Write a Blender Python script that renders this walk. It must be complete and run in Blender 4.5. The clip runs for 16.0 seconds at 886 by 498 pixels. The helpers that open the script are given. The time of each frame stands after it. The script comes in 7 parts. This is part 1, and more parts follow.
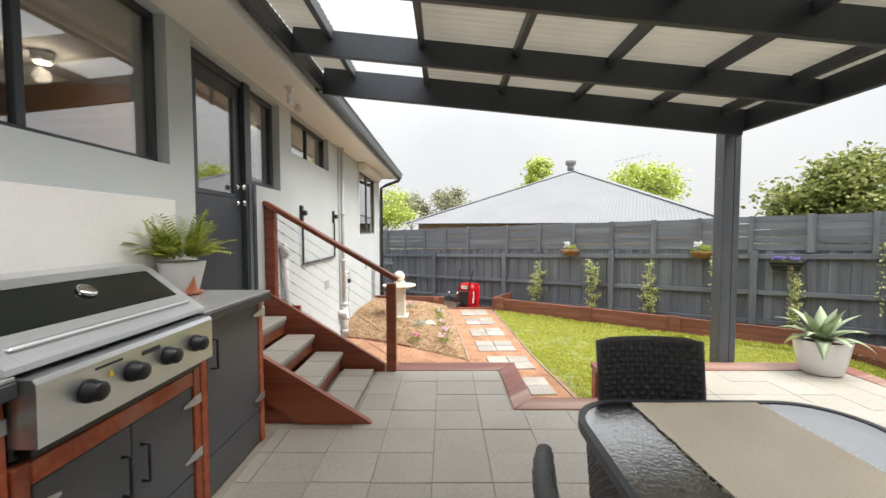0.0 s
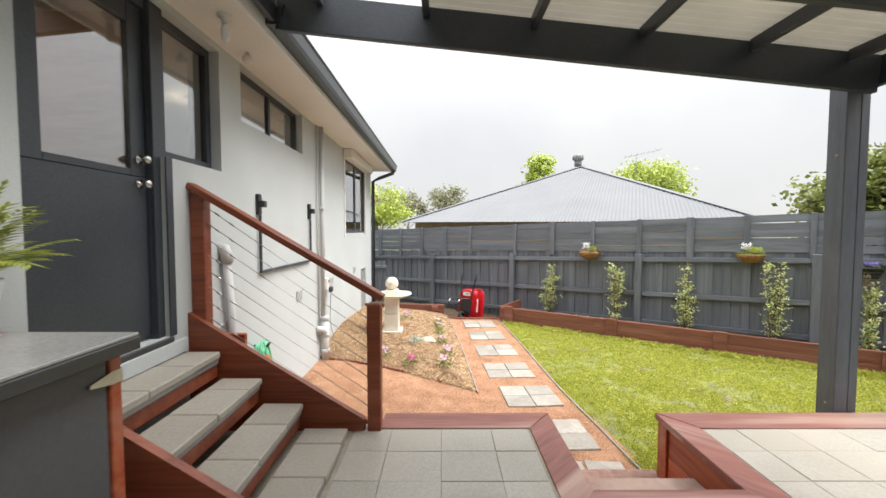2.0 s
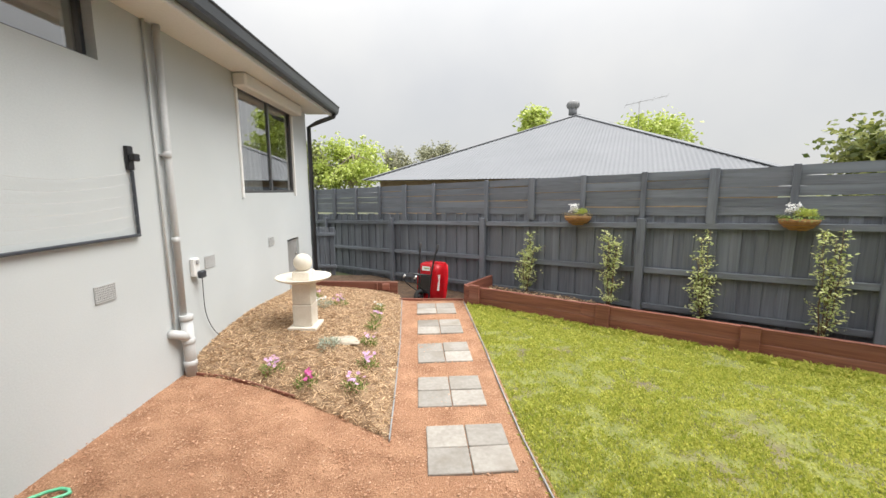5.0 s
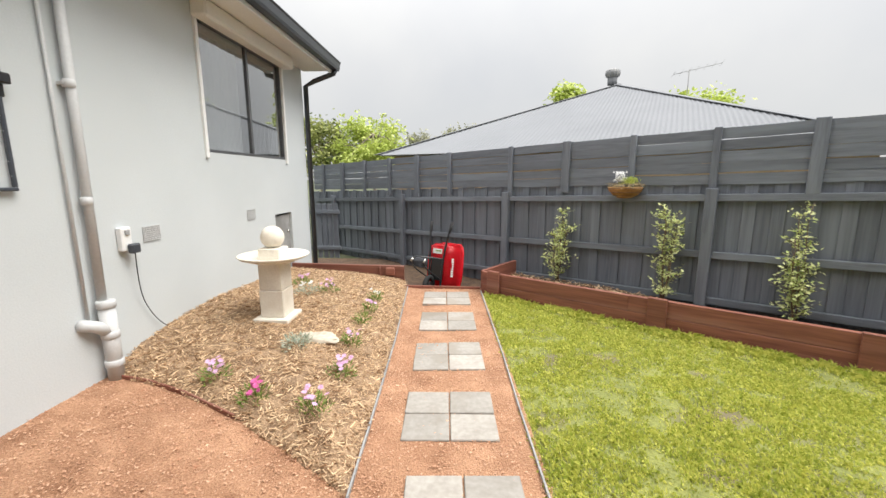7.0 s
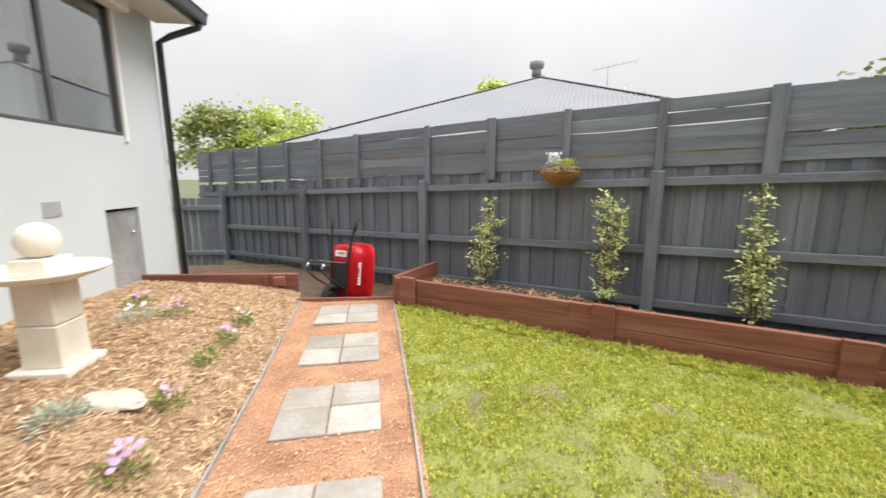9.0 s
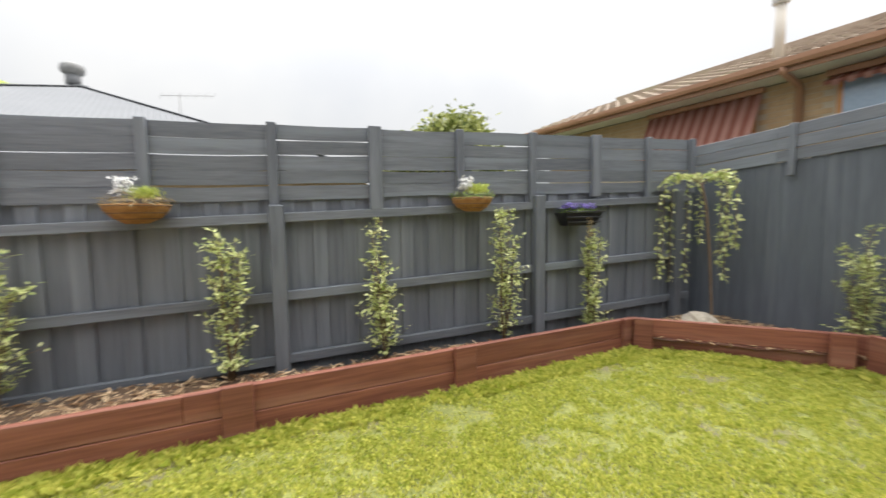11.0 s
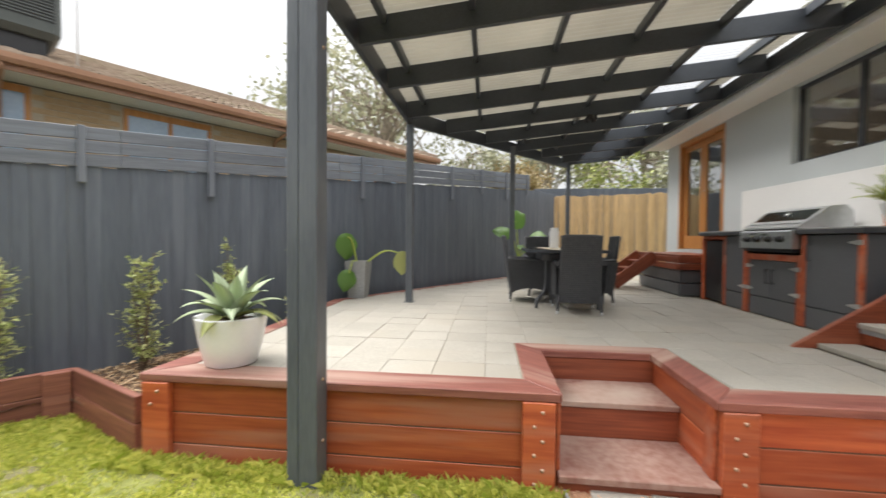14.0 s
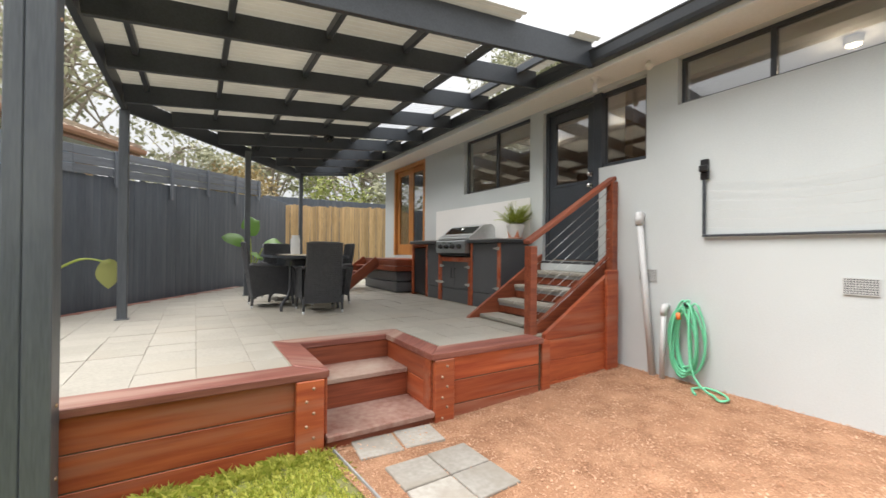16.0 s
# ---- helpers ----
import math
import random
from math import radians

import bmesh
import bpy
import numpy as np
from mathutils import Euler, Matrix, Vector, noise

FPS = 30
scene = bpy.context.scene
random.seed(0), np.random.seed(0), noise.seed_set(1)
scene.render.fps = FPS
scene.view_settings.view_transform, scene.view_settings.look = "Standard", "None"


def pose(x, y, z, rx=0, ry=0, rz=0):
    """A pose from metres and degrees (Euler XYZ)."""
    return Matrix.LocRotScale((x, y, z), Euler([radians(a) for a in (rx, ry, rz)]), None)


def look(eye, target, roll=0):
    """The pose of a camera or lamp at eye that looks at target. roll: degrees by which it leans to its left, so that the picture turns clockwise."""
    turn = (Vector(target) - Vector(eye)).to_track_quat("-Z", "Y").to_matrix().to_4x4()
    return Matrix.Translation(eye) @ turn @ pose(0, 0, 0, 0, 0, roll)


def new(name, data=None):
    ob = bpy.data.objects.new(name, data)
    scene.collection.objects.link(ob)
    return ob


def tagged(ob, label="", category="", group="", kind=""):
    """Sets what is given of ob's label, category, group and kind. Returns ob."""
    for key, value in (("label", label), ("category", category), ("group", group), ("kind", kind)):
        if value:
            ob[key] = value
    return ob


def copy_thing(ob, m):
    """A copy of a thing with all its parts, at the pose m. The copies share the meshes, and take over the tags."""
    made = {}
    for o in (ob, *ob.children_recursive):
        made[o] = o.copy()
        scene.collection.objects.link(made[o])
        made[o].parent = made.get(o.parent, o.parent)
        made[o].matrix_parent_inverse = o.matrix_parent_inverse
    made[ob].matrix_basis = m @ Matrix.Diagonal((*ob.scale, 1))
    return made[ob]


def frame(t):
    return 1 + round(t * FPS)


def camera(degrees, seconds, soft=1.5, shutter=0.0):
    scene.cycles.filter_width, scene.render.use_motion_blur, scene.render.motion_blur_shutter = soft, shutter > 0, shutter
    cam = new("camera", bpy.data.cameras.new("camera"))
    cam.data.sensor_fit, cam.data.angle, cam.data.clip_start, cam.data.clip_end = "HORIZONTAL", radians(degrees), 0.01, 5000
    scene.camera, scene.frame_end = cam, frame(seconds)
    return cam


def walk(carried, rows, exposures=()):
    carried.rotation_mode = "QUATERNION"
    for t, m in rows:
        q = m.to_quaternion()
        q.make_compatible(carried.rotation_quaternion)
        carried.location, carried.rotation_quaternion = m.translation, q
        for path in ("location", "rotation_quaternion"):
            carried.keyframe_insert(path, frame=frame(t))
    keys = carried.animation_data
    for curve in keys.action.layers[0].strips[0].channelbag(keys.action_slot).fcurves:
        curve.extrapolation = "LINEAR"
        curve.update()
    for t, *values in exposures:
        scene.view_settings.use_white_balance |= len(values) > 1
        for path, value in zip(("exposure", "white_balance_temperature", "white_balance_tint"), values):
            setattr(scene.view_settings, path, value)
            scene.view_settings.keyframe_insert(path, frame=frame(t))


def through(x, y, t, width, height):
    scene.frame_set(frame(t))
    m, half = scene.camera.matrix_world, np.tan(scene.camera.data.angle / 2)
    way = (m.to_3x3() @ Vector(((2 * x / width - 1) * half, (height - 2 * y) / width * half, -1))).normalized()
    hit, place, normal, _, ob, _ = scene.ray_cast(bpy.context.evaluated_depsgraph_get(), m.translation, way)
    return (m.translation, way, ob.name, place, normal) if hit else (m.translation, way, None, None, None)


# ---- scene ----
# ---- camera ----
cam = camera(95.66, 16.0, soft=1.5, shutter=0.35)
ROWS = [
    (0, 1.76, -4.103, 1.379, 0.29, -2.7, 0.09),
    (0.5, 1.726, -3.83, 1.362, 0.17, -2.82, 0.08),
    (1, 1.699, -3.508, 1.354, 0.22, -2.75, 0.03),
    (1.5, 1.662, -3.196, 1.358, 0.17, -2.73, -0.1),
    (2, 1.69, -2.895, 1.352, -0.14, -2.68, -0.05),
    (2.5, 1.773, -2.605, 1.349, -0.64, -2.82, -0.07),
    (3, 1.897, -2.293, 1.349, -0.83, -3.88, -0.02),
    (3.5, 2.023, -2.012, 1.328, -0.78, -5.11, 0.27),
    (4, 2.195, -1.703, 1.332, -0.68, -6.61, 0.24),
    (4.2, 2.263, -1.577, 1.329, -0.78, -7.05, 0.24),
    (6.3, 2.652, -0.396, 1.19, 1.68, -9.81, 0.18),
    (6.5, 2.661, -0.292, 1.14, 2.34, -10.02, 0.07),
    (7, 2.67, -0.046, 1.028, 3.29, -9.98, 0.09),
    (7.5, 2.734, 0.172, 0.91, 3.44, -10.01, 0.03),
    (8, 2.797, 0.406, 0.866, 3.34, -10.13, -0.05),
    (8.2, 2.815, 0.524, 0.861, 2.78, -10.28, -0.08),
    (10.3, 3.19, 1.588, 0.839, -37.36, -6.652, 0.502),
    (10.5, 3.199, 1.644, 0.831, -43.36, -6.08, 0.59),
    (11, 3.222, 1.785, 0.811, -60.32, -4.65, 0.81),
    (11.5, 3.264, 1.905, 0.88, -78.62, -5.46, 0.57),
    (12, 3.386, 1.885, 0.858, -98.32, -4.14, 0.28),
    (12.5, 3.469, 1.893, 0.852, -116.47, -3.51, 0.55),
    (13, 3.533, 2.023, 0.887, -136.95, -3.43, 0.55),
    (13.5, 3.582, 2.136, 0.866, -155.22, -2.45, 0.01),
    (14, 3.673, 2.236, 0.843, -173.46, -1.36, -0.48),
    (14.5, 3.735, 2.329, 0.844, -186.42, -0.74, -0.64),
    (15, 3.841, 2.447, 0.815, -197.5, 0.18, -0.62),
    (15.5, 3.942, 2.562, 0.803, -205.49, 0.42, -0.55),
    (16, 4.039, 2.685, 0.806, -211.71, 0.28, -0.53),
]
walk(cam, [(t, pose(x, y, z, 0, 0, yaw) @ pose(0, 0, 0, 90 + pitch) @ pose(0, 0, 0, 0, 0, -roll)) for t, x, y, z, yaw, pitch, roll in ROWS],
     exposures=[(0.0, 1.36, 6600, 10), (2.5, 1.28, 6600, 10), (3.5, 1.2, 6600, 10), (5.0, 1.06, 6600, 10), (11.5, 1.25, 6600, 10), (13.0, 1.3, 6600, 10), (14.0, 1.38, 6600, 10), (16.0, 1.30, 6600, 10)])

# ---- light: bright overcast sky with a veiled sun ----
SUN_EL, SUN_AZ = radians(58), radians(105)
world = bpy.data.worlds.new("overcast_sky")
world.use_nodes = True
scene.world = world
wn, wl = world.node_tree.nodes, world.node_tree.links
sky = wn.new("ShaderNodeTexSky")
sky.sky_type, sky.sun_disc, sky.sun_elevation, sky.sun_rotation = "NISHITA", False, SUN_EL, SUN_AZ
skygain = wn.new("ShaderNodeMix")
skygain.data_type, skygain.blend_type = "RGBA", "MULTIPLY"
skygain.inputs[0].default_value = 1.0
wl.new(sky.outputs[0], skygain.inputs[6])
skygain.inputs[7].default_value = (0.1, 0.1, 0.1, 1)
wtc, wno, wra, wmix = wn.new("ShaderNodeTexCoord"), wn.new("ShaderNodeTexNoise"), wn.new("ShaderNodeValToRGB"), wn.new("ShaderNodeMix")
wno.inputs["Scale"].default_value, wno.inputs["Detail"].default_value = 2.2, 5.0
wl.new(wtc.outputs["Generated"], wno.inputs["Vector"])
wl.new(wno.outputs["Fac"], wra.inputs[0])
wra.color_ramp.elements[0].position, wra.color_ramp.elements[0].color = 0.34, (0.85, 0.865, 0.89, 1)
wra.color_ramp.elements[1].position, wra.color_ramp.elements[1].color = 0.66, (0.98, 0.98, 0.97, 1)
wmix.data_type = "RGBA"
wmix.inputs[0].default_value = 0.88
wl.new(skygain.outputs[2], wmix.inputs[6])
wl.new(wra.outputs[0], wmix.inputs[7])
# thin overcast: an even, slightly grey band low down, much brighter overhead where the sun stands behind the veil
wsep, wmul, wadd, wgrad = wn.new("ShaderNodeSeparateXYZ"), wn.new("ShaderNodeMath"), wn.new("ShaderNodeMath"), wn.new("ShaderNodeMix")
wl.new(wtc.outputs["Generated"], wsep.inputs[0])
wmul.operation, wmul.use_clamp, wmul.inputs[1].default_value = "POWER", True, 2.6
wl.new(wsep.outputs[2], wmul.inputs[0])
wadd.operation, wadd.inputs[1].default_value, wadd.inputs[2].default_value = "MULTIPLY_ADD", 1.35, 0.295
wl.new(wmul.outputs[0], wadd.inputs[0])
wgrad.data_type, wgrad.blend_type = "RGBA", "MULTIPLY"
wgrad.inputs[0].default_value = 1.0
wl.new(wmix.outputs[2], wgrad.inputs[6])
wl.new(wadd.outputs[0], wgrad.inputs[7])
wl.new(wgrad.outputs[2], wn["Background"].inputs[0])
wn["Background"].inputs[1].default_value = 1.36
sun = new("sun", bpy.data.lights.new("sun", "SUN"))
sun.data.energy, sun.data.angle, sun.data.color = 1.75, radians(40), (1.0, 0.975, 0.94)
sun.matrix_world = look((0, 0, 30), Vector((0, 0, 30)) + Vector((-math.sin(SUN_AZ), -math.cos(SUN_AZ), -math.tan(SUN_EL))))


# ---- materials ----
def material(name, a, b, rough=0.6, scale=3.0, fine=60.0, bump=0.15, metal=0.0, grain=None, spec=0.5, rnd=0.0, c=None, depth=0.004, where="Object"):
    """Two-scale noise between colours a and b, a third colour c in large stains, grain: stretch of the coordinates, rnd: change from piece to piece."""
    m = bpy.data.materials.new(name)
    m.use_nodes = True
    n, l = m.node_tree.nodes, m.node_tree.links
    p = n["Principled BSDF"]
    p.inputs["Roughness"].default_value, p.inputs["Metallic"].default_value = rough, metal
    p.inputs["Specular IOR Level"].default_value = spec
    tc = n.new("ShaderNodeTexCoord")
    co = tc.outputs[where]
    info = n.new("ShaderNodeObjectInfo")
    if rnd:
        add = n.new("ShaderNodeVectorMath")
        add.operation = "MULTIPLY_ADD"
        l.new(info.outputs["Random"], add.inputs[0])
        add.inputs[1].default_value = (37, 53, 71)
        l.new(co, add.inputs[2])
        co = add.outputs[0]
    if grain:
        mp = n.new("ShaderNodeMapping")
        mp.inputs["Scale"].default_value = grain
        l.new(co, mp.inputs[0])
        co = mp.outputs[0]
    big, small = n.new("ShaderNodeTexNoise"), n.new("ShaderNodeTexNoise")
    for node, s, d in ((big, scale, 4.0), (small, fine, 3.0)):
        node.inputs["Scale"].default_value, node.inputs["Detail"].default_value = s, d
        l.new(co, node.inputs["Vector"])
    mixf = n.new("ShaderNodeMath")
    mixf.operation = "MULTIPLY_ADD"
    l.new(small.outputs["Fac"], mixf.inputs[0])
    mixf.inputs[1].default_value = 0.5
    half = n.new("ShaderNodeMath")
    half.operation = "MULTIPLY"
    half.inputs[1].default_value = 0.5
    l.new(big.outputs["Fac"], half.inputs[0])
    l.new(half.outputs[0], mixf.inputs[2])
    ramp = n.new("ShaderNodeValToRGB")
    ramp.color_ramp.elements[0].position, ramp.color_ramp.elements[0].color = 0.36, (*a, 1)
    ramp.color_ramp.elements[1].position, ramp.color_ramp.elements[1].color = 0.64, (*b, 1)
    l.new(mixf.outputs[0], ramp.inputs[0])
    col = ramp.outputs[0]
    if c:
        st, sr, mx = n.new("ShaderNodeTexNoise"), n.new("ShaderNodeValToRGB"), n.new("ShaderNodeMix")
        st.inputs["Scale"].default_value, st.inputs["Detail"].default_value = scale * 0.45, 6.0
        l.new(tc.outputs[where] if not rnd else co, st.inputs["Vector"])
        sr.color_ramp.elements[0].position, sr.color_ramp.elements[1].position = 0.52, 0.68
        l.new(st.outputs["Fac"], sr.inputs[0])
        mx.data_type = "RGBA"
        l.new(sr.outputs[0], mx.inputs[0])
        l.new(col, mx.inputs[6])
        mx.inputs[7].default_value = (*c, 1)
        col = mx.outputs[2]
    if rnd:
        hsv, mr = n.new("ShaderNodeHueSaturation"), n.new("ShaderNodeMapRange")
        mr.inputs[3].default_value, mr.inputs[4].default_value = 1 - rnd, 1 + rnd
        l.new(info.outputs["Random"], mr.inputs[0])
        l.new(mr.outputs[0], hsv.inputs["Value"])
        l.new(col, hsv.inputs["Color"])
        col = hsv.outputs[0]
    l.new(col, p.inputs["Base Color"])
    if bump:
        bn = n.new("ShaderNodeBump")
        bn.inputs["Strength"].default_value, bn.inputs["Distance"].default_value = bump, depth
        l.new(small.outputs["Fac"], bn.inputs["Height"])
        l.new(bn.outputs[0], p.inputs["Normal"])
    return m


def leafy(name, a, b, rough=0.5):
    """Leaves: colour from leaf to leaf, some light through them."""
    m = bpy.data.materials.new(name)
    m.use_nodes = True
    n, l = m.node_tree.nodes, m.node_tree.links
    p = n["Principled BSDF"]
    p.inputs["Roughness"].default_value = rough
    geo, ramp = n.new("ShaderNodeNewGeometry"), n.new("ShaderNodeValToRGB")
    ramp.color_ramp.elements[0].color, ramp.color_ramp.elements[1].color = (*a, 1), (*b, 1)
    l.new(geo.outputs["Random Per Island"], ramp.inputs[0])
    l.new(ramp.outputs[0], p.inputs["Base Color"])
    tr, mx = n.new("ShaderNodeBsdfTranslucent"), n.new("ShaderNodeMixShader")
    l.new(ramp.outputs[0], tr.inputs[0])
    mx.inputs[0].default_value = 0.3
    l.new(p.outputs[0], mx.inputs[1])
    l.new(tr.outputs[0], mx.inputs[2])
    l.new(mx.outputs[0], n["Material Output"].inputs[0])
    return m


def glass(name, tint=(0.8, 0.85, 0.85), rough=0.0, wave=0.0, mirror=0.1, power=4.0):
    """A thin pane: clear straight through, mirror-like towards grazing angles."""
    m = bpy.data.materials.new(name)
    m.use_nodes = True
    n, l = m.node_tree.nodes, m.node_tree.links
    tr, gl, lw, mx = n.new("ShaderNodeBsdfTransparent"), n.new("ShaderNodeBsdfGlossy"), n.new("ShaderNodeLayerWeight"), n.new("ShaderNodeMixShader")
    tr.inputs[0].default_value, gl.inputs["Roughness"].default_value, lw.inputs[0].default_value = (*tint, 1), rough, 0.5
    if wave:
        tc, no, bu = n.new("ShaderNodeTexCoord"), n.new("ShaderNodeTexNoise"), n.new("ShaderNodeBump")
        no.inputs["Scale"].default_value, bu.inputs["Strength"].default_value, bu.inputs["Distance"].default_value = 90, wave, 0.004
        l.new(tc.outputs["Object"], no.inputs["Vector"])
        l.new(no.outputs["Fac"], bu.inputs["Height"])
        l.new(bu.outputs[0], gl.inputs["Normal"])
    po, ma = n.new("ShaderNodeMath"), n.new("ShaderNodeMath")
    po.operation, po.inputs[1].default_value = "POWER", power
    l.new(lw.outputs["Facing"], po.inputs[0])
    ma.operation, ma.inputs[1].default_value, ma.inputs[2].default_value = "MULTIPLY_ADD", 1 - mirror, mirror
    l.new(po.outputs[0], ma.inputs[0])
    l.new(ma.outputs[0], mx.inputs[0])
    l.new(tr.outputs[0], mx.inputs[1])
    l.new(gl.outputs[0], mx.inputs[2])
    l.new(mx.outputs[0], n["Material Output"].inputs[0])
    return m


def sheet(name, col, through, rough=0.4):
    """Roofing sheet that lets part of the sky's light through."""
    m = bpy.data.materials.new(name)
    m.use_nodes = True
    n, l = m.node_tree.nodes, m.node_tree.links
    p, tr, mx = n["Principled BSDF"], n.new("ShaderNodeBsdfTranslucent"), n.new("ShaderNodeMixShader")
    tc, no, ra = n.new("ShaderNodeTexCoord"), n.new("ShaderNodeTexNoise"), n.new("ShaderNodeValToRGB")
    no.inputs["Scale"].default_value, no.inputs["Detail"].default_value = 1.6, 5
    l.new(tc.outputs["Object"], no.inputs["Vector"])
    l.new(no.outputs["Fac"], ra.inputs[0])
    ra.color_ramp.elements[0].position, ra.color_ramp.elements[0].color = 0.3, (*[v * 0.75 for v in col], 1)
    ra.color_ramp.elements[1].position, ra.color_ramp.elements[1].color = 0.7, (*col, 1)
    l.new(ra.outputs[0], p.inputs["Base Color"])
    l.new(ra.outputs[0], tr.inputs[0])
    p.inputs["Roughness"].default_value = rough
    mx.inputs[0].default_value = through
    l.new(p.outputs[0], mx.inputs[1])
    l.new(tr.outputs[0], mx.inputs[2])
    l.new(mx.outputs[0], n["Material Output"].inputs[0])
    return m


RENDER_GREY = material("grey_rendered_wall", (0.50, 0.535, 0.54), (0.56, 0.595, 0.60), 0.85, 1.2, 90, 0.25, c=(0.53, 0.563, 0.565))
SOFFIT = material("cream_soffit_paint", (0.76, 0.74, 0.69), (0.82, 0.80, 0.75), 0.7, 1.5, 40, 0.05)
CHARCOAL = material("charcoal_paint", (0.034, 0.040, 0.049), (0.054, 0.062, 0.074), 0.42, 2.0, 70, 0.12)
# CHARCOAL made lighter for the posts: daylight on them put into the colour
POST_SUNLIT = material("sunlit_charcoal_post_paint", (0.074, 0.084, 0.097), (0.112, 0.124, 0.140), 0.45, 2.0, 14, 0.3, grain=(7, 7, 0.6), c=(0.135, 0.147, 0.160))
DUSTY = material("dusty_red_tread", (0.21, 0.085, 0.062), (0.35, 0.225, 0.18), 0.75, 2.2, 18, 0.3, c=(0.43, 0.33, 0.27))
GUTTER = material("charcoal_metal_gutter", (0.035, 0.040, 0.047), (0.05, 0.055, 0.062), 0.35, 2.0, 70, 0.03)
FENCE = material("charcoal_fence_stain", (0.112, 0.124, 0.146), (0.172, 0.188, 0.214), 0.6, 2.2, 9, 0.5, grain=(8, 8, 0.6), rnd=0.10, c=(0.190, 0.206, 0.232), depth=0.003)
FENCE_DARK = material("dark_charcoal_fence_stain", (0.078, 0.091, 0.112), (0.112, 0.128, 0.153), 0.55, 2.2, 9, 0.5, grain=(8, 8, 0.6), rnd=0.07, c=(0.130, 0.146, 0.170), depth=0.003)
FENCE_LONG = material("charcoal_fence_rail_stain", (0.116, 0.128, 0.150), (0.176, 0.190, 0.214), 0.6, 2.2, 9, 0.5, grain=(0.6, 8, 8), rnd=0.14, c=(0.182, 0.204, 0.232), depth=0.003)
MERBAU = material("red_stained_timber", (0.17, 0.038, 0.018), (0.31, 0.082, 0.036), 0.42, 1.6, 7, 0.35, grain=(0.5, 9, 9), rnd=0.16, c=(0.33, 0.10, 0.05), depth=0.003)
SLEEPER = material("orange_red_sleeper", (0.29, 0.050, 0.018), (0.47, 0.115, 0.040), 0.5, 2.6, 6, 0.4, grain=(0.45, 6, 6), rnd=0.26, c=(0.40, 0.15, 0.09), depth=0.004)
BEDWOOD = material("brown_red_sleeper", (0.15, 0.048, 0.032), (0.265, 0.098, 0.062), 0.6, 1.5, 6, 0.4, grain=(0.45, 9, 9), rnd=0.18, c=(0.30, 0.14, 0.10), depth=0.004)
CAPWOOD = material("weathered_red_capping", (0.19, 0.060, 0.045), (0.31, 0.115, 0.085), 0.5, 1.8, 8, 0.35, grain=(0.5, 6, 6), rnd=0.14, c=(0.44, 0.29, 0.23), depth=0.003)
PAVER = material("grey_concrete_paver", (0.335, 0.310, 0.264), (0.435, 0.407, 0.354), 0.5, 1.5, 55, 0.2, rnd=0.035, c=(0.385, 0.348, 0.288))
STEPPAVER = material("path_stone_paver", (0.265, 0.242, 0.210), (0.36, 0.335, 0.298), 0.8, 5.0, 30, 0.2, rnd=0.17, c=(0.255, 0.225, 0.185))
MORTAR = material("sandy_joint_grout", (0.27, 0.24, 0.19), (0.38, 0.345, 0.28), 0.95, 5, 80, 0.4)
GRAVEL = material("orange_crushed_rock", (0.25, 0.115, 0.058), (0.53, 0.30, 0.175), 0.95, 5.0, 95, 1.0, c=(0.41, 0.215, 0.12), depth=0.02)
GRAVEL_BIT = material("orange_gravel_stone", (0.42, 0.20, 0.11), (0.70, 0.46, 0.31), 0.9, 6, 50, 0.3)
SOIL = material("dark_mulch_soil", (0.06, 0.038, 0.024), (0.16, 0.10, 0.06), 0.95, 6, 50, 0.8, depth=0.01)
MULCHBED = material("pine_bark_mulch_bed", (0.12, 0.068, 0.036), (0.44, 0.30, 0.18), 0.95, 9, 70, 0.9, depth=0.012)
LAWNSOIL = material("lawn_thatch", (0.12, 0.135, 0.035), (0.24, 0.25, 0.065), 0.95, 5.0, 50, 0.9, c=(0.155, 0.13, 0.075), depth=0.014)
OUTER = material("far_suburban_ground", (0.06, 0.08, 0.03), (0.12, 0.12, 0.07), 0.95, 0.05, 2.0, 0.2)
WHITE = material("white_paint", (0.74, 0.74, 0.72), (0.80, 0.80, 0.78), 0.5, 2, 60, 0.05)
WHITEBOARD = material("white_splash_board", (0.78, 0.77, 0.75), (0.84, 0.83, 0.81), 0.35, 1.2, 60, 0.03)
STEEL = material("brushed_stainless_steel", (0.60, 0.62, 0.64), (0.72, 0.74, 0.76), 0.36, 2, 40, 0.06, metal=0.92, grain=(12, 0.6, 12))
BLACK = material("black_plastic", (0.010, 0.010, 0.011), (0.02, 0.02, 0.022), 0.35, 4, 60, 0.05)
BLACKMETAL = material("black_enamel_metal", (0.012, 0.012, 0.013), (0.022, 0.022, 0.024), 0.3, 4, 60, 0.03)
CHROME = material("bright_chrome", (0.75, 0.75, 0.74), (0.82, 0.82, 0.81), 0.15, 4, 60, 0.0, metal=1.0)
WIRE = material("stainless_wire", (0.5, 0.5, 0.5), (0.62, 0.62, 0.62), 0.3, 4, 60, 0.0, metal=1.0)
CABINET = material("charcoal_cabinet_laminate", (0.085, 0.088, 0.094), (0.105, 0.108, 0.115), 0.45, 1.5, 60, 0.04)
COUNTER = material("grey_stone_benchtop", (0.30, 0.30, 0.30), (0.42, 0.42, 0.41), 0.25, 3, 90, 0.02)
COUNTEREDGE = material("charcoal_benchtop_edge", (0.045, 0.047, 0.05), (0.06, 0.062, 0.066), 0.4, 3, 60, 0.03)
PVC = material("grey_plastic_pipe", (0.50, 0.505, 0.505), (0.58, 0.585, 0.585), 0.45, 3, 60, 0.03)
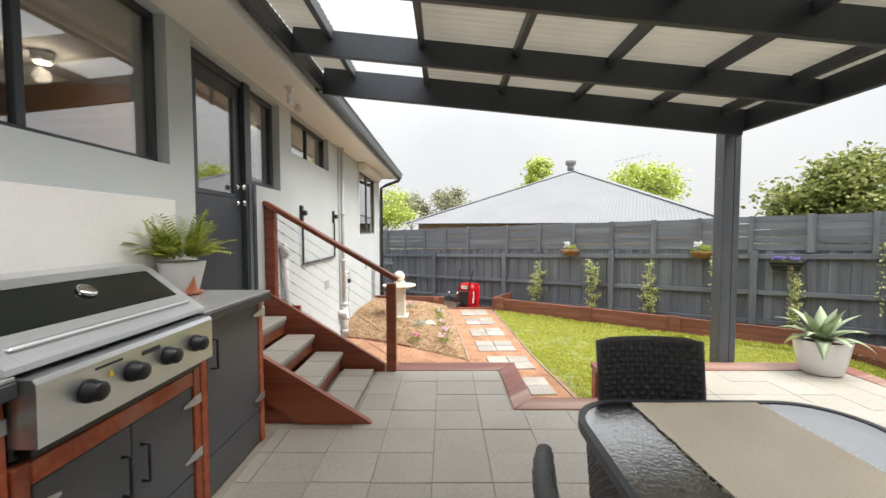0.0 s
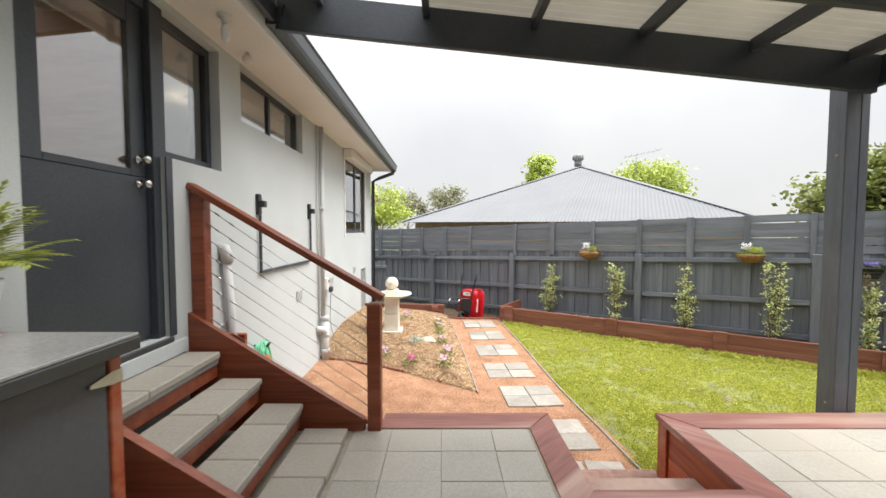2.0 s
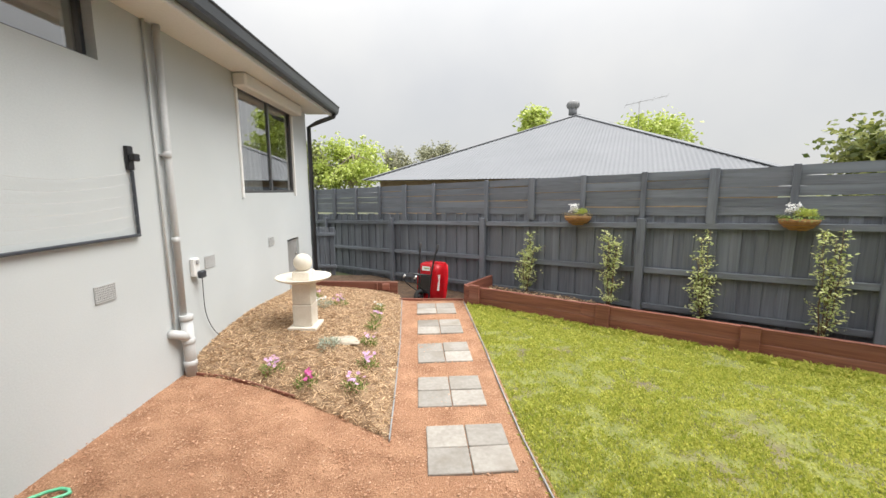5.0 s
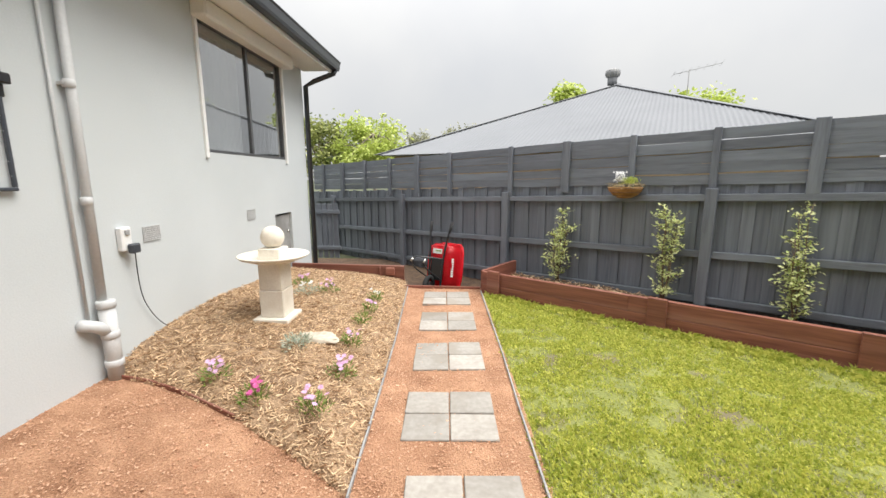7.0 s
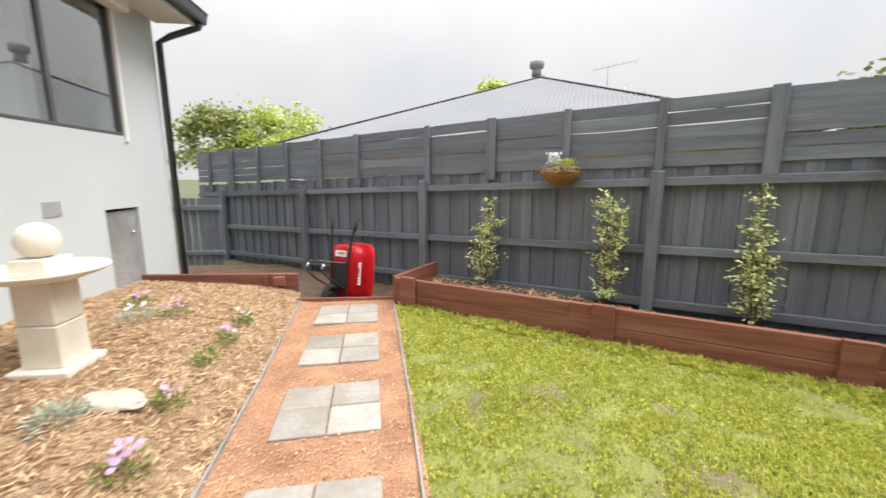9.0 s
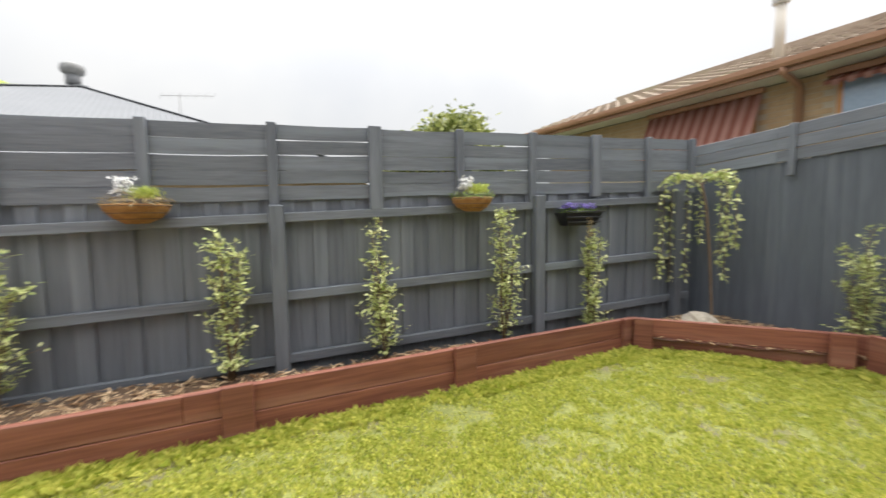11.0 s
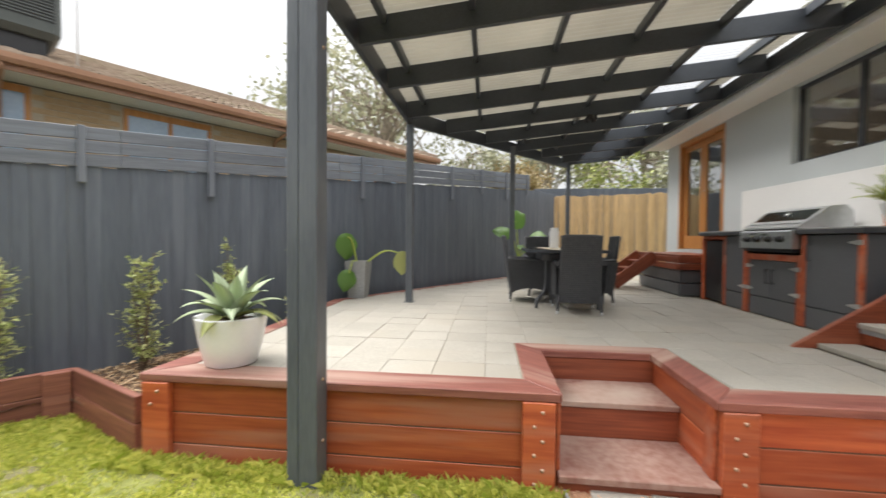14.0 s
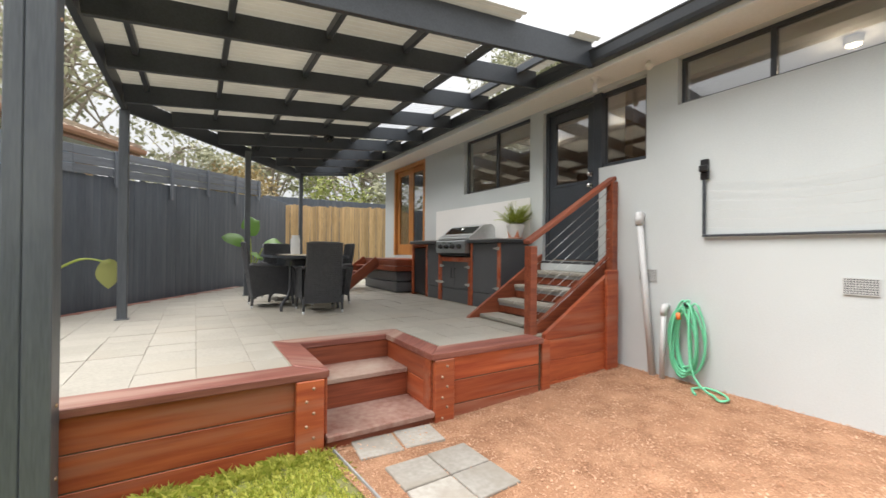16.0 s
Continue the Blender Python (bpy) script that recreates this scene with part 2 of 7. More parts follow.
WALLPIPE = material("painted_grey_pipe", (0.50, 0.51, 0.505), (0.56, 0.57, 0.565), 0.55, 3, 60, 0.05)
HOSE = material("green_garden_hose", (0.10, 0.50, 0.27), (0.22, 0.66, 0.42), 0.35, 6, 60, 0.05)
ORANGE = material("orange_plastic", (0.75, 0.16, 0.03), (0.85, 0.22, 0.05), 0.4, 6, 60, 0.0)
SANDSTONE = material("cream_cast_stone", (0.66, 0.61, 0.52), (0.77, 0.72, 0.63), 0.8, 5, 60, 0.25, c=(0.62, 0.55, 0.44))
ROCK = material("pale_garden_rock", (0.38, 0.33, 0.26), (0.55, 0.49, 0.40), 0.9, 6, 30, 0.5)
BRICK = material("cream_brick", (0.42, 0.28, 0.15), (0.56, 0.40, 0.24), 0.85, 4, 40, 0.3, rnd=0.12)
BRICKMORTAR = material("brick_mortar", (0.40, 0.33, 0.24), (0.48, 0.41, 0.31), 0.95, 6, 60, 0.2)
ROOFTILE = material("weathered_terracotta_tile", (0.25, 0.19, 0.145), (0.39, 0.32, 0.255), 0.95, 3, 25, 0.4, spec=0.15, c=(0.33, 0.29, 0.20))
COPPERGUTTER = material("brown_painted_gutter", (0.34, 0.175, 0.10), (0.42, 0.23, 0.14), 0.4, 2, 50, 0.04)
ZINC = material("pale_grey_steel_roof", (0.205, 0.212, 0.222), (0.235, 0.242, 0.252), 0.92, 0.7, 30, 0.03, spec=0.04)
HOUSEDARK = material("dark_house_roof_tile", (0.05, 0.052, 0.058), (0.08, 0.083, 0.09), 0.7, 2, 30, 0.3)
WICKER = material("black_woven_resin", (0.044, 0.045, 0.050), (0.082, 0.084, 0.092), 0.42, 30, 120, 0.3)
RUNNER = material("natural_jute_cloth", (0.76, 0.67, 0.54), (0.87, 0.79, 0.67), 0.95, 4, 130, 0.5, c=(0.82, 0.73, 0.61))
POTWHITE = material("white_ceramic_pot", (0.82, 0.825, 0.83), (0.86, 0.865, 0.87), 0.35, 3, 50, 0.02)
POTGREY = material("grey_concrete_pot", (0.24, 0.24, 0.235), (0.34, 0.34, 0.33), 0.8, 4, 40, 0.25, c=(0.20, 0.20, 0.19))
TERRACOTTA = material("terracotta", (0.58, 0.19, 0.10), (0.70, 0.29, 0.17), 0.7, 5, 60, 0.1)
RED = material("red_enamel_tray", (0.60, 0.010, 0.018), (0.70, 0.020, 0.030), 0.25, 2, 40, 0.02)
RUBBER = material("black_rubber", (0.015, 0.015, 0.015), (0.03, 0.03, 0.03), 0.85, 6, 60, 0.2)
COIR = material("coconut_fibre_liner", (0.30, 0.14, 0.045), (0.48, 0.25, 0.09), 0.95, 20, 120, 0.8, depth=0.01)
DOORWOOD = material("honey_timber_door", (0.42, 0.17, 0.045), (0.56, 0.26, 0.08), 0.4, 2, 8, 0.15, grain=(9, 9, 0.6))
SCREENWOOD = material("pale_paling_timber", (0.42, 0.27, 0.12), (0.62, 0.43, 0.22), 0.75, 2, 9, 0.4, grain=(8, 8, 0.6), rnd=0.2)
BARK = material("tree_bark", (0.20, 0.165, 0.13), (0.40, 0.34, 0.28), 0.9, 6, 30, 0.6, depth=0.01)
TWIG = material("brown_twig", (0.12, 0.08, 0.05), (0.20, 0.14, 0.09), 0.85, 8, 40, 0.3)
ALU = material("grey_aluminium_frame", (0.12, 0.125, 0.13), (0.17, 0.175, 0.18), 0.4, 3, 60, 0.02, metal=0.6)
STRAP = material("galvanised_hinge", (0.55, 0.55, 0.53), (0.68, 0.68, 0.66), 0.4, 8, 60, 0.05, metal=0.8)
BLIND = material("cream_roller_blind", (0.55, 0.53, 0.48), (0.62, 0.60, 0.55), 0.9, 2, 90, 0.1)
ROOMWALL = material("interior_wall_paint", (0.66, 0.64, 0.60), (0.74, 0.72, 0.68), 0.8, 2, 40, 0.03)
ROOMWOOD = material("interior_brown_timber", (0.30, 0.16, 0.08), (0.42, 0.24, 0.13), 0.5, 2, 12, 0.1, grain=(0.6, 6, 6))
CURTAIN = material("grey_sheer_curtain", (0.40, 0.40, 0.40), (0.52, 0.52, 0.51), 0.9, 3, 60, 0.1)
COOLER = material("dark_green_cooler_plastic", (0.045, 0.055, 0.052), (0.065, 0.075, 0.07), 0.55, 3, 50, 0.05)
AWNING = material("pink_striped_canvas", (0.50, 0.27, 0.22), (0.58, 0.34, 0.28), 0.9, 2, 60, 0.1)
AWNING_DARK = material("dark_red_canvas_stripe", (0.33, 0.12, 0.09), (0.38, 0.16, 0.12), 0.9, 2, 60, 0.1)
FLUE = material("cream_metal_flue", (0.55, 0.50, 0.43), (0.62, 0.57, 0.50), 0.5, 3, 60, 0.03)
INK = material("black_print", (0.03, 0.03, 0.03), (0.05, 0.05, 0.05), 0.6, 5, 60, 0.0)
BOLT = material("rusty_bolt_head", (0.34, 0.20, 0.12), (0.50, 0.36, 0.26), 0.5, 8, 60, 0.1, metal=0.3)
YELLOW = material("yellow_sticker", (0.75, 0.55, 0.03), (0.8, 0.6, 0.05), 0.5, 5, 60, 0.0)
GLASS = glass("window_glass", (0.86, 0.88, 0.88), 0.0, mirror=0.23, power=3.0)
# opaque blue base colour stands in for the sky mirrored in the panes
WINBLUE = material("sky_painted_window_glass", (0.26, 0.36, 0.48), (0.32, 0.42, 0.54), 0.05, 1, 20, 0.0, spec=0.9)
LAMPGLOW = bpy.data.materials.new("lit_lamp")
LAMPGLOW.use_nodes = True
LAMPGLOW.node_tree.nodes["Principled BSDF"].inputs["Emission Color"].default_value = (1.0, 0.8, 0.55, 1)
LAMPGLOW.node_tree.nodes["Principled BSDF"].inputs["Emission Strength"].default_value = 6.0
TABLEGLASS = glass("rippled_table_glass", (0.42, 0.47, 0.50), 0.10, 0.22, mirror=0.25, power=2.2)
BLACKGLASS = material("dark_hood_glass", (0.010, 0.014, 0.013), (0.016, 0.021, 0.019), 0.08, 3, 40, 0.0, spec=0.45)
CREAMSHEET = sheet("cream_roof_sheet", (0.44, 0.415, 0.345), 0.18)
CLEARSHEET = glass("clear_roof_sheet", (0.95, 0.955, 0.96), 0.15, mirror=0.05, power=6.0)
L_PITTO = leafy("variegated_shrub_leaf", (0.36, 0.45, 0.12), (0.80, 0.81, 0.42))
L_PALM = leafy("palm_leaf", (0.20, 0.27, 0.03), (0.52, 0.56, 0.13))
L_AGAVE = leafy("agave_leaf", (0.40, 0.50, 0.30), (0.62, 0.68, 0.48), 0.45)
L_EAR = leafy("elephant_ear_leaf", (0.06, 0.16, 0.03), (0.16, 0.28, 0.05), 0.4)
L_EARYELLOW = leafy("yellowing_leaf", (0.38, 0.42, 0.14), (0.52, 0.52, 0.20), 0.5)
L_LAWN = leafy("lawn_blade", (0.26, 0.33, 0.03), (0.72, 0.69, 0.17), 0.7)
L_LIME = leafy("lime_leaf", (0.34, 0.43, 0.07), (0.62, 0.68, 0.20))
L_DARK = leafy("evergreen_leaf", (0.09, 0.13, 0.03), (0.40, 0.42, 0.13))
L_GUM = leafy("gum_leaf", (0.20, 0.21, 0.13), (0.44, 0.43, 0.29))
L_TAN = leafy("dry_hedge_leaf", (0.24, 0.17, 0.07), (0.42, 0.33, 0.16))
L_FLOWER = leafy("flower_plant_leaf", (0.10, 0.18, 0.03), (0.28, 0.38, 0.08))
L_SILVER = leafy("silver_leaf", (0.34, 0.40, 0.30), (0.52, 0.56, 0.46))
PETAL_PINK = leafy("pink_petal", (0.55, 0.22, 0.45), (0.78, 0.55, 0.74))
PETAL_MAG = leafy("magenta_petal", (0.55, 0.05, 0.25), (0.68, 0.15, 0.38))
PETAL_WHITE = leafy("white_petal", (0.75, 0.75, 0.74), (0.82, 0.82, 0.80))
PETAL_VIOLET = leafy("violet_petal", (0.25, 0.18, 0.55), (0.45, 0.38, 0.75))
CHIP = leafy("bark_chip", (0.24, 0.12, 0.05), (0.90, 0.69, 0.45), 0.9)


# ---- mesh helpers ----
def rngf(seed):
    return random.Random(seed)


def box(bm, x0, x1, y0, y1, z0, z1, bev=0.0):
    vs = [bm.verts.new((x, y, z)) for x in (x0, x1) for y in (y0, y1) for z in (z0, z1)]
    fs = [bm.faces.new([vs[i] for i in q]) for q in ((0, 1, 3, 2), (4, 6, 7, 5), (0, 4, 5, 1), (2, 3, 7, 6), (0, 2, 6, 4), (1, 5, 7, 3))]
    if bev:
        es = list({e for f in fs for e in f.edges})
        bmesh.ops.bevel(bm, geom=es, offset=bev, segments=1, profile=0.7, affect="EDGES")
    return bm


def newbox(x0, x1, y0, y1, z0, z1, bev=0.0):
    return box(bmesh.new(), x0, x1, y0, y1, z0, z1, bev)


def prism(bm, pts, z0, z1):
    """An upright prism over a plan polygon given counter-clockwise; z0, z1 numbers or functions of x, y."""
    f0 = z0 if callable(z0) else (lambda x, y: z0)
    f1 = z1 if callable(z1) else (lambda x, y: z1)
    lo = [bm.verts.new((x, y, f0(x, y))) for x, y in pts]
    hi = [bm.verts.new((x, y, f1(x, y))) for x, y in pts]
    bm.faces.new(hi)
    bm.faces.new(lo[::-1])
    for i in range(len(pts)):
        j = (i + 1) % len(pts)
        bm.faces.new((lo[i], lo[j], hi[j], hi[i]))
    return bm


def tube(bm, pts, r, seg=8, cap=True):
    """A round tube along points; r a number or a list."""
    pts = [Vector(p) for p in pts]
    rs = r if isinstance(r, (list, tuple)) else [r] * len(pts)
    rings, side = [], None
    for i, p in enumerate(pts):
        d = (pts[min(i + 1, len(pts) - 1)] - pts[max(i - 1, 0)]).normalized()
        if side is None:
            side = d.orthogonal().normalized()
        side = (side - d * side.dot(d)).normalized()
        up = d.cross(side)
        rings.append([bm.verts.new(p + rs[i] * (math.cos(a) * side + math.sin(a) * up)) for a in (2 * math.pi * k / seg for k in range(seg))])
    for a, b in zip(rings, rings[1:]):
        for k in range(seg):
            f = bm.faces.new((a[k], a[(k + 1) % seg], b[(k + 1) % seg], b[k]))
            f.smooth = True
    if cap:
        bm.faces.new(rings[0][::-1])
        bm.faces.new(rings[-1])
    return bm


def lathe(bm, prof, at=(0, 0, 0), seg=24):
    """Turns a profile of (radius, height) round the upright axis at a place."""
    c = Vector(at)
    rings = [[bm.verts.new(c + Vector((r * math.cos(a), r * math.sin(a), z))) for a in (2 * math.pi * k / seg for k in range(seg))] for r, z in prof]
    for a, b in zip(rings, rings[1:]):
        for k in range(seg):
            f = bm.faces.new((a[k], a[(k + 1) % seg], b[(k + 1) % seg], b[k]))
            f.smooth = True
    for ring, flip in ((rings[0], True), (rings[-1], False)):
        bm.faces.new(ring[::-1] if flip else ring)
    return bm


def ball(bm, at, r, sz=1.0, sub=3):
    bmesh.ops.create_icosphere(bm, subdivisions=sub, radius=r, matrix=Matrix.Translation(at) @ Matrix.Diagonal((1, 1, sz, 1)))
    for f in bm.faces:
        f.smooth = True
    return bm


def mesh_of(name, bm, mat):
    me = bpy.data.meshes.new(name)
    bmesh.ops.recalc_face_normals(bm, faces=bm.faces)
    bm.to_mesh(me)
    bm.free()
    me.materials.append(mat)
    return me


def link(name, me, parent=None, m=None):
    ob = new(name, me)
    m = m or Matrix.Identity(4)
    if parent:
        ob.parent = parent
        root, at = parent, Matrix.Identity(4)
        while root:
            at = root.matrix_basis @ at
            root = root.parent
        ob.matrix_basis = at.inverted() @ m
    else:
        ob.matrix_basis = m
    return ob


def part(name, bm, mat, parent=None, label="", m=None):
    """One mesh object; the bmesh is in world metres, or in the frame m."""
    ob = link(name, mesh_of(name, bm, mat), parent, m)
    return tagged(ob, label)


def thing(name, at, label, category, group="", kind=""):
    ob = new(name)
    ob.empty_display_size = 0.1
    ob.matrix_basis = Matrix.Translation(at)
    return tagged(ob, label, category, group, kind)


def frame_along(p0, p1, up=(0, 0, 1)):
    """A frame at p0 whose x runs to p1 and whose z leans to up."""
    p0, p1 = Vector(p0), Vector(p1)
    x = (p1 - p0).normalized()
    y = Vector(up).cross(x).normalized()
    z = x.cross(y)
    m = Matrix((x, y, z)).transposed().to_4x4()
    m.translation = p0
    return m, (p1 - p0).length


def plank(name, p0, p1, w, h, mat, parent, label="", bev=0.004, up=(0, 0, 1)):
    """A board from p0 to p1: w across, h along up, centred on the line."""
    m, length = frame_along(p0, p1, up)
    return part(name, newbox(0, length, -w / 2, w / 2, -h / 2, h / 2, bev), mat, parent, label, m)


def slab(name, bm, mat, label, category, kind="structure"):
    return tagged(part(name, bm, mat), label, category, kind=kind)


def inside(pts, x, y):
    r, j = False, len(pts) - 1
    for i in range(len(pts)):
        (xi, yi), (xj, yj) = pts[i], pts[j]
        if (yi > y) != (yj > y) and x < (xj - xi) * (y - yi) / (yj - yi) + xi:
            r = not r
        j = i
    return r


def leaf_quads(bm, p, d, n, length, width):
    """One pointed leaf of two bent quads from p along d, its face to n."""
    s = d.cross(n)
    if s.length < 1e-4:
        s = d.orthogonal()
    s = s.normalized() * width / 2
    n2 = s.cross(d).normalized()
    a = bm.verts.new(p)
    b, c = bm.verts.new(p + d * length * 0.45 + s), bm.verts.new(p + d * length * 0.45 - s)
    e = bm.verts.new(p + d * length - n2 * length * 0.12)
    bm.faces.new((a, b, e, c))


def blades(name, verts, faces, mat, parent=None):
    me = bpy.data.meshes.new(name)
    me.from_pydata(verts, [], faces)
    me.materials.append(mat)
    return link(name, me, parent)


# ================= the large structure =================
GROUND = -0.55
slab("ground", newbox(-400, 400, -400, 400, -1.2, -0.75), OUTER, "suburban ground reaching far beyond the fences", "ground")


def gravel_z(x, y):
    return -0.435 - 0.045 * min(max(x, 0), 2.0)


def nearest_on(poly, x, y):
    best = None
    for i in range(len(poly)):
        (ax, ay), (bx, by) = poly[i - 1], poly[i]
        dx, dy = bx - ax, by - ay
        u = max(0, min(1, ((x - ax) * dx + (y - ay) * dy) / (dx * dx + dy * dy)))
        d = (ax + u * dx - x) ** 2 + (ay + u * dy - y) ** 2
        if best is None or d < best[0]:
            best = (d, ax + u * dx, ay + u * dy)
    return best[1], best[2]


def surface(name, poly, zf, step, mat, label, category, amp=0.006, seed=1, scale=3.0, drop=0.0):
    """A walked-on sheet over a plan polygon, finely meshed and slightly uneven, its rim drawn to the polygon."""
    xs, ys = [p[0] for p in poly], [p[1] for p in poly]
    verts, faces, at, within = [], [], {}, {}
    nx, ny = int((max(xs) - min(xs)) / step) + 2, int((max(ys) - min(ys)) / step) + 2
    ok = lambda k: within.setdefault(k, inside(poly, min(xs) + k[0] * step, min(ys) + k[1] * step))
    for i in range(-1, nx):
        for j in range(-1, ny):
            ks = [(i + a, j + b) for a, b in ((0, 0), (1, 0), (1, 1), (0, 1))]
            if any(ok(k) for k in ks):
                for k in ks:
                    if k not in at:
                        x, y = min(xs) + k[0] * step, min(ys) + k[1] * step
                        low = 0.0
                        if not ok(k):
                            x, y = nearest_on(poly, x, y)
                            low = drop
                        at[k] = len(verts)
                        verts.append((x, y, zf(x, y) + amp * noise.noise((x * scale, y * scale, seed)) - low))
                faces.append([at[k] for k in ks])
    me = bpy.data.meshes.new(name)
    me.from_pydata(verts, [], faces)
    me.materials.append(mat)
    for p in me.polygons:
        p.use_smooth = True
    return tagged(link(name, me), label, category, kind="structure")


gravel_poly = [(-0.02, -0.5), (3.3, -0.5), (3.32, 0.0), (3.12, 1.69), (3.03, 3.4), (2.90, 5.50), (1.74, 5.50), (1.74, 5.90), (-0.02, 5.90)]
gravel = surface("gravel_ground", gravel_poly, gravel_z, 0.05, GRAVEL, "orange crushed rock path and forecourt, compacted", "gravel", 0.012, 2)
# the dark SOIL colour here stands in for shadow on the lower ground
slab("side_yard_ground", newbox(-1.2, 3.5, 5.52, 8.3, -0.80, -0.665), SOIL, "low ground past the path end, its shade painted as a dark colour", "ground")
lawn_poly = [(3.24, 0.0), (5.8, 0.02), (6.85, -0.5), (7.72, 0.42), (7.5, 2.1), (2.9, 5.36), (3.0, 3.4), (3.08, 1.69)]


def lawn_z(x, y):
    return -0.535 + 0.015 * noise.noise((x * 0.8, y * 0.8, 4)) + 0.03 * max(0, min(1, (x - 5.5) / 2))


surface("lawn_ground", lawn_poly, lawn_z, 0.05, LAWNSOIL, "mown green lawn with drier brown patches", "lawn", 0.018, 5, 7.0)
bed_poly = [(2.95, 5.42), (3.4, 6.0), (8.85, 1.4), (5.9, -3.1), (5.74, -3.0), (5.70, -1.5), (5.82, -0.05), (6.85, -0.45), (7.66, 0.45), (7.44, 2.12)]
surface("garden_bed_soil", bed_poly, lambda x, y: -0.385 + 0.03 * noise.noise((x, y, 1)), 0.06, SOIL, "dark soil and bark of the raised fence bed", "soil", 0.03, 7, 6)
mulch_poly = [(-0.02, 2.62), (0.6, 2.48), (1.2, 2.22), (1.75, 1.88), (2.09, 1.66), (2.07, 2.17), (1.99, 3.6), (1.84, 5.45), (1.75, 5.82), (-0.02, 5.85)]


mulch_rim = [(-0.3, 2.66), (0.6, 2.48), (1.2, 2.22), (1.75, 1.88), (2.09, 1.66), (2.07, 2.17), (1.99, 3.6), (1.84, 5.45), (1.75, 6.2)]


def mulch_z(x, y):
    """Rises smoothly from the open rim to a flat mound."""
    near = 9.0
    for (ax, ay), (bx, by) in zip(mulch_rim, mulch_rim[1:]):
        dx, dy = bx - ax, by - ay
        u = max(0, min(1, ((x - ax) * dx + (y - ay) * dy) / (dx * dx + dy * dy)))
        near = min(near, math.hypot(ax + u * dx - x, ay + u * dy - y))
    return gravel_z(x, y) + 0.008 + 0.215 * (1 - math.exp(-near / 0.45)) * (1 - 0.5 * max(0.0, min(1.0, (y - 4.0) / 1.7)))


mulch = surface("mulch_bed", mulch_poly, mulch_z, 0.04, MULCHBED, "mounded bed of shredded pine bark mulch", "mulch", 0.022, 9, 9, 0.02)

# ---- our house: rendered walls with openings ----
def holed_wall(name, y0, y1, z0, z1, holes, mat, label, x0=-0.24, x1=0.0):
    ys = sorted({y0, y1, *[v for h in holes for v in h[:2]]})
    zs = sorted({z0, z1, *[v for h in holes for v in h[2:]]})
    solid = lambda i, j: 0 <= i < len(ys) - 1 and 0 <= j < len(zs) - 1 and not any(h[0] < (ys[i] + ys[i + 1]) / 2 < h[1] and h[2] < (zs[j] + zs[j + 1]) / 2 < h[3] for h in holes)
    bm = bmesh.new()
    for i in range(len(ys) - 1):
        for j in range(len(zs) - 1):
            if not solid(i, j):
                continue
            a, b, c, d = ys[i], ys[i + 1], zs[j], zs[j + 1]
            f = lambda *q: bm.faces.new([bm.verts.new(v) for v in q])
            f((x1, a, c), (x1, b, c), (x1, b, d), (x1, a, d))
            f((x0, a, c), (x0, a, d), (x0, b, d), (x0, b, c))
            if not solid(i - 1, j):
                f((x0, a, c), (x1, a, c), (x1, a, d), (x0, a, d))
            if not solid(i + 1, j):
                f((x0, b, c), (x0, b, d), (x1, b, d), (x1, b, c))
            if not solid(i, j - 1):
                f((x0, a, c), (x0, b, c), (x1, b, c), (x1, a, c))
            if not solid(i, j + 1):
                f((x0, a, d), (x1, a, d), (x1, b, d), (x0, b, d))
    bmesh.ops.remove_doubles(bm, verts=bm.verts, dist=0.0005)
    return slab(name, bm, mat, label, "wall")


W1, W2, W3 = (-3.17, -1.52, 1.80, 2.74), (0.53, 2.02, 2.27, 2.74), (4.05, 5.90, 1.30, 2.62)
DOOR, SIDE, FRENCH, HATCH = (-1.27, -0.42, 0.69, 2.70), (-0.42, 0.21, 1.80, 2.70), (-6.08, -4.58, 0.70, 2.72), (5.43, 5.96, -0.32, 0.53)
holed_wall("wall_east", -6.6, 6.66, -0.8, 2.78, [W1, W2, W3, DOOR, SIDE, FRENCH, HATCH], RENDER_GREY, "pale grey rendered house wall with deep window reveals")
slab("wall_north", newbox(-9, -0.24, 6.42, 6.66, -0.8, 2.78), RENDER_GREY, "pale grey rendered end wall of the house", "wall")
slab("wall_south", newbox(-9, -0.24, -6.6, -6.36, -0.8, 2.78), RENDER_GREY, "pale grey rendered south end wall", "wall")
slab("wall_west", newbox(-9.2, -9.0, -6.6, 6.66, -0.8, 2.78), RENDER_GREY, "far rendered wall of the house", "wall")
slab("interior_floor", newbox(-9, -0.24, -6.36, 6.42, 0.55, 0.69), ROOMWOOD, "brown timber floor inside the house", "floor")
slab("ceiling", newbox(-9, -0.24, -6.36, 6.42, 2.78, 2.86), ROOMWALL, "plain painted ceiling inside the house", "ceiling")
slab("interior_wall_back", newbox(-4.3, -4.2, -6.36, 6.42, 0.69, 2.78), ROOMWOOD, "brown brick-coloured feature wall inside", "wall")
for k, y in enumerate((-4.3, -0.2, 3.2)):
    slab("interior_wall_%d" % (k + 1), newbox(-4.2, -0.24, y, y + 0.1, 0.69, 2.78), ROOMWOOD if k == 1 else ROOMWALL, "plain painted partition wall inside", "wall")
slab("soffit", newbox(0.002, 0.458, -6.75, 6.75, 2.745, 2.765), SOFFIT, "cream painted eave lining boards", "soffit")
slab("fascia", newbox(0.458, 0.488, -6.75, 6.77, 2.70, 2.90, 0.003), WHITE, "painted eave fascia board", "fascia")
gbm = bmesh.new()
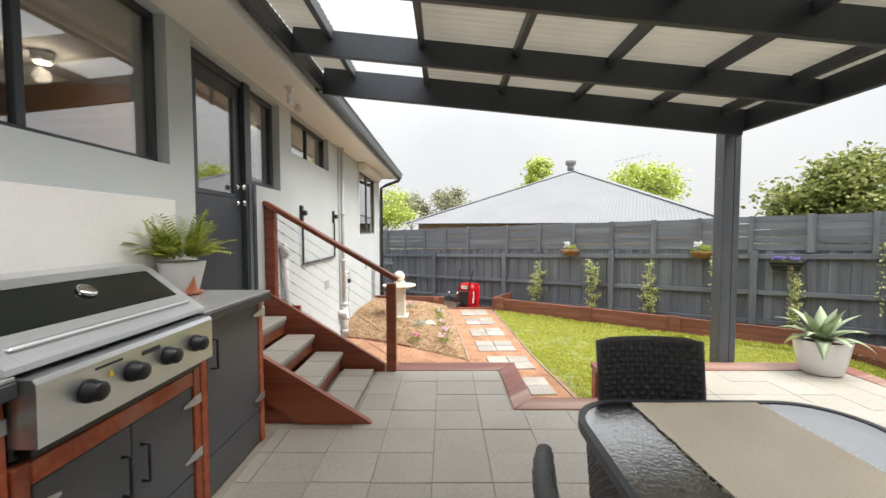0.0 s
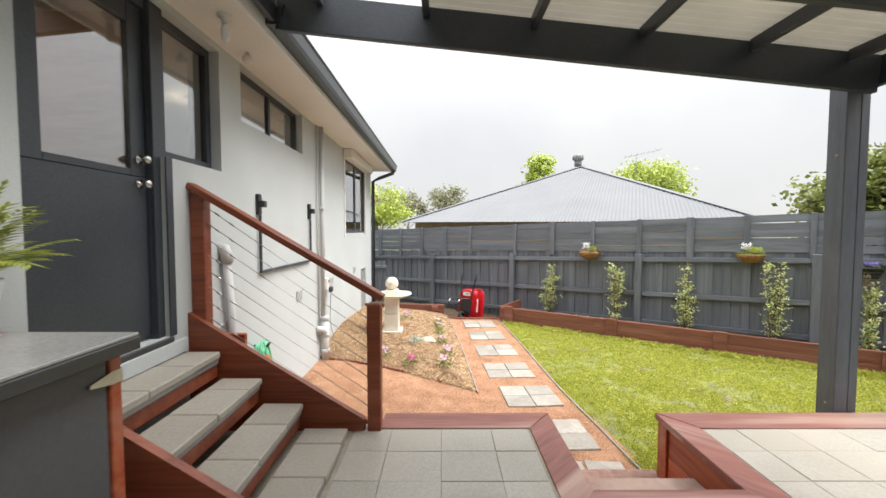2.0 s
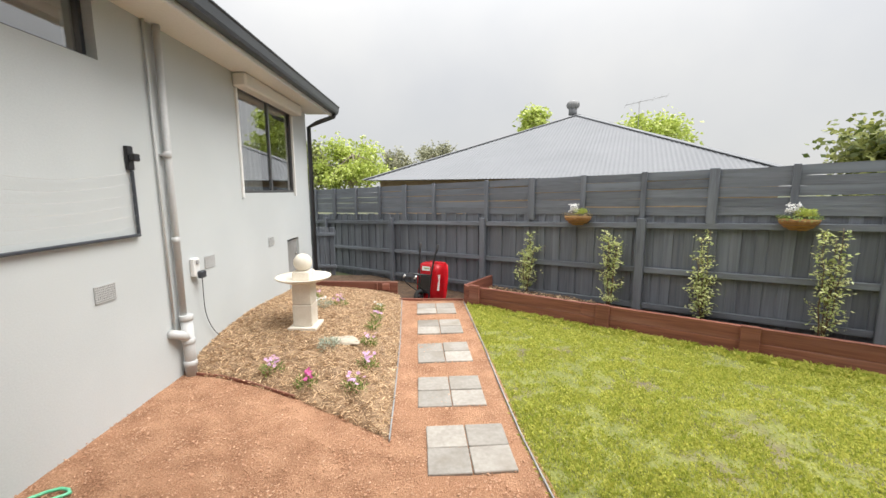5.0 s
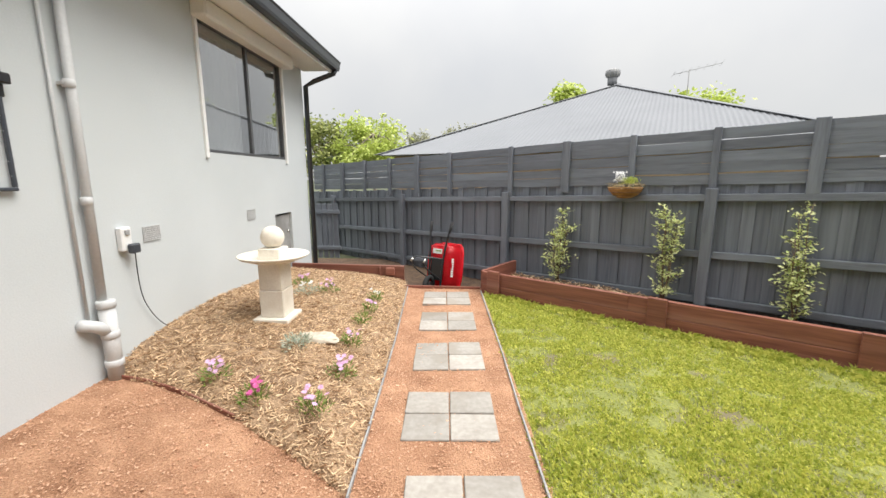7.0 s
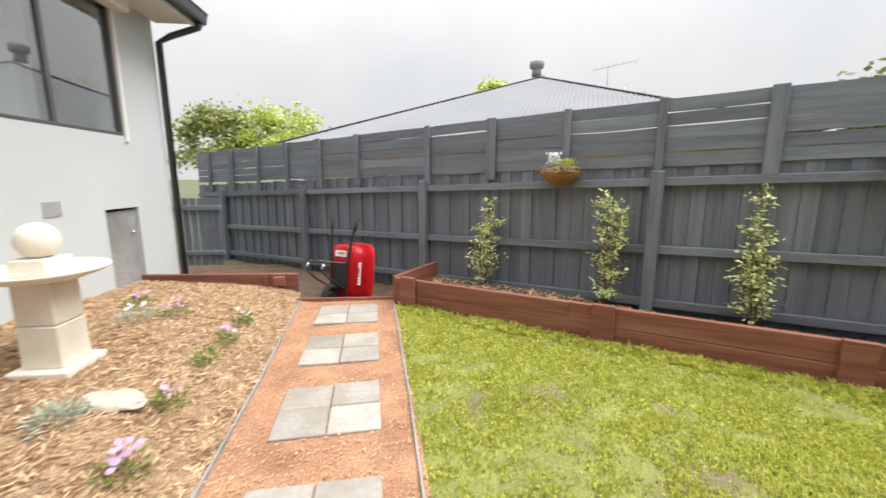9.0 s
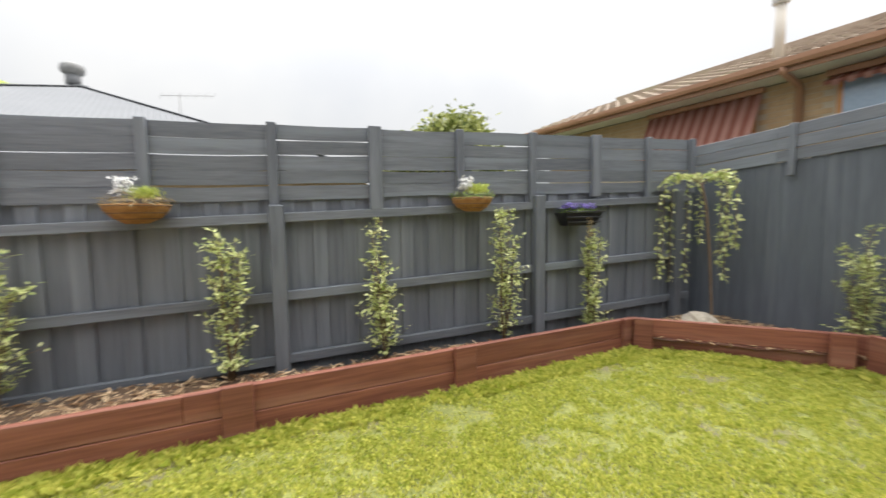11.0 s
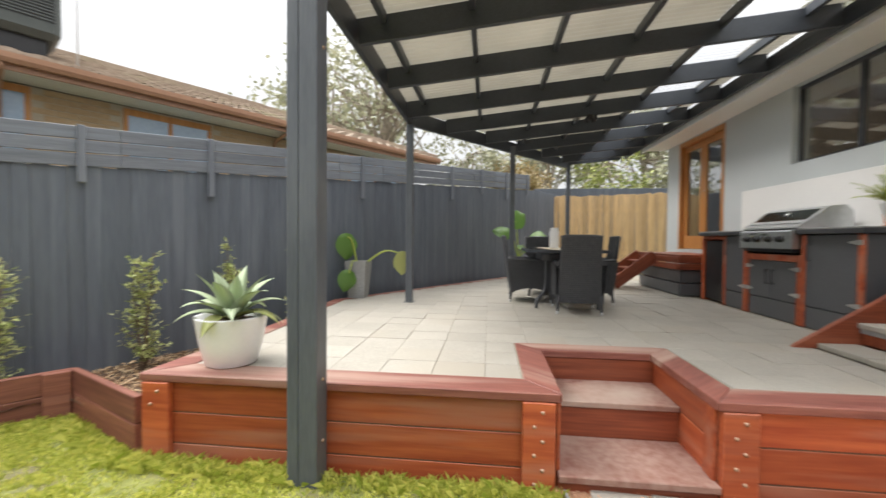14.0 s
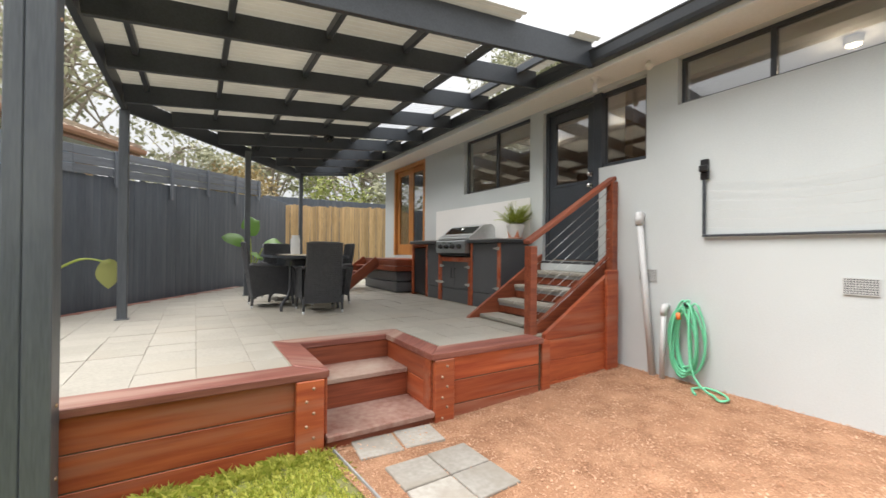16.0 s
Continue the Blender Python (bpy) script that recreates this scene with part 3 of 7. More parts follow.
prof = [(0.532, 2.75), (0.62, 2.75), (0.635, 2.78), (0.648, 2.86), (0.66, 2.875), (0.66, 2.885), (0.645, 2.885), (0.63, 2.86), (0.61, 2.77), (0.545, 2.77), (0.532, 2.88)]
rings = [[gbm.verts.new((x - 0.042, y, z)) for x, z in prof] for y in (-0.10, 6.80)]
for i in range(len(prof)):
    j = (i + 1) % len(prof)
    gbm.faces.new((rings[0][i], rings[0][j], rings[1][j], rings[1][i]))
gbm.faces.new(rings[0][::-1])
gbm.faces.new(rings[1])
house_gutter = slab("roof_gutter", gbm, GUTTER, "charcoal quad gutter along the eave", "gutter")
part("gutter_end_drop", tube(bmesh.new(), [(0.54, 6.74, 2.76), (0.52, 6.72, 2.70), (0.20, 6.69, 2.58), (0.05, 6.69, 2.50), (0.05, 6.69, -0.45)], 0.04, 10), GUTTER, house_gutter, "charcoal corner downpipe")
rbm = bmesh.new()
v = [rbm.verts.new(p) for p in ((0.56, -6.9, 2.87), (0.56, 6.85, 2.87), (-4.5, 6.85, 4.75), (-4.5, -6.9, 4.75), (-9.6, 6.85, 2.87), (-9.6, -6.9, 2.87))]
for q in ((0, 1, 2, 3), (3, 2, 4, 5), (1, 4, 2), (0, 3, 5), (0, 5, 4, 1)):
    rbm.faces.new([v[i] for i in q])
slab("house_roof", rbm, HOUSEDARK, "dark tiled gable roof of the house", "roof")

# ---- paved terrace ----
deck_poly = [(0.0, -9.6), (1.45, -9.6), (3.22, -6.9), (5.25, -4.0), (5.70, -3.1), (5.66, -1.5), (5.74, -0.03), (3.29, -0.03), (3.29, -0.88), (2.45, -0.88), (2.45, -0.03), (1.28, -0.03), (1.28, -0.14), (0.0, -0.14)]
slab("terrace_base", prism(bmesh.new(), deck_poly, -0.7, -0.04), SOIL, "dark fill of the raised terrace", "floor")
terrace = slab("terrace_floor", prism(bmesh.new(), deck_poly, -0.04, -0.006), MORTAR, "raised terrace base with sandy grout between pavers", "floor")

# ---- fences ----
NA, ND = Vector((1.478, 7.775, 0)), Vector((0.7677, -0.6408, 0))
NN = Vector((-0.6408, -0.7677, 0))          # towards the garden
EA, ED = Vector((8.92, 1.56, 0)), Vector((-0.544, -0.839, 0))
EN = Vector((-0.839, 0.544, 0))
R = rngf(5)


def frame2(origin, d, n):
    m = Matrix((d, n, Vector((0, 0, 1)))).transposed().to_4x4()
    m.translation = origin
    return m


north_fence = thing("north_fence", NA + Vector((0, 0, -0.6)), "charcoal stained paling fence with rails, posts and a slatted screen above", "fence")
MN = frame2(NA, ND, NN)
TOPRAIL = lambda s: 0.63 + 0.037 * s
BOARDTOP = lambda s: 0.82 + 0.034 * s
SCREENTOP = lambda s: 1.425 + 0.0245 * s
pal = []
for k in range(4):
    bm = newbox(-0.075, 0.075, -0.008, 0.008, -0.75, 0.0, 0.003)
    bmesh.ops.translate(bm, verts=[v_ for v_ in bm.verts if v_.co.z > -0.1], vec=(0, 0, 0.0))
    pal.append(mesh_of("paling", bm, FENCE))
s, k = -3.4, 0
while s < 9.70:
    top = BOARDTOP(s) + R.uniform(-0.012, 0.012)
    sc = (top + 0.75) / 0.75
    front = k % 2
    ob = link("paling", pal[k % 4], north_fence, MN @ Matrix.Translation((s, -0.035 + 0.02 * front, top)) @ Matrix.Rotation(R.uniform(-0.006, 0.006), 4, "Y") @ Matrix.Diagonal((0.76 if front else 1.32, 1, sc, 1)))
    s += 0.131 + R.uniform(-0.012, 0.012)
    k += 1
posts_s = (-2.45, 0.0, 2.40, 5.06, 7.47, 9.35)
for i, s in enumerate(posts_s):
    h = TOPRAIL(s) + 0.10
    bm = newbox(-0.055, 0.055, 0.02, 0.11, -0.8, h, 0.006)
    part("post", bm, FENCE, north_fence, m=MN @ Matrix.Translation((s, 0, 0)))
for a, b in zip((-3.4, *posts_s), (*posts_s, 9.6)):
    for off in (0.0, -0.63, -1.15):
        za, zb = TOPRAIL(a) + off, TOPRAIL(b) + off
        p0, p1 = MN @ Vector((a + 0.004, 0.03, za)), MN @ Vector((b - 0.004, 0.03, zb))
        plank("rail", p0, p1, 0.05, 0.075, FENCE_LONG, north_fence)
ups = [-2.9, -2.1, -1.25, -0.42, 0.38, 1.2, 2.45, 3.34, 4.20, 5.05, 5.86, 6.64, 7.42, 8.2, 8.93, 9.6]
for i, s in enumerate(ups):
    low = BOARDTOP(s) - (0.10 if i % 2 else 0.14)
    wd = 0.055 if i % 3 == 1 else 0.035
    part("upright", newbox(-wd, wd, 0.0, 0.045, low, SCREENTOP(s) + 0.01, 0.004), FENCE, north_fence, m=MN @ Matrix.Translation((s, 0.012, 0)))
edges = [-3.4, *ups]
for a, b in zip(edges, edges[1:]):
    n_slats, h0 = 5, 0.118
    for j in range(n_slats):
        za, zb = SCREENTOP(a) - h0 * (j + 0.5), SCREENTOP(b) - h0 * (j + 0.5)
        gap = R.choice((0.002, 0.004, 0.006, 0.012))
        m, ln = frame_along(MN @ Vector((a, 0.0, za + R.uniform(-0.004, 0.004))), MN @ Vector((b, 0.0, zb + R.uniform(-0.006, 0.006))))
        bm = bmesh.new()
        cut = 6
        sag = R.uniform(-0.010, 0.008)
        vs = []
        for c in range(cut + 1):
            u = c / cut
            dz = sag * 4 * u * (1 - u)
            x = ln * u
            vs.append([bm.verts.new((x, yy, zz + dz)) for yy, zz in ((-0.008, -h0 / 2 + gap / 2), (0.008, -h0 / 2 + gap / 2), (0.008, h0 / 2 - gap / 2), (-0.008, h0 / 2 - gap / 2))])
        for p, q in zip(vs, vs[1:]):
            for e in range(4):
                bm.faces.new((p[e], p[(e + 1) % 4], q[(e + 1) % 4], q[e]))
        bm.faces.new(vs[0][::-1])
        bm.faces.new(vs[-1])
        part("slat", bm, FENCE_LONG, north_fence, m=m)

east_fence = thing("east_fence", EA + Vector((0, 0, -0.4)), "charcoal close-boarded paling fence topped with horizontal boards", "fence")
ME = frame2(EA, ED, EN)
EBOARD = lambda s: 1.25 + 0.074 * s
ETOP = lambda s: 1.59 + 0.077 * s
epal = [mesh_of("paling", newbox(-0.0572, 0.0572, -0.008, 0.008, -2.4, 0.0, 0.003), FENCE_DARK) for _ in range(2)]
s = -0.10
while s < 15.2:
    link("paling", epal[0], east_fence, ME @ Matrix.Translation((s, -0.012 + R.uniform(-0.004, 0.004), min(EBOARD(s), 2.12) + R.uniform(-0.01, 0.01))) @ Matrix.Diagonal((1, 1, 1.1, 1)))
    s += 0.113 + R.uniform(-0.002, 0.003)
for i in range(14):
    a, b = i * 0.82, min((i + 1) * 0.82, 11.45)
    for j in range(3):
        h = 0.118
        plank("board", ME @ Vector((a, 0.012 + 0.006 * (j == 1), ETOP(a) - h * (j + 0.5))), ME @ Vector((b, 0.012, ETOP(b) - h * (j + 0.5) + R.uniform(-0.004, 0.004))), 0.016, h - 0.006, FENCE_LONG, east_fence)
for i, s in enumerate((0.95, 1.98, 3.0, 4.06, 5.13, 6.15, 7.2, 8.3, 9.3, 10.3, 11.3)):
    low = ETOP(s) - (0.62 if i % 2 else 0.50)
    part("batten", newbox(-0.03, 0.03, 0.02, 0.05, low, ETOP(s) + 0.005, 0.004), FENCE, east_fence, m=ME @ Matrix.Translation((s, 0.002, 0)))
south_fence = thing("south_fence", (0, -11.0, -0.5), "dark paling fence behind the timber screen", "fence")
for i in range(74):
    link("paling", epal[1], south_fence, Matrix.Translation((-6.2 + i * 0.115, -11.0 + 0.008 * (i % 2), 2.5 + R.uniform(-0.01, 0.01))) @ Matrix.Diagonal((1, 1, 1.3, 1)))
screen = thing("timber_screen", (0.6, -9.4, 0), "pale new timber paling screen at the terrace end", "screen")
spal = mesh_of("paling", newbox(-0.036, 0.036, -0.009, 0.009, -2.2, 0.0, 0.004), SCREENWOOD)
for i in range(44):
    x = -1.3 + i * 0.079
    link("paling", spal, screen, pose(x, -9.35 + 0.006 * (i % 3), 2.08 + 0.05 * (x < 1.3) * (1 - x) * 0.8 + R.uniform(-0.025, 0.025), 0, R.uniform(-0.5, 0.5), R.uniform(-4, 4)))
for z in (0.5, 1.7):
    plank("rail", (-1.35, -9.40, z), (2.2, -9.40, z), 0.045, 0.07, SCREENWOOD, screen)
side_gate = thing("side_gate", (-0.2, 7.6, -0.5), "charcoal slatted side gate between house and fence", "gate")
for i in range(9):
    part("slat", newbox(-0.045, 0.045, -0.01, 0.01, -0.5, 0.55, 0.003), FENCE, side_gate, m=pose(-0.72 + 0.11 * i, 7.55, 0))
for z in (-0.3, 0.4):
    plank("rail", (-0.8, 7.52, z), (0.25, 7.52, z), 0.04, 0.07, FENCE_LONG, side_gate)

# ---- raised bed edging ----
def sleeper_wall(th, a, b, top, mat, rows=2, h=0.165, w=0.05, bottom_gap=0.004):
    a, b = Vector((*a, 0)), Vector((*b, 0))
    for r in range(rows):
        z = top - h * (r + 0.5)
        plank("sleeper", a + Vector((0, 0, z)), b + Vector((0, 0, z)), w, h - bottom_gap, mat, th, bev=0.005)


bed_edge = thing("raised_bed_edging", (5, 3, GROUND), "brown-red stained sleeper edging of the fence bed", "retaining wall")
bed_pts = [(2.91, 5.34), (7.5, 2.1), (7.70, 0.43), (6.85, -0.5), (5.84, -0.02)]
bed_top = [-0.222, -0.20, -0.20, -0.17, -0.15]
for (a, b), (ta, tb) in zip(zip(bed_pts, bed_pts[1:]), zip(bed_top, bed_top[1:])):
    for r in range(2):
        n_ = 3 if r == 0 and a == bed_pts[0] else 1
        for q in range(n_):
            u0, u1 = q / n_, (q + 1) / n_
            pa, pb = Vector(a).lerp(Vector(b), u0), Vector(a).lerp(Vector(b), u1)
            za, zb = ta + (tb - ta) * u0 - 0.175 * (r + 0.5), ta + (tb - ta) * u1 - 0.175 * (r + 0.5)
            plank("sleeper", (*pa, za), (*pb, zb), 0.05, 0.171, BEDWOOD, bed_edge, bev=0.005)
plank("sleeper", (2.90, 5.34, -0.30), (3.42, 5.98, -0.28), 0.05, 0.17, BEDWOOD, bed_edge)
plank("sleeper", (2.90, 5.34, -0.47), (3.42, 5.98, -0.45), 0.05, 0.17, BEDWOOD, bed_edge)
inward = Vector((-0.576, -0.817, 0))
for u, d in ((0.035, inward), (0.385, inward), (0.665, inward), (0.985, inward)):
    p = Vector((*Vector(bed_pts[0]).lerp(Vector(bed_pts[1]), u), 0)) + d * 0.048
    ang = math.degrees(math.atan2(-3.26, 4.63))
    part("edging_post", newbox(-0.09, 0.09, -0.024, 0.024, -0.7, -0.196 + 0.006, 0.006), BEDWOOD, bed_edge, m=pose(p.x, p.y, 0, 0, 0, ang))
for (px, py), ang in (((7.40, 1.99), -85), ((7.58, 0.55), -85), ((7.56, 0.33), -133), ((6.88, -0.40), -133)):
    part("edging_post", newbox(-0.08, 0.08, -0.024, 0.024, -0.7, -0.176, 0.006), BEDWOOD, bed_edge, m=pose(px, py, 0, 0, 0, ang))
back_edge = thing("mulch_bed_edging", (0.9, 5.85, GROUND), "brown-red sleeper edging behind the mulch bed", "retaining wall")
for r in range(2):
    plank("sleeper", (-0.0, 5.88, -0.345 - 0.19 * r), (1.74, 5.86, -0.37 - 0.19 * r), 0.05, 0.186, BEDWOOD, back_edge)
part("cleat", newbox(1.47, 1.60, 5.79, 5.834, -0.41, -0.30, 0.004), BEDWOOD, back_edge)
part("cleat", newbox(1.36, 1.39, 5.80, 5.834, -0.44, -0.29, 0.004), BEDWOOD, back_edge)

# ---- terrace retaining front and capping ----
front = thing("retaining_wall", (3, 0, GROUND), "orange-red stained sleeper front of the terrace with bolted posts", "retaining wall")
for a, b in ((1.30, 2.45), (3.29, 5.76)):
    for r in range(3):
        z = -0.045 - 0.195 * (r + 0.5)
        plank("sleeper", (a, -0.052, z), (b, -0.052, z), 0.05, 0.193, SLEEPER, front, bev=0.006)
for r in range(3):
    z = -0.045 - 0.195 * (r + 0.5)
    plank("sleeper", (2.43, -0.89, z), (2.43, -0.03, z), 0.05, 0.193, SLEEPER, front, bev=0.006)
    plank("sleeper", (3.31, -0.89, z), (3.31, -0.03, z), 0.05, 0.193, SLEEPER, front, bev=0.006)
    plank("sleeper", (5.765, -0.03, z), (5.70, -1.5, z), 0.05, 0.193, SLEEPER, front, bev=0.006)
plank("sleeper", (2.43, -0.90, -0.136), (3.31, -0.90, -0.136), 0.05, 0.18, MERBAU, front)
bolt = lambda: lathe(bmesh.new(), [(0.002, 0.008), (0.009, 0.006), (0.011, 0.0), (0.011, -0.004)], seg=10)
bolt_me = mesh_of("bolt", bolt(), BOLT)
for x in (2.36, 3.39, 5.70):
    part("bolted_post", newbox(x - 0.09, x + 0.09, -0.026, 0.018, -0.66, -0.046, 0.006), SLEEPER, front)
    for k in range(6 if x < 5 else 2):
        link("bolt", bolt_me, front, pose(x + (0.025 if k % 2 else -0.02), 0.02, -0.10 - 0.08 * k, -90))
for x, s in ((2.456, 1), (3.284, -1)):
    part("bolted_post", newbox(x - 0.003, x + 0.016, -0.14, -0.03, -0.66, -0.046, 0.004) if s > 0 else newbox(x - 0.016, x + 0.003, -0.14, -0.03, -0.66, -0.046, 0.004), SLEEPER, front)
caps = thing("terrace_capping", (3, -0.1, -0.04), "weathered red timber capping boards round the terrace edge", "capping")


def cap(pts, name="capping_board"):
    c = sum((Vector(p) for p in pts), Vector((0, 0))) / len(pts)
    d = (Vector(pts[1]) - Vector(pts[0])).normalized()
    m = Matrix.Translation((c.x, c.y, -0.043)) @ Matrix.Rotation(math.atan2(d.y, d.x), 4, "Z")
    inv = m.inverted()
    loc = [(inv @ Vector((x, y, 0))).to_2d() for x, y in pts]
    bm = prism(bmesh.new(), loc, 0, 0.048)
    bmesh.ops.bevel(bm, geom=[e for e in bm.edges], offset=0.004, segments=1, affect="EDGES")
    part(name, bm, CAPWOOD, caps, m=m)


cap([(1.275, -0.215), (2.288, -0.215), (2.474, 0.012), (1.275, 0.012)])
cap([(2.290, -1.075), (2.476, -0.89), (2.476, 0.008), (2.290, -0.219)])
cap([(2.294, -1.078), (3.452, -1.078), (3.262, -0.868), (2.480, -0.868)])
cap([(3.266, -0.888), (3.454, -1.074), (3.454, -0.217), (3.266, 0.008)])
cap([(3.460, -0.215), (5.60, -0.215), (5.80, 0.014), (3.272, 0.014)])
cap([(5.62, -1.52), (5.76, -1.50), (5.81, 0.010), (5.612, -0.215)])
cap([(5.66, -3.12), (5.79, -3.08), (5.762, -1.506), (5.622, -1.524)])
cap([(3.20, -6.95), (3.30, -6.98), (5.79, -3.09), (5.66, -3.13)])
steps = thing("garden_steps", (2.87, -0.4, GROUND), "red-brown timber garden steps let into the terrace front, dusty treads", "steps")
part("tread", newbox(2.458, 3.282, -0.872, -0.44, -0.245, -0.205, 0.005), DUSTY, steps)
part("riser", newbox(2.458, 3.282, -0.475, -0.452, -0.44, -0.247, 0.003), MERBAU, steps)
part("tread", newbox(2.458, 3.282, -0.448, 0.03, -0.475, -0.435, 0.005), DUSTY, steps)
part("riser", newbox(2.458, 3.282, -0.02, 0.004, -0.62, -0.477, 0.003), MERBAU, steps)

# ---- pergola ----
PB = lambda x: 2.775 - 0.100 * (x - 0.6)       # underside of the beams
pergola = thing("pergola", (2.7, -3.5, 0), "charcoal painted timber pergola with cream and clear corrugated roof sheets", "pergola")
outer_x = lambda y: 4.74 if y > -3.05 else 4.74 + (y + 3.05) * (4.74 - 1.80) / (7.72 - 3.05)
beam_y = [-0.06, -0.86, -1.78, -2.76, -3.68, -4.58, -5.5, -6.4, -7.3]
for y in beam_y:
    xo = outer_x(y)
    if xo < 0.9:
        continue
    deep = 0.255 if y > -0.1 else 0.20      # the front beam is the deepest
    plank("beam", (0.558, y, PB(0.558) + 0.20 - deep / 2), (xo - 0.03, y, PB(xo) + 0.20 - deep / 2), 0.048, deep, CHARCOAL, pergola)
plank("edge_beam", (4.74, 0.0, PB(4.74) + 0.10), (4.74, -3.08, PB(4.74) + 0.10), 0.05, 0.20, CHARCOAL, pergola)
plank("edge_beam", (4.74, -3.10, PB(4.74) + 0.10), (1.80, -7.76, PB(1.80) + 0.02), 0.05, 0.20, CHARCOAL, pergola)
plank("ledger", (0.532, -7.6, PB(0.58) + 0.075), (0.532, -0.03, PB(0.58) + 0.075), 0.048, 0.17, CHARCOAL, pergola)
plank("edge_beam", (0.6, -7.74, PB(.6) + 0.095), (1.8, -7.74, PB(1.8) + 0.095), 0.048, 0.19, CHARCOAL, pergola)
for x in (0.86, 1.58, 2.32, 3.06, 3.82, 4.5):
    for ya, yb in zip(beam_y, beam_y[1:]):
        if outer_x(yb) > x + 0.05:
            plank("purlin", (x, ya - 0.026, PB(x) + 0.165), (x, yb + 0.026, PB(x) + 0.165), 0.045, 0.085, CHARCOAL, pergola)


def corrugated(x0, x1, y0, y1, zf, wave=0.076, amp=0.009, clip=None):
    bm = bmesh.new()
    n_ = int((y1 - y0) / (wave / 6))
    cols = []
    for k in range(n_ + 1):
        y = y0 + (y1 - y0) * k / n_
        dz = amp * math.sin(2 * math.pi * y / wave)
        xe = min(x1, clip(y)) if clip else x1
        cols.append((bm.verts.new((x0, y, zf(x0) + dz)), bm.verts.new((xe, y, zf(xe) + dz))) if xe > x0 + 0.02 else None)
    for a, b in zip(cols, cols[1:]):
        if a and b:
            f = bm.faces.new((a[0], a[1], b[1], b[0]))
            f.smooth = True
    return bm


SH = lambda x: PB(x) + 0.222
part("clear_roof_sheet", corrugated(0.86, 1.60, -7.7, 0.05, SH), CLEARSHEET, pergola, "clear corrugated roof sheet").visible_shadow = False
part("roof_sheet", corrugated(1.58, 4.84, -7.75, 0.08, lambda x: SH(x) + 0.004, clip=lambda y: outer_x(y) + 0.08), CREAMSHEET, pergola, "cream translucent corrugated roof sheet")
part("roof_sheet", corrugated(0.50, 0.88, -7.7, 0.05, lambda x: SH(x) + 0.003), CREAMSHEET, pergola, "cream translucent corrugated roof sheet")


def pergola_post(x, y, z0, label=""):
    top = PB(x) + 0.1 if z0 < -0.1 else PB(x)
    p = part("post", newbox(x - 0.045, x + 0.045, y - 0.045, y + 0.045, z0, top, 0.005), POST_SUNLIT, pergola, label)
    return p


p1 = part("post", newbox(4.597, 4.70, 0.020, 0.165, -0.62, PB(4.7) + 0.1, 0.006), POST_SUNLIT, pergola)
part("packer", newbox(4.703, 4.772, 0.024, 0.160, -0.62, PB(4.7) - 0.02, 0.006), POST_SUNLIT, p1, "charcoal timber packer")
for z in (-0.3, 0.05, 1.9):
    link("bolt", bolt_me, p1, pose(4.597, 0.08, z, 0, -90, 0))
for x, y in ((4.73, -3.05), (3.27, -5.05), (1.80, -7.72)):
    p = pergola_post(x, y, 0.0)
    part("post_foot", newbox(x - 0.065, x + 0.065, y - 0.065, y + 0.065, 0.0, 0.012, 0.003), ALU, p, "galvanised post foot")
part("floodlight", tube(bmesh.new(), [(2.2, -3.68, PB(2.2)), (2.2, -3.68, PB(2.2) - 0.05), (2.25, -3.63, PB(2.2) - 0.09)], 0.03, 10), BLACK, pergola, "black twin spot lamp")
part("floodlight", tube(bmesh.new(), [(2.27, -3.66, PB(2.2) - 0.02), (2.33, -3.62, PB(2.2) - 0.09)], 0.04, 10), BLACK, pergola, "black twin spot lamp")


# ================= things on and beside the house =================
def window(name, y0, y1, z0, z1, panes, label, frame_mat=CHARCOAL, x=-0.10, fw=0.035, blind=0.0, depth=0.05):
    """A glazed frame set back in its reveal; panes: pane widths as shares."""
    th = thing(name, (x, (y0 + y1) / 2, z0), label, "window", kind="structure")
    fr = part("window_frame", newbox(x - depth / 2, x + depth / 2, y0, y1, z0, z0 + fw, 0.003), frame_mat, th)
    part("window_frame", newbox(x - depth / 2, x + depth / 2, y0, y1, z1 - fw, z1, 0.003), frame_mat, th)
    for y in (y0, y1 - fw):
        part("window_frame", newbox(x - depth / 2 + 0.001, x + depth / 2 - 0.001, y, y + fw, z0 + fw, z1 - fw, 0.003), frame_mat, th)
    a = y0 + fw
    for i, share in enumerate(panes):
        b = a + (y1 - y0 - 2 * fw) * share
        off = 0.008 * (i % 2)
        g = part("pane", newbox(x - 0.004 - off, x + 0.001 - off, a + 0.002, b - 0.002, z0 + fw, z1 - fw), GLASS, th, "clear window glass")
        g.visible_shadow = False
        if i < len(panes) - 1:
            part("mullion", newbox(x - depth / 2 + 0.004, x + depth / 2 - 0.004, b - 0.022, b + 0.022, z0 + fw, z1 - fw, 0.003), frame_mat, th)
        a = b
    if blind:
        part("roller_blind", newbox(x - 0.09, x - 0.085, y0 + fw, y1 - fw, z1 - (z1 - z0) * blind, z1 - fw), BLIND, th, "half-lowered cream roller blind")
    return th


window("window_1", W1[0], W1[1], W1[2], W1[3], (0.5, 0.5), "two-pane sliding kitchen window in a dark frame", blind=0.22)
window("window_2", W2[0], W2[1], W2[2], W2[3], (0.5, 0.5), "high two-pane sliding window under the eave", blind=0.3)
w3 = window("window_3", W3[0], W3[1], W3[2], W3[3], (0.52, 0.48), "bedroom window with sheer curtain behind the glass", ALU, x=-0.03)
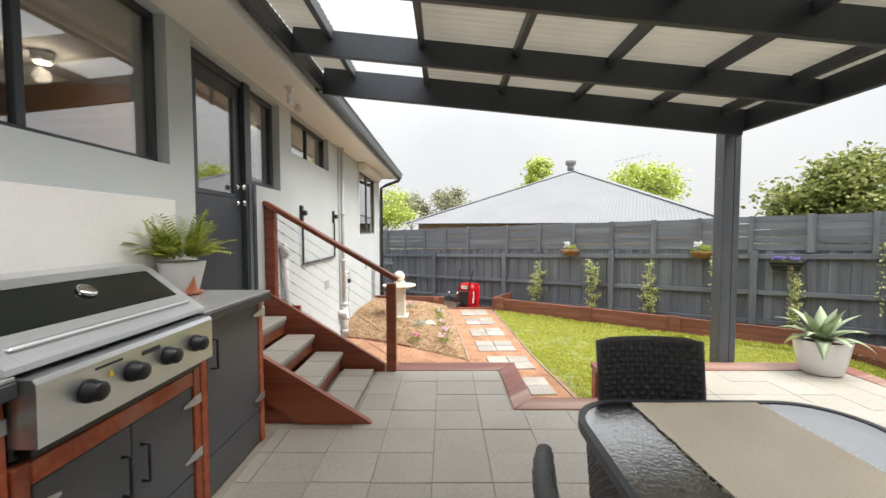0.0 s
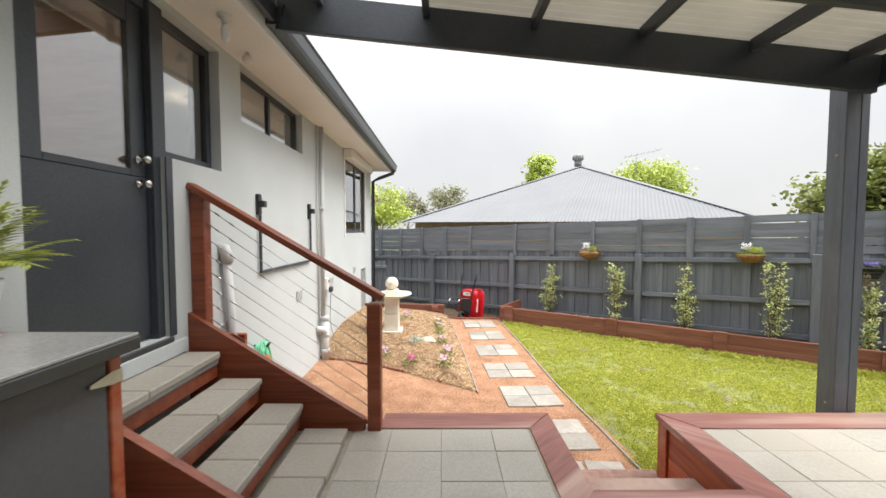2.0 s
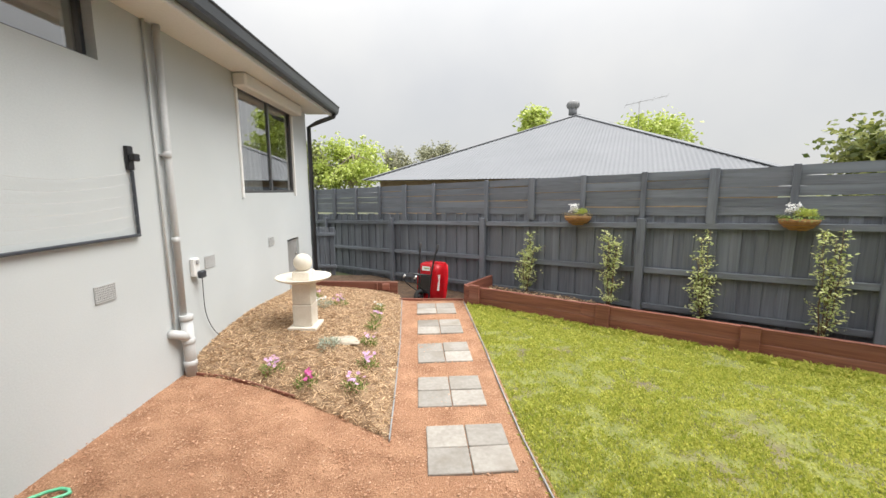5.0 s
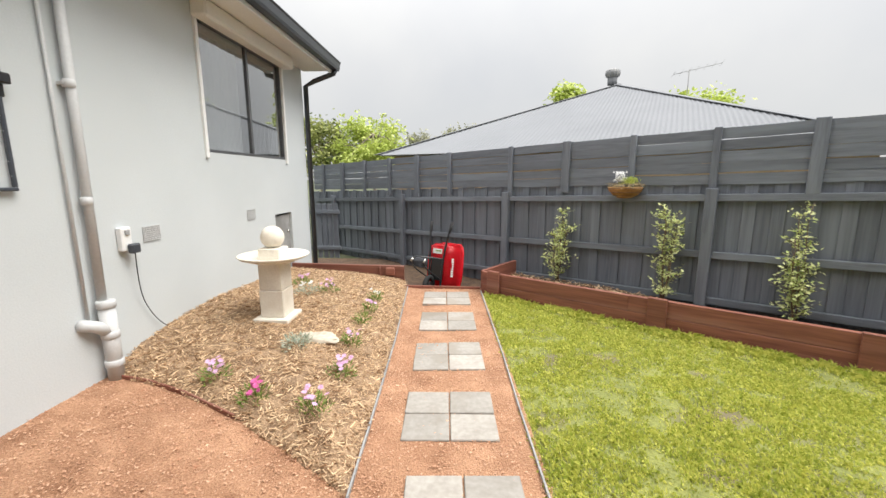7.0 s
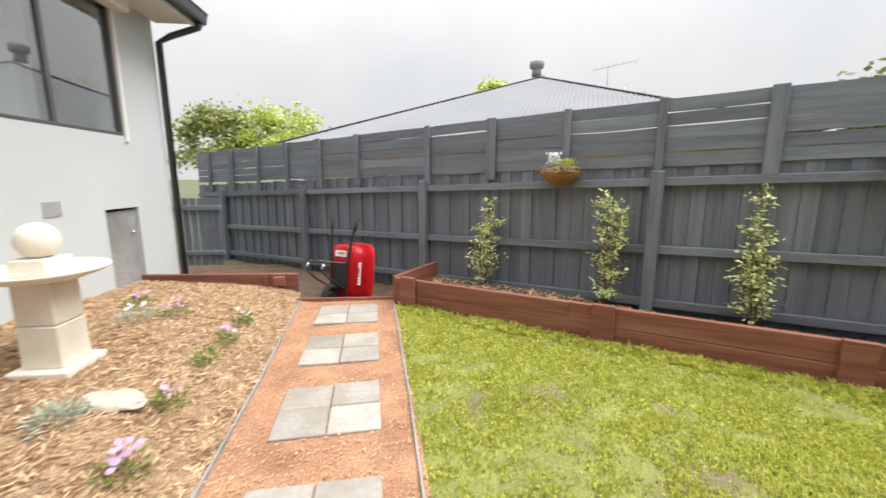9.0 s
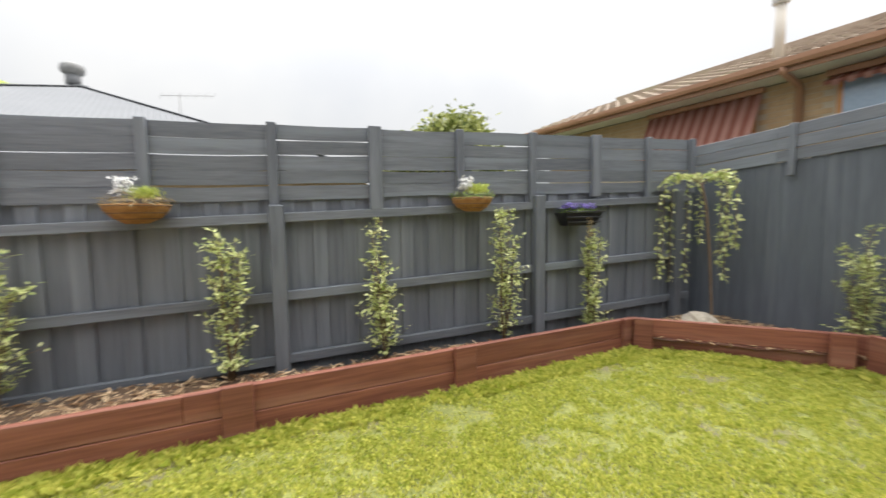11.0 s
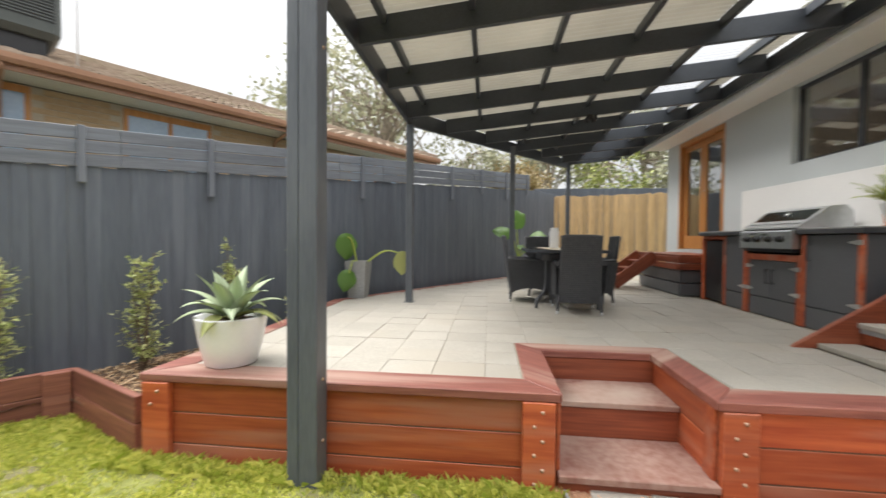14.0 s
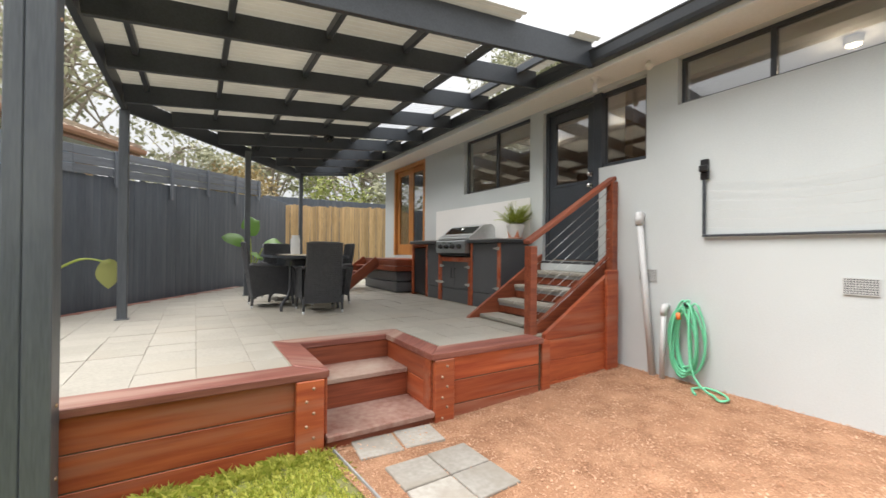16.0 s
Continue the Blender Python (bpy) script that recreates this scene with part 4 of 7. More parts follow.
for y in (W3[0] - 0.03, W3[1] - 0.012):
    part("shutter_guide", newbox(-0.02, 0.025, y, y + 0.045, W3[2] - 0.06, W3[3] + 0.02, 0.004), WHITE, w3, "white roller shutter guide")
part("shutter_box", newbox(0.001, 0.17, W3[0] - 0.06, W3[1] + 0.08, 2.575, 2.742, 0.02), SOFFIT, w3, "cream roller shutter box")
cb = bmesh.new()
cols = [(cb.verts.new((-0.20 + 0.02 * math.sin(k * 1.1), 4.16 + k * 0.03, 1.34)), cb.verts.new((-0.20 + 0.02 * math.sin(k * 1.1 + 0.3), 4.16 + k * 0.03, 2.58))) for k in range(32)]
for a, b in zip(cols, cols[1:]):
    cb.faces.new((a[0], b[0], b[1], a[1])).smooth = True
part("curtain", cb, CURTAIN, w3, "grey sheer curtain in folds")
window("window_4", SIDE[0], SIDE[1], SIDE[2], SIDE[3], (1.0,), "narrow fixed sidelight beside the back door", fw=0.055)

door = thing("door_1", (-0.1, -0.84, 0.69), "charcoal back door with a half glazed upper panel, closed", "door", kind="structure")
part("door_frame", newbox(-0.14, -0.055, DOOR[0], DOOR[0] + 0.055, 0.69, 2.70, 0.004), CHARCOAL, door)
part("door_frame", newbox(-0.14, -0.055, DOOR[1] - 0.06, DOOR[1], 0.69, 2.70, 0.004), CHARCOAL, door)
part("door_frame", newbox(-0.139, -0.056, DOOR[0] + 0.055, DOOR[1] - 0.06, 2.64, 2.70, 0.004), CHARCOAL, door)
y0, y1 = DOOR[0] + 0.058, DOOR[1] - 0.063
leaf = part("door_leaf", newbox(-0.115, -0.075, y0, y1, 0.705, 1.66, 0.003), CHARCOAL, door)
for a, b, c, d in ((y0, y0 + 0.11, 1.662, 2.636), (y1 - 0.11, y1, 1.662, 2.636), (y0 + 0.111, y1 - 0.111, 2.52, 2.636), (y0 + 0.111, y1 - 0.111, 1.662, 1.70)):
    part("door_stile", newbox(-0.115, -0.075, a, b, c, d, 0.003), CHARCOAL, door)
part("door_pane", newbox(-0.098, -0.092, y0 + 0.112, y1 - 0.112, 1.70, 2.52), GLASS, door, "clear door glass").visible_shadow = False
for z in (1.62, 1.76):
    k = part("door_knob", lathe(bmesh.new(), [(0.004, 0.0), (0.028, 0.002), (0.028, 0.008), (0.010, 0.012), (0.010, 0.035), (0.022, 0.042), (0.026, 0.055), (0.018, 0.066), (0.003, 0.068)], seg=16), CHROME, door, "bright chrome knob", m=pose(-0.074, y1 - 0.055, z, 0, 90, 0))
part("door_sill", newbox(-0.14, 0.02, DOOR[0] - 0.01, DOOR[1] + 0.01, 0.655, 0.688, 0.004), COUNTEREDGE, door)
part("mullion_post", newbox(-0.15, -0.03, DOOR[1] - 0.058, DOOR[1] + 0.056, 0.69, 2.702, 0.004), CHARCOAL, door)
part("wall_pier", newbox(0.0015, 0.012, DOOR[1] - 0.01, DOOR[1] + 0.05, 0.69, 1.80, 0.003), CHARCOAL, door)

french = thing("door_2", (-0.1, -5.33, 0.7), "honey timber double doors with full glass, closed", "door", kind="structure")
for a, b in ((FRENCH[0], FRENCH[0] + 0.07), (FRENCH[1] - 0.07, FRENCH[1])):
    part("door_frame", newbox(-0.15, 0.01, a, b, 0.70, 2.72, 0.004), DOORWOOD, french)
part("door_frame", newbox(-0.149, 0.009, FRENCH[0] + 0.071, FRENCH[1] - 0.071, 2.64, 2.72, 0.004), DOORWOOD, french)
for a, b in ((-6.005, -5.335), (-5.325, -4.655)):
    for c, d in ((a, a + 0.1), (b - 0.1, b)):
        part("door_stile", newbox(-0.10, -0.06, c, d, 0.71, 2.635, 0.003), DOORWOOD, french)
    part("door_stile", newbox(-0.099, -0.061, a + 0.101, b - 0.101, 0.71, 0.95, 0.003), DOORWOOD, french)
    part("door_stile", newbox(-0.099, -0.061, a + 0.101, b - 0.101, 2.53, 2.635, 0.003), DOORWOOD, french)
    part("door_pane", newbox(-0.083, -0.077, a + 0.101, b - 0.101, 0.95, 2.53), GLASS, french, "clear door glass").visible_shadow = False
part("door_handle", tube(bmesh.new(), [(-0.06, -5.27, 1.72), (-0.02, -5.27, 1.72), (-0.015, -5.20, 1.72)], 0.009, 8), CHROME, french, "chrome lever handle")
hatch = thing("access_hatch", (0, 5.7, -0.3), "grey metal underfloor access hatch with a small latch", "hatch")
part("hatch_door", newbox(-0.06, -0.035, HATCH[0] + 0.01, HATCH[1] - 0.01, HATCH[2], HATCH[3] - 0.03, 0.004), POTGREY, hatch)
part("latch", lathe(bmesh.new(), [(0.002, 0.03), (0.018, 0.025), (0.018, 0.0)], seg=12), CHROME, hatch, "chrome latch", m=pose(-0.035, 5.86, 0.25, 0, 90, 0))
slab("underfloor_wall", newbox(-0.22, -0.20, 5.3, 6.1, -0.7, 0.6), SOIL, "dark underfloor space behind the hatch", "wall")

# wall fittings
def vent_grille(y, z, w=0.19, h=0.125):
    th = thing("wall_vent", (0.0, y, z), "grey rectangular grid vent set in the rendered wall", "vent", "wall vents")
    part("vent_backing", newbox(0.0015, 0.004, y - w / 2 + 0.008, y + w / 2 - 0.008, z - h / 2 + 0.008, z + h / 2 - 0.008), CHARCOAL, th)
    bm = bmesh.new()
    n1, n2 = 11, 7
    for i in range(n1 + 1):
        yy = y - w / 2 + i * (w - 0.008) / n1
        box(bm, 0.004, 0.010, yy, yy + 0.0055, z - h / 2, z + h / 2)
    for j in range(n2 + 1):
        zz = z - h / 2 + j * (h - 0.007) / n2
        box(bm, 0.0042, 0.0105, y - w / 2, y + w / 2, zz, zz + 0.0055)
    part("vent_grid", bm, WALLPIPE, th)


for y, z in ((3.19, 0.576), (4.80, 0.59), (1.82, 0.578), (0.24, 0.575)):
    vent_grille(y, z)
dp = thing("downpipe", (0.06, 2.6, -0.45), "grey painted vent pipe with collars down the rendered wall", "pipe")
part("pipe", tube(bmesh.new(), [(0.05, 2.62, 2.742), (0.05, 2.60, 0.1)], 0.030, 14), WALLPIPE, dp)
part("lower_pipe", tube(bmesh.new(), [(0.075, 2.60, 0.12), (0.075, 2.60, -0.46)], [0.052, 0.052], 16), WALLPIPE, dp)
for z, r in ((1.62, 0.036), (0.85, 0.036), (0.11, 0.06), (-0.12, 0.058), (-0.34, 0.06)):
    part("collar", lathe(bmesh.new(), [(r - 0.006, 0), (r, 0.004), (r, 0.05), (r - 0.006, 0.054)], (0.05 if z > 0.5 else 0.075, 2.60, z), 16), WALLPIPE, dp)
part("bracket", newbox(0.0, 0.05, 2.56, 2.64, 1.635, 1.655, 0.002), WALLPIPE, dp)
part("branch", tube(bmesh.new(), [(0.075, 2.58, -0.06), (0.07, 2.50, 0.0), (0.03, 2.46, 0.02), (0.0, 2.46, 0.02)], 0.042, 12), WALLPIPE, dp)
thin = thing("thin_conduit", (0.02, 2.50, 0.3), "thin grey conduit beside the vent pipe", "conduit")
part("pipe", tube(bmesh.new(), [(0.022, 2.50, 2.742), (0.022, 2.50, 0.05)], 0.011, 8), WALLPIPE, thin)

pv = thing("leaning_pipe", (0.1, 0.33, -0.43), "grey plastic pipe with an elbow leaning up the wall", "pipe")
part("pipe", tube(bmesh.new(), [(0.055, 0.325, -0.46), (0.045, 0.17, 1.13)], 0.032, 14), PVC, pv)
part("elbow", tube(bmesh.new(), [(0.045, 0.174, 1.10), (0.045, 0.165, 1.17), (0.035, 0.162, 1.205), (0.0, 0.162, 1.205)], [0.041, 0.044, 0.044, 0.041], 14), PVC, pv)
sp = thing("short_pipe", (0.14, 0.46, -0.43), "short grey plastic pipe with an elbow at the tap", "pipe")
part("pipe", tube(bmesh.new(), [(0.09, 0.44, -0.46), (0.09, 0.455, 0.22)], 0.025, 12), PVC, sp)
part("elbow", tube(bmesh.new(), [(0.09, 0.455, 0.19), (0.09, 0.455, 0.25), (0.07, 0.452, 0.272), (0.0, 0.445, 0.272)], [0.030, 0.032, 0.031, 0.028], 12), PVC, sp)

hose = thing("garden_hose", (0.12, 0.65, -0.44), "bright green garden hose coiled on a wall hook", "hose")
hb = bmesh.new()
Rh = rngf(11)
pts = []
for turn in range(9):
    cy, cz = 0.66 + Rh.uniform(-0.04, 0.04), -0.01 + Rh.uniform(-0.05, 0.03)
    ry, rz = 0.14 + Rh.uniform(-0.05, 0.04), 0.33 + Rh.uniform(-0.05, 0.06)
    for k in range(16):
        a = 2 * math.pi * k / 16 + math.pi / 2
        squeeze = 0.75 + 0.25 * (1 - math.sin(a)) / 2
        pts.append((0.04 + 0.009 * turn + 0.015 * math.sin(a * 2 + turn), cy + ry * math.cos(a) * squeeze, cz + rz * math.sin(a)))
pts += [(0.18, 0.75, -0.2), (0.2, 0.85, -0.38), (0.24, 0.98, -0.42), (0.30, 1.05, -0.43), (0.22, 1.08, -0.425), (0.12, 1.0, -0.42), (0.1, 0.86, -0.41), (0.2, 0.78, -0.42), (0.3, 0.86, -0.43)]


def smooth_path(p, n=3):
    out = []
    p = [Vector(q) for q in p]
    for i in range(len(p) - 1):
        a, b, c, d = p[max(i - 1, 0)], p[i], p[i + 1], p[min(i + 2, len(p) - 1)]
        for k in range(n):
            t = k / n
            out.append(0.5 * (2 * b + (c - a) * t + (2 * a - 5 * b + 4 * c - d) * t * t + (3 * b - a - 3 * c + d) * t ** 3))
    return out + [p[-1]]


part("hose_coil", tube(hb, smooth_path(pts, 2), 0.0105, 7), HOSE, hose)
part("hose_fitting", tube(bmesh.new(), [(0.14, 0.62, 0.24), (0.15, 0.63, 0.18)], 0.02, 10), ORANGE, hose, "orange hose connector")
part("hook", tube(bmesh.new(), [(0.0, 0.68, 0.31), (0.12, 0.68, 0.31), (0.14, 0.68, 0.34)], 0.012, 8), BLACKMETAL, hose, "dark wall hook")

cl = thing("clothesline", (0.03, 1.42, 0.96), "folded wall clothesline with dark frame and white cords", "clothesline")
for y in (0.79, 2.19):
    part("bracket", newbox(0.0, 0.03, y - 0.035, y + 0.035, 1.49, 1.68, 0.006), BLACK, cl)
    part("hinge", newbox(0.031, 0.075, y - 0.03, y + 0.045, 1.56, 1.62, 0.008), BLACK, cl)
    part("arm", newbox(0.014, 0.038, y - 0.011, y + 0.011, 0.981, 1.488, 0.004), CHARCOAL, cl)
part("front_bar", newbox(0.012, 0.040, 0.778, 2.202, 0.958, 0.980, 0.005), CHARCOAL, cl)
for k in range(6):
    z = 1.47 - k * 0.085
    part("cord", tube(bmesh.new(), [(0.03, 0.80 + (1.38 * i / 8), z - 0.07 * math.sin(math.pi * i / 8) * (1 - k / 8)) for i in range(9)], 0.0014, 5), WALLPIPE, cl)
outlet = thing("power_outlet", (0, 2.90, 0.45), "weathered white outdoor power outlet with plug and black cable", "power outlet")
part("outlet_box", newbox(0.0, 0.05, 2.84, 2.935, 0.475, 0.66, 0.008), WHITE, outlet)
part("switch", newbox(0.05, 0.062, 2.865, 2.91, 0.60, 0.64, 0.004), POTGREY, outlet)
part("plug", newbox(0.051, 0.10, 2.87, 2.955, 0.455, 0.53, 0.01), CHARCOAL, outlet)
part("cable", tube(bmesh.new(), smooth_path([(0.07, 2.92, 0.46), (0.06, 2.93, 0.25), (0.04, 2.98, 0.05), (0.03, 3.10, -0.15), (0.03, 3.26, -0.30), (0.04, 3.38, -0.34)]), 0.004, 6), BLACK, outlet)
lamp = thing("eave_light", (0.25, -0.25, 2.68), "bare outdoor bulb on a white batten holder under the eave", "light")
part("holder", lathe(bmesh.new(), [(0.045, 0.0), (0.045, -0.015), (0.025, -0.02), (0.022, -0.06)], (0.28, -0.22, 2.744), 16), WHITE, lamp)
part("bulb", lathe(bmesh.new(), [(0.018, -0.06), (0.026, -0.09), (0.026, -0.15), (0.016, -0.165), (0.003, -0.17)], (0.28, -0.22, 2.744), 16), POTWHITE, lamp)
sensor = thing("security_sensor", (0.15, 0.30, 2.70), "small cream movement sensor under the eave", "sensor")
part("body", ball(bmesh.new(), (0.16, 0.33, 2.69), 0.042, 0.9, 2), SOFFIT, sensor)
part("stem", tube(bmesh.new(), [(0.16, 0.33, 2.744), (0.16, 0.33, 2.70)], 0.014, 8), SOFFIT, sensor)

# ---- back stairs ----
stairs = thing("back_stairs", (0.6, -0.75, 0), "back door stairs with grey paver treads and red stained stringers", "stairs")
YS0, YS1 = -1.29, -0.27
nose, tz = (1.075, 0.785, 0.515, 0.248), (0.045, 0.215, 0.385, 0.560)
Rp = rngf(21)
for i in range(4):
    xb = nose[i + 1] + 0.02 if i < 3 else 0.004
    cuts = [YS0 + 0.03, YS0 + 0.03 + (YS1 - YS0 - 0.06) * (0.32 if i % 2 else 0.45), YS0 + 0.03 + (YS1 - YS0 - 0.06) * (0.70 if i % 2 else 0.80), YS1 - 0.03]
    for a, b in zip(cuts, cuts[1:]):
        part("tread_paver", newbox(xb - 0.02, nose[i] + Rp.uniform(-0.006, 0.006), a + 0.003, b - 0.003, tz[i] - 0.042, tz[i] + Rp.uniform(-0.003, 0.003), 0.006), PAVER, stairs)
    if i:
        part("tread_board", newbox(xb - 0.02, nose[i] - 0.022, YS0 + 0.025, YS1 - 0.025, tz[i] - 0.082, tz[i] - 0.044, 0.004), COUNTER, stairs, "blue-grey cement board under the paver")
        part("riser", newbox(nose[i] - 0.06, nose[i] - 0.035, YS0 + 0.02, YS1 - 0.02, tz[i - 1] + 0.003, tz[i] - 0.084, 0.003), MERBAU, stairs)
part("landing_riser", newbox(0.002, 0.03, YS0 + 0.02, YS1 - 0.02, 0.565, 0.654, 0.003), RENDER_GREY, stairs)
for y, nm in ((YS0, "stringer"), (YS1 + 0.045, "stringer")):
    bm = bmesh.new()
    prof = [(1.235, 0.0), (1.20, 0.03), (0.0, 0.775), (0.0, 0.5), (0.72, 0.0)]
    if y > -1:
        prof = [(1.17, 0.0), (1.17, 0.075), (0.0, 0.80), (0.0, 0.0)]
    a = [bm.verts.new((x, y - 0.022, z)) for x, z in prof]
    b = [bm.verts.new((x, y + 0.022, z)) for x, z in prof]
    bm.faces.new(a)
    bm.faces.new(b[::-1])
    for i in range(len(prof)):
        j = (i + 1) % len(prof)
        bm.faces.new((a[i], b[i], b[j], a[j]))
    part(nm, bm, MERBAU, stairs)
bm = bmesh.new()
prof = [(1.18, 0.0), (0.0, 0.72), (0.0, 0.0)]
a = [bm.verts.new((x, YS0 - 0.003, z)) for x, z in prof]
b = [bm.verts.new((x, YS0 + 0.016, z)) for x, z in prof]
bm.faces.new(a), bm.faces.new(b[::-1])
for i in range(3):
    bm.faces.new((a[i], b[i], b[(i + 1) % 3], a[(i + 1) % 3]))
part("side_panel", bm, MERBAU, stairs)
for r in range(3):
    z = -0.05 - 0.20 * (r + 0.5) + 0.05
    plank("side_board", (0.12, -0.10, z - 0.05), (1.165, -0.10, z - 0.05), 0.045, 0.196, SLEEPER, stairs)
bm = bmesh.new()
prof = [(1.165, -0.047), (1.165, 0.01), (0.26, 0.545), (0.12, 0.60), (0.12, -0.047)]
a = [bm.verts.new((x, -0.123, z)) for x, z in prof]
b = [bm.verts.new((x, -0.078, z)) for x, z in prof]
bm.faces.new(a), bm.faces.new(b[::-1])
for i in range(5):
    bm.faces.new((a[i], b[i], b[(i + 1) % 5], a[(i + 1) % 5]))
part("side_board", bm, SLEEPER, stairs)
part("front_post", newbox(1.168, 1.272, -0.074, -0.012, -0.66, -0.03, 0.005), SLEEPER, stairs)
part("side_post", newbox(0.10, 0.29, -0.075, -0.035, -0.62, 0.615, 0.005), SLEEPER, stairs)
rail = thing("handrail", (0.6, -0.2, 0), "red stained timber handrail with stainless wire infill", "handrail")
part("wall_post", newbox(0.004, 0.095, -0.205, -0.115, -0.6, 1.60, 0.005), MERBAU, rail)
part("newel_post", newbox(1.190, 1.280, -0.255, -0.165, -0.6, 0.862, 0.005), MERBAU, rail)
plank("top_rail", (-0.0, -0.185, 1.65), (1.295, -0.21, 0.895), 0.092, 0.045, MERBAU, rail, bev=0.006)
for k in range(8):
    za, zb = 1.505 - 0.108 * k, 0.755 - 0.100 * k
    if zb < -0.02:
        continue
    w = part("wire", tube(bmesh.new(), [(0.095, -0.16, za), (1.190, -0.21, zb)], 0.0022, 6), WIRE, rail)
    for u in (0.05, 0.14):
        p0, p1 = Vector((0.095, -0.16, za)), Vector((1.190, -0.21, zb))
        part("turnbuckle", tube(bmesh.new(), [p0.lerp(p1, u), p0.lerp(p1, u + 0.035)], 0.006, 6), WIRE, w)
for k in range(8):
    part("wire_eye", tube(bmesh.new(), [(1.168, -0.209, 0.77 - 0.1 * k), (1.190, -0.21, 0.755 - 0.1 * k)], 0.006, 6), WIRE, rail)

# ---- outdoor kitchen ----
splash = tagged(part("splashback", newbox(0.002, 0.014, -4.10, -1.50, 0.99, 1.575, 0.002), WHITEBOARD), "white splash board fixed on the wall behind the barbecue", "splashback")
top = thing("benchtop", (0.3, -2.8, 0.93), "pale grey stone benchtop with a dark edge in two lengths", "benchtop")
for a, b in ((-4.08, -3.04), (-2.19, -1.46)):
    part("top_slab", newbox(0.016, 0.598, a, b, 0.972, 0.985, 0.003), COUNTER, top)
    part("top_edge", newbox(0.014, 0.602, a - 0.002, b + 0.002, 0.925, 0.971, 0.004), COUNTEREDGE, top)


def cabinet(y0, y1, label, doors, z0=0.02, zt=0.922, depth=0.55, rail=False, end=False):
    th = thing("cabinet", (0.3, (y0 + y1) / 2, 0), label, "cabinet", "outdoor kitchen cabinets")
    part("body", newbox(0.02, depth - 0.02, y0 + 0.004, y1 - 0.004, z0, zt, 0.003), CABINET, th)
    for y in (y0, y1 - 0.05):
        part("timber_stile", newbox(depth - 0.018, depth + 0.012, y, y + 0.05, 0.0, zt, 0.004), SLEEPER, th)
    if rail:
        part("timber_rail", newbox(depth - 0.018, depth + 0.011, y0 + 0.052, y1 - 0.052, 0.64, 0.71, 0.004), SLEEPER, th)
    a0, b0 = y0 + 0.055, y1 - 0.055
    hz = 0.635 if rail else zt - 0.005
    n_ = doors
    for i in range(n_):
        a, b = a0 + (b0 - a0) * i / n_ + 0.002, a0 + (b0 - a0) * (i + 1) / n_ - 0.002
        d = part("door", newbox(depth - 0.015, depth + 0.006, a, b, 0.22, hz, 0.003), CABINET, th)
        hy = b - 0.045 if i == 0 and n_ == 2 else a + 0.045
        part("handle", tube(bmesh.new(), [(depth + 0.006, hy, hz - 0.25), (depth + 0.038, hy, hz - 0.25), (depth + 0.038, hy, hz - 0.10), (depth + 0.006, hy, hz - 0.10)], 0.0065, 8), BLACKMETAL, d, "black bar handle")
        hs = a if i == 0 and n_ == 2 else b
        for z in (0.30, hz - 0.07):
            sg = 1 if hs == a else -1
            bm = bmesh.new()
            q = [(hs - sg * 0.055, z - 0.022), (hs - sg * 0.012, z - 0.022), (hs + sg * 0.075, z - 0.006), (hs + sg * 0.075, z + 0.006), (hs - sg * 0.012, z + 0.022), (hs - sg * 0.055, z + 0.022)]
            f0 = [bm.verts.new((depth + 0.0135, y, zz)) for y, zz in q]
            f1 = [bm.verts.new((depth + 0.017, y, zz)) for y, zz in q]
            bm.faces.new(f0), bm.faces.new(f1[::-1])
            for e in range(6):
                bm.faces.new((f0[e], f1[e], f1[(e + 1) % 6], f0[(e + 1) % 6]))
            part("hinge", bm, STRAP, d, "galvanised strap hinge")
    part("plinth", newbox(depth - 0.015, depth + 0.002, a0, b0, 0.005, 0.21, 0.003), CABINET, th)
    return th


cabinet(-2.17, -1.50, "charcoal cabinet with a timber frame and strap-hinged door", 1)
cabinet(-3.03, -2.18, "charcoal two-door cabinet under the barbecue with timber frame", 2, rail=True, zt=0.715)
cabinet(-3.52, -3.04, "charcoal cabinet with a timber frame beside the bar fridge", 1)
fr = thing("bar_fridge", (0.3, -3.8, 0), "black bar fridge in a timber surround", "fridge")
part("fridge_body", newbox(0.05, 0.50, -3.99, -3.56, 0.02, 0.86, 0.01), BLACKMETAL, fr)
part("fridge_door", newbox(0.503, 0.545, -3.99, -3.56, 0.03, 0.86, 0.012), BLACKMETAL, fr)
part("timber_side", newbox(0.05, 0.56, -4.06, -4.01, 0.0, 0.922, 0.004), SLEEPER, fr)
part("timber_rail", newbox(0.52, 0.559, -4.008, -3.53, 0.875, 0.922, 0.004), SLEEPER, fr)

bbq = thing("barbecue", (0.33, -2.6, 0.72), "stainless steel gas barbecue with a glass-fronted hood and four knobs", "barbecue")
YA, YB = -3.03, -2.20
part("burner_box", newbox(0.06, 0.55, YA + 0.01, YB - 0.01, 0.73, 0.955, 0.006), BLACKMETAL, bbq)
bm = bmesh.new()
prof = [(0.553, 0.775), (0.638, 0.775), (0.640, 0.955), (0.630, 0.97), (0.553, 0.97)]
a = [bm.verts.new((x, YA, z)) for x, z in prof]
b = [bm.verts.new((x, YB, z)) for x, z in prof]
bm.faces.new(a), bm.faces.new(b[::-1])
for i in range(5):
    bm.faces.new((a[i], b[i], b[(i + 1) % 5], a[(i + 1) % 5]))
panel = part("control_panel", bm, STEEL, bbq)
for i in range(4):
    y = -2.338 - i * 0.1787
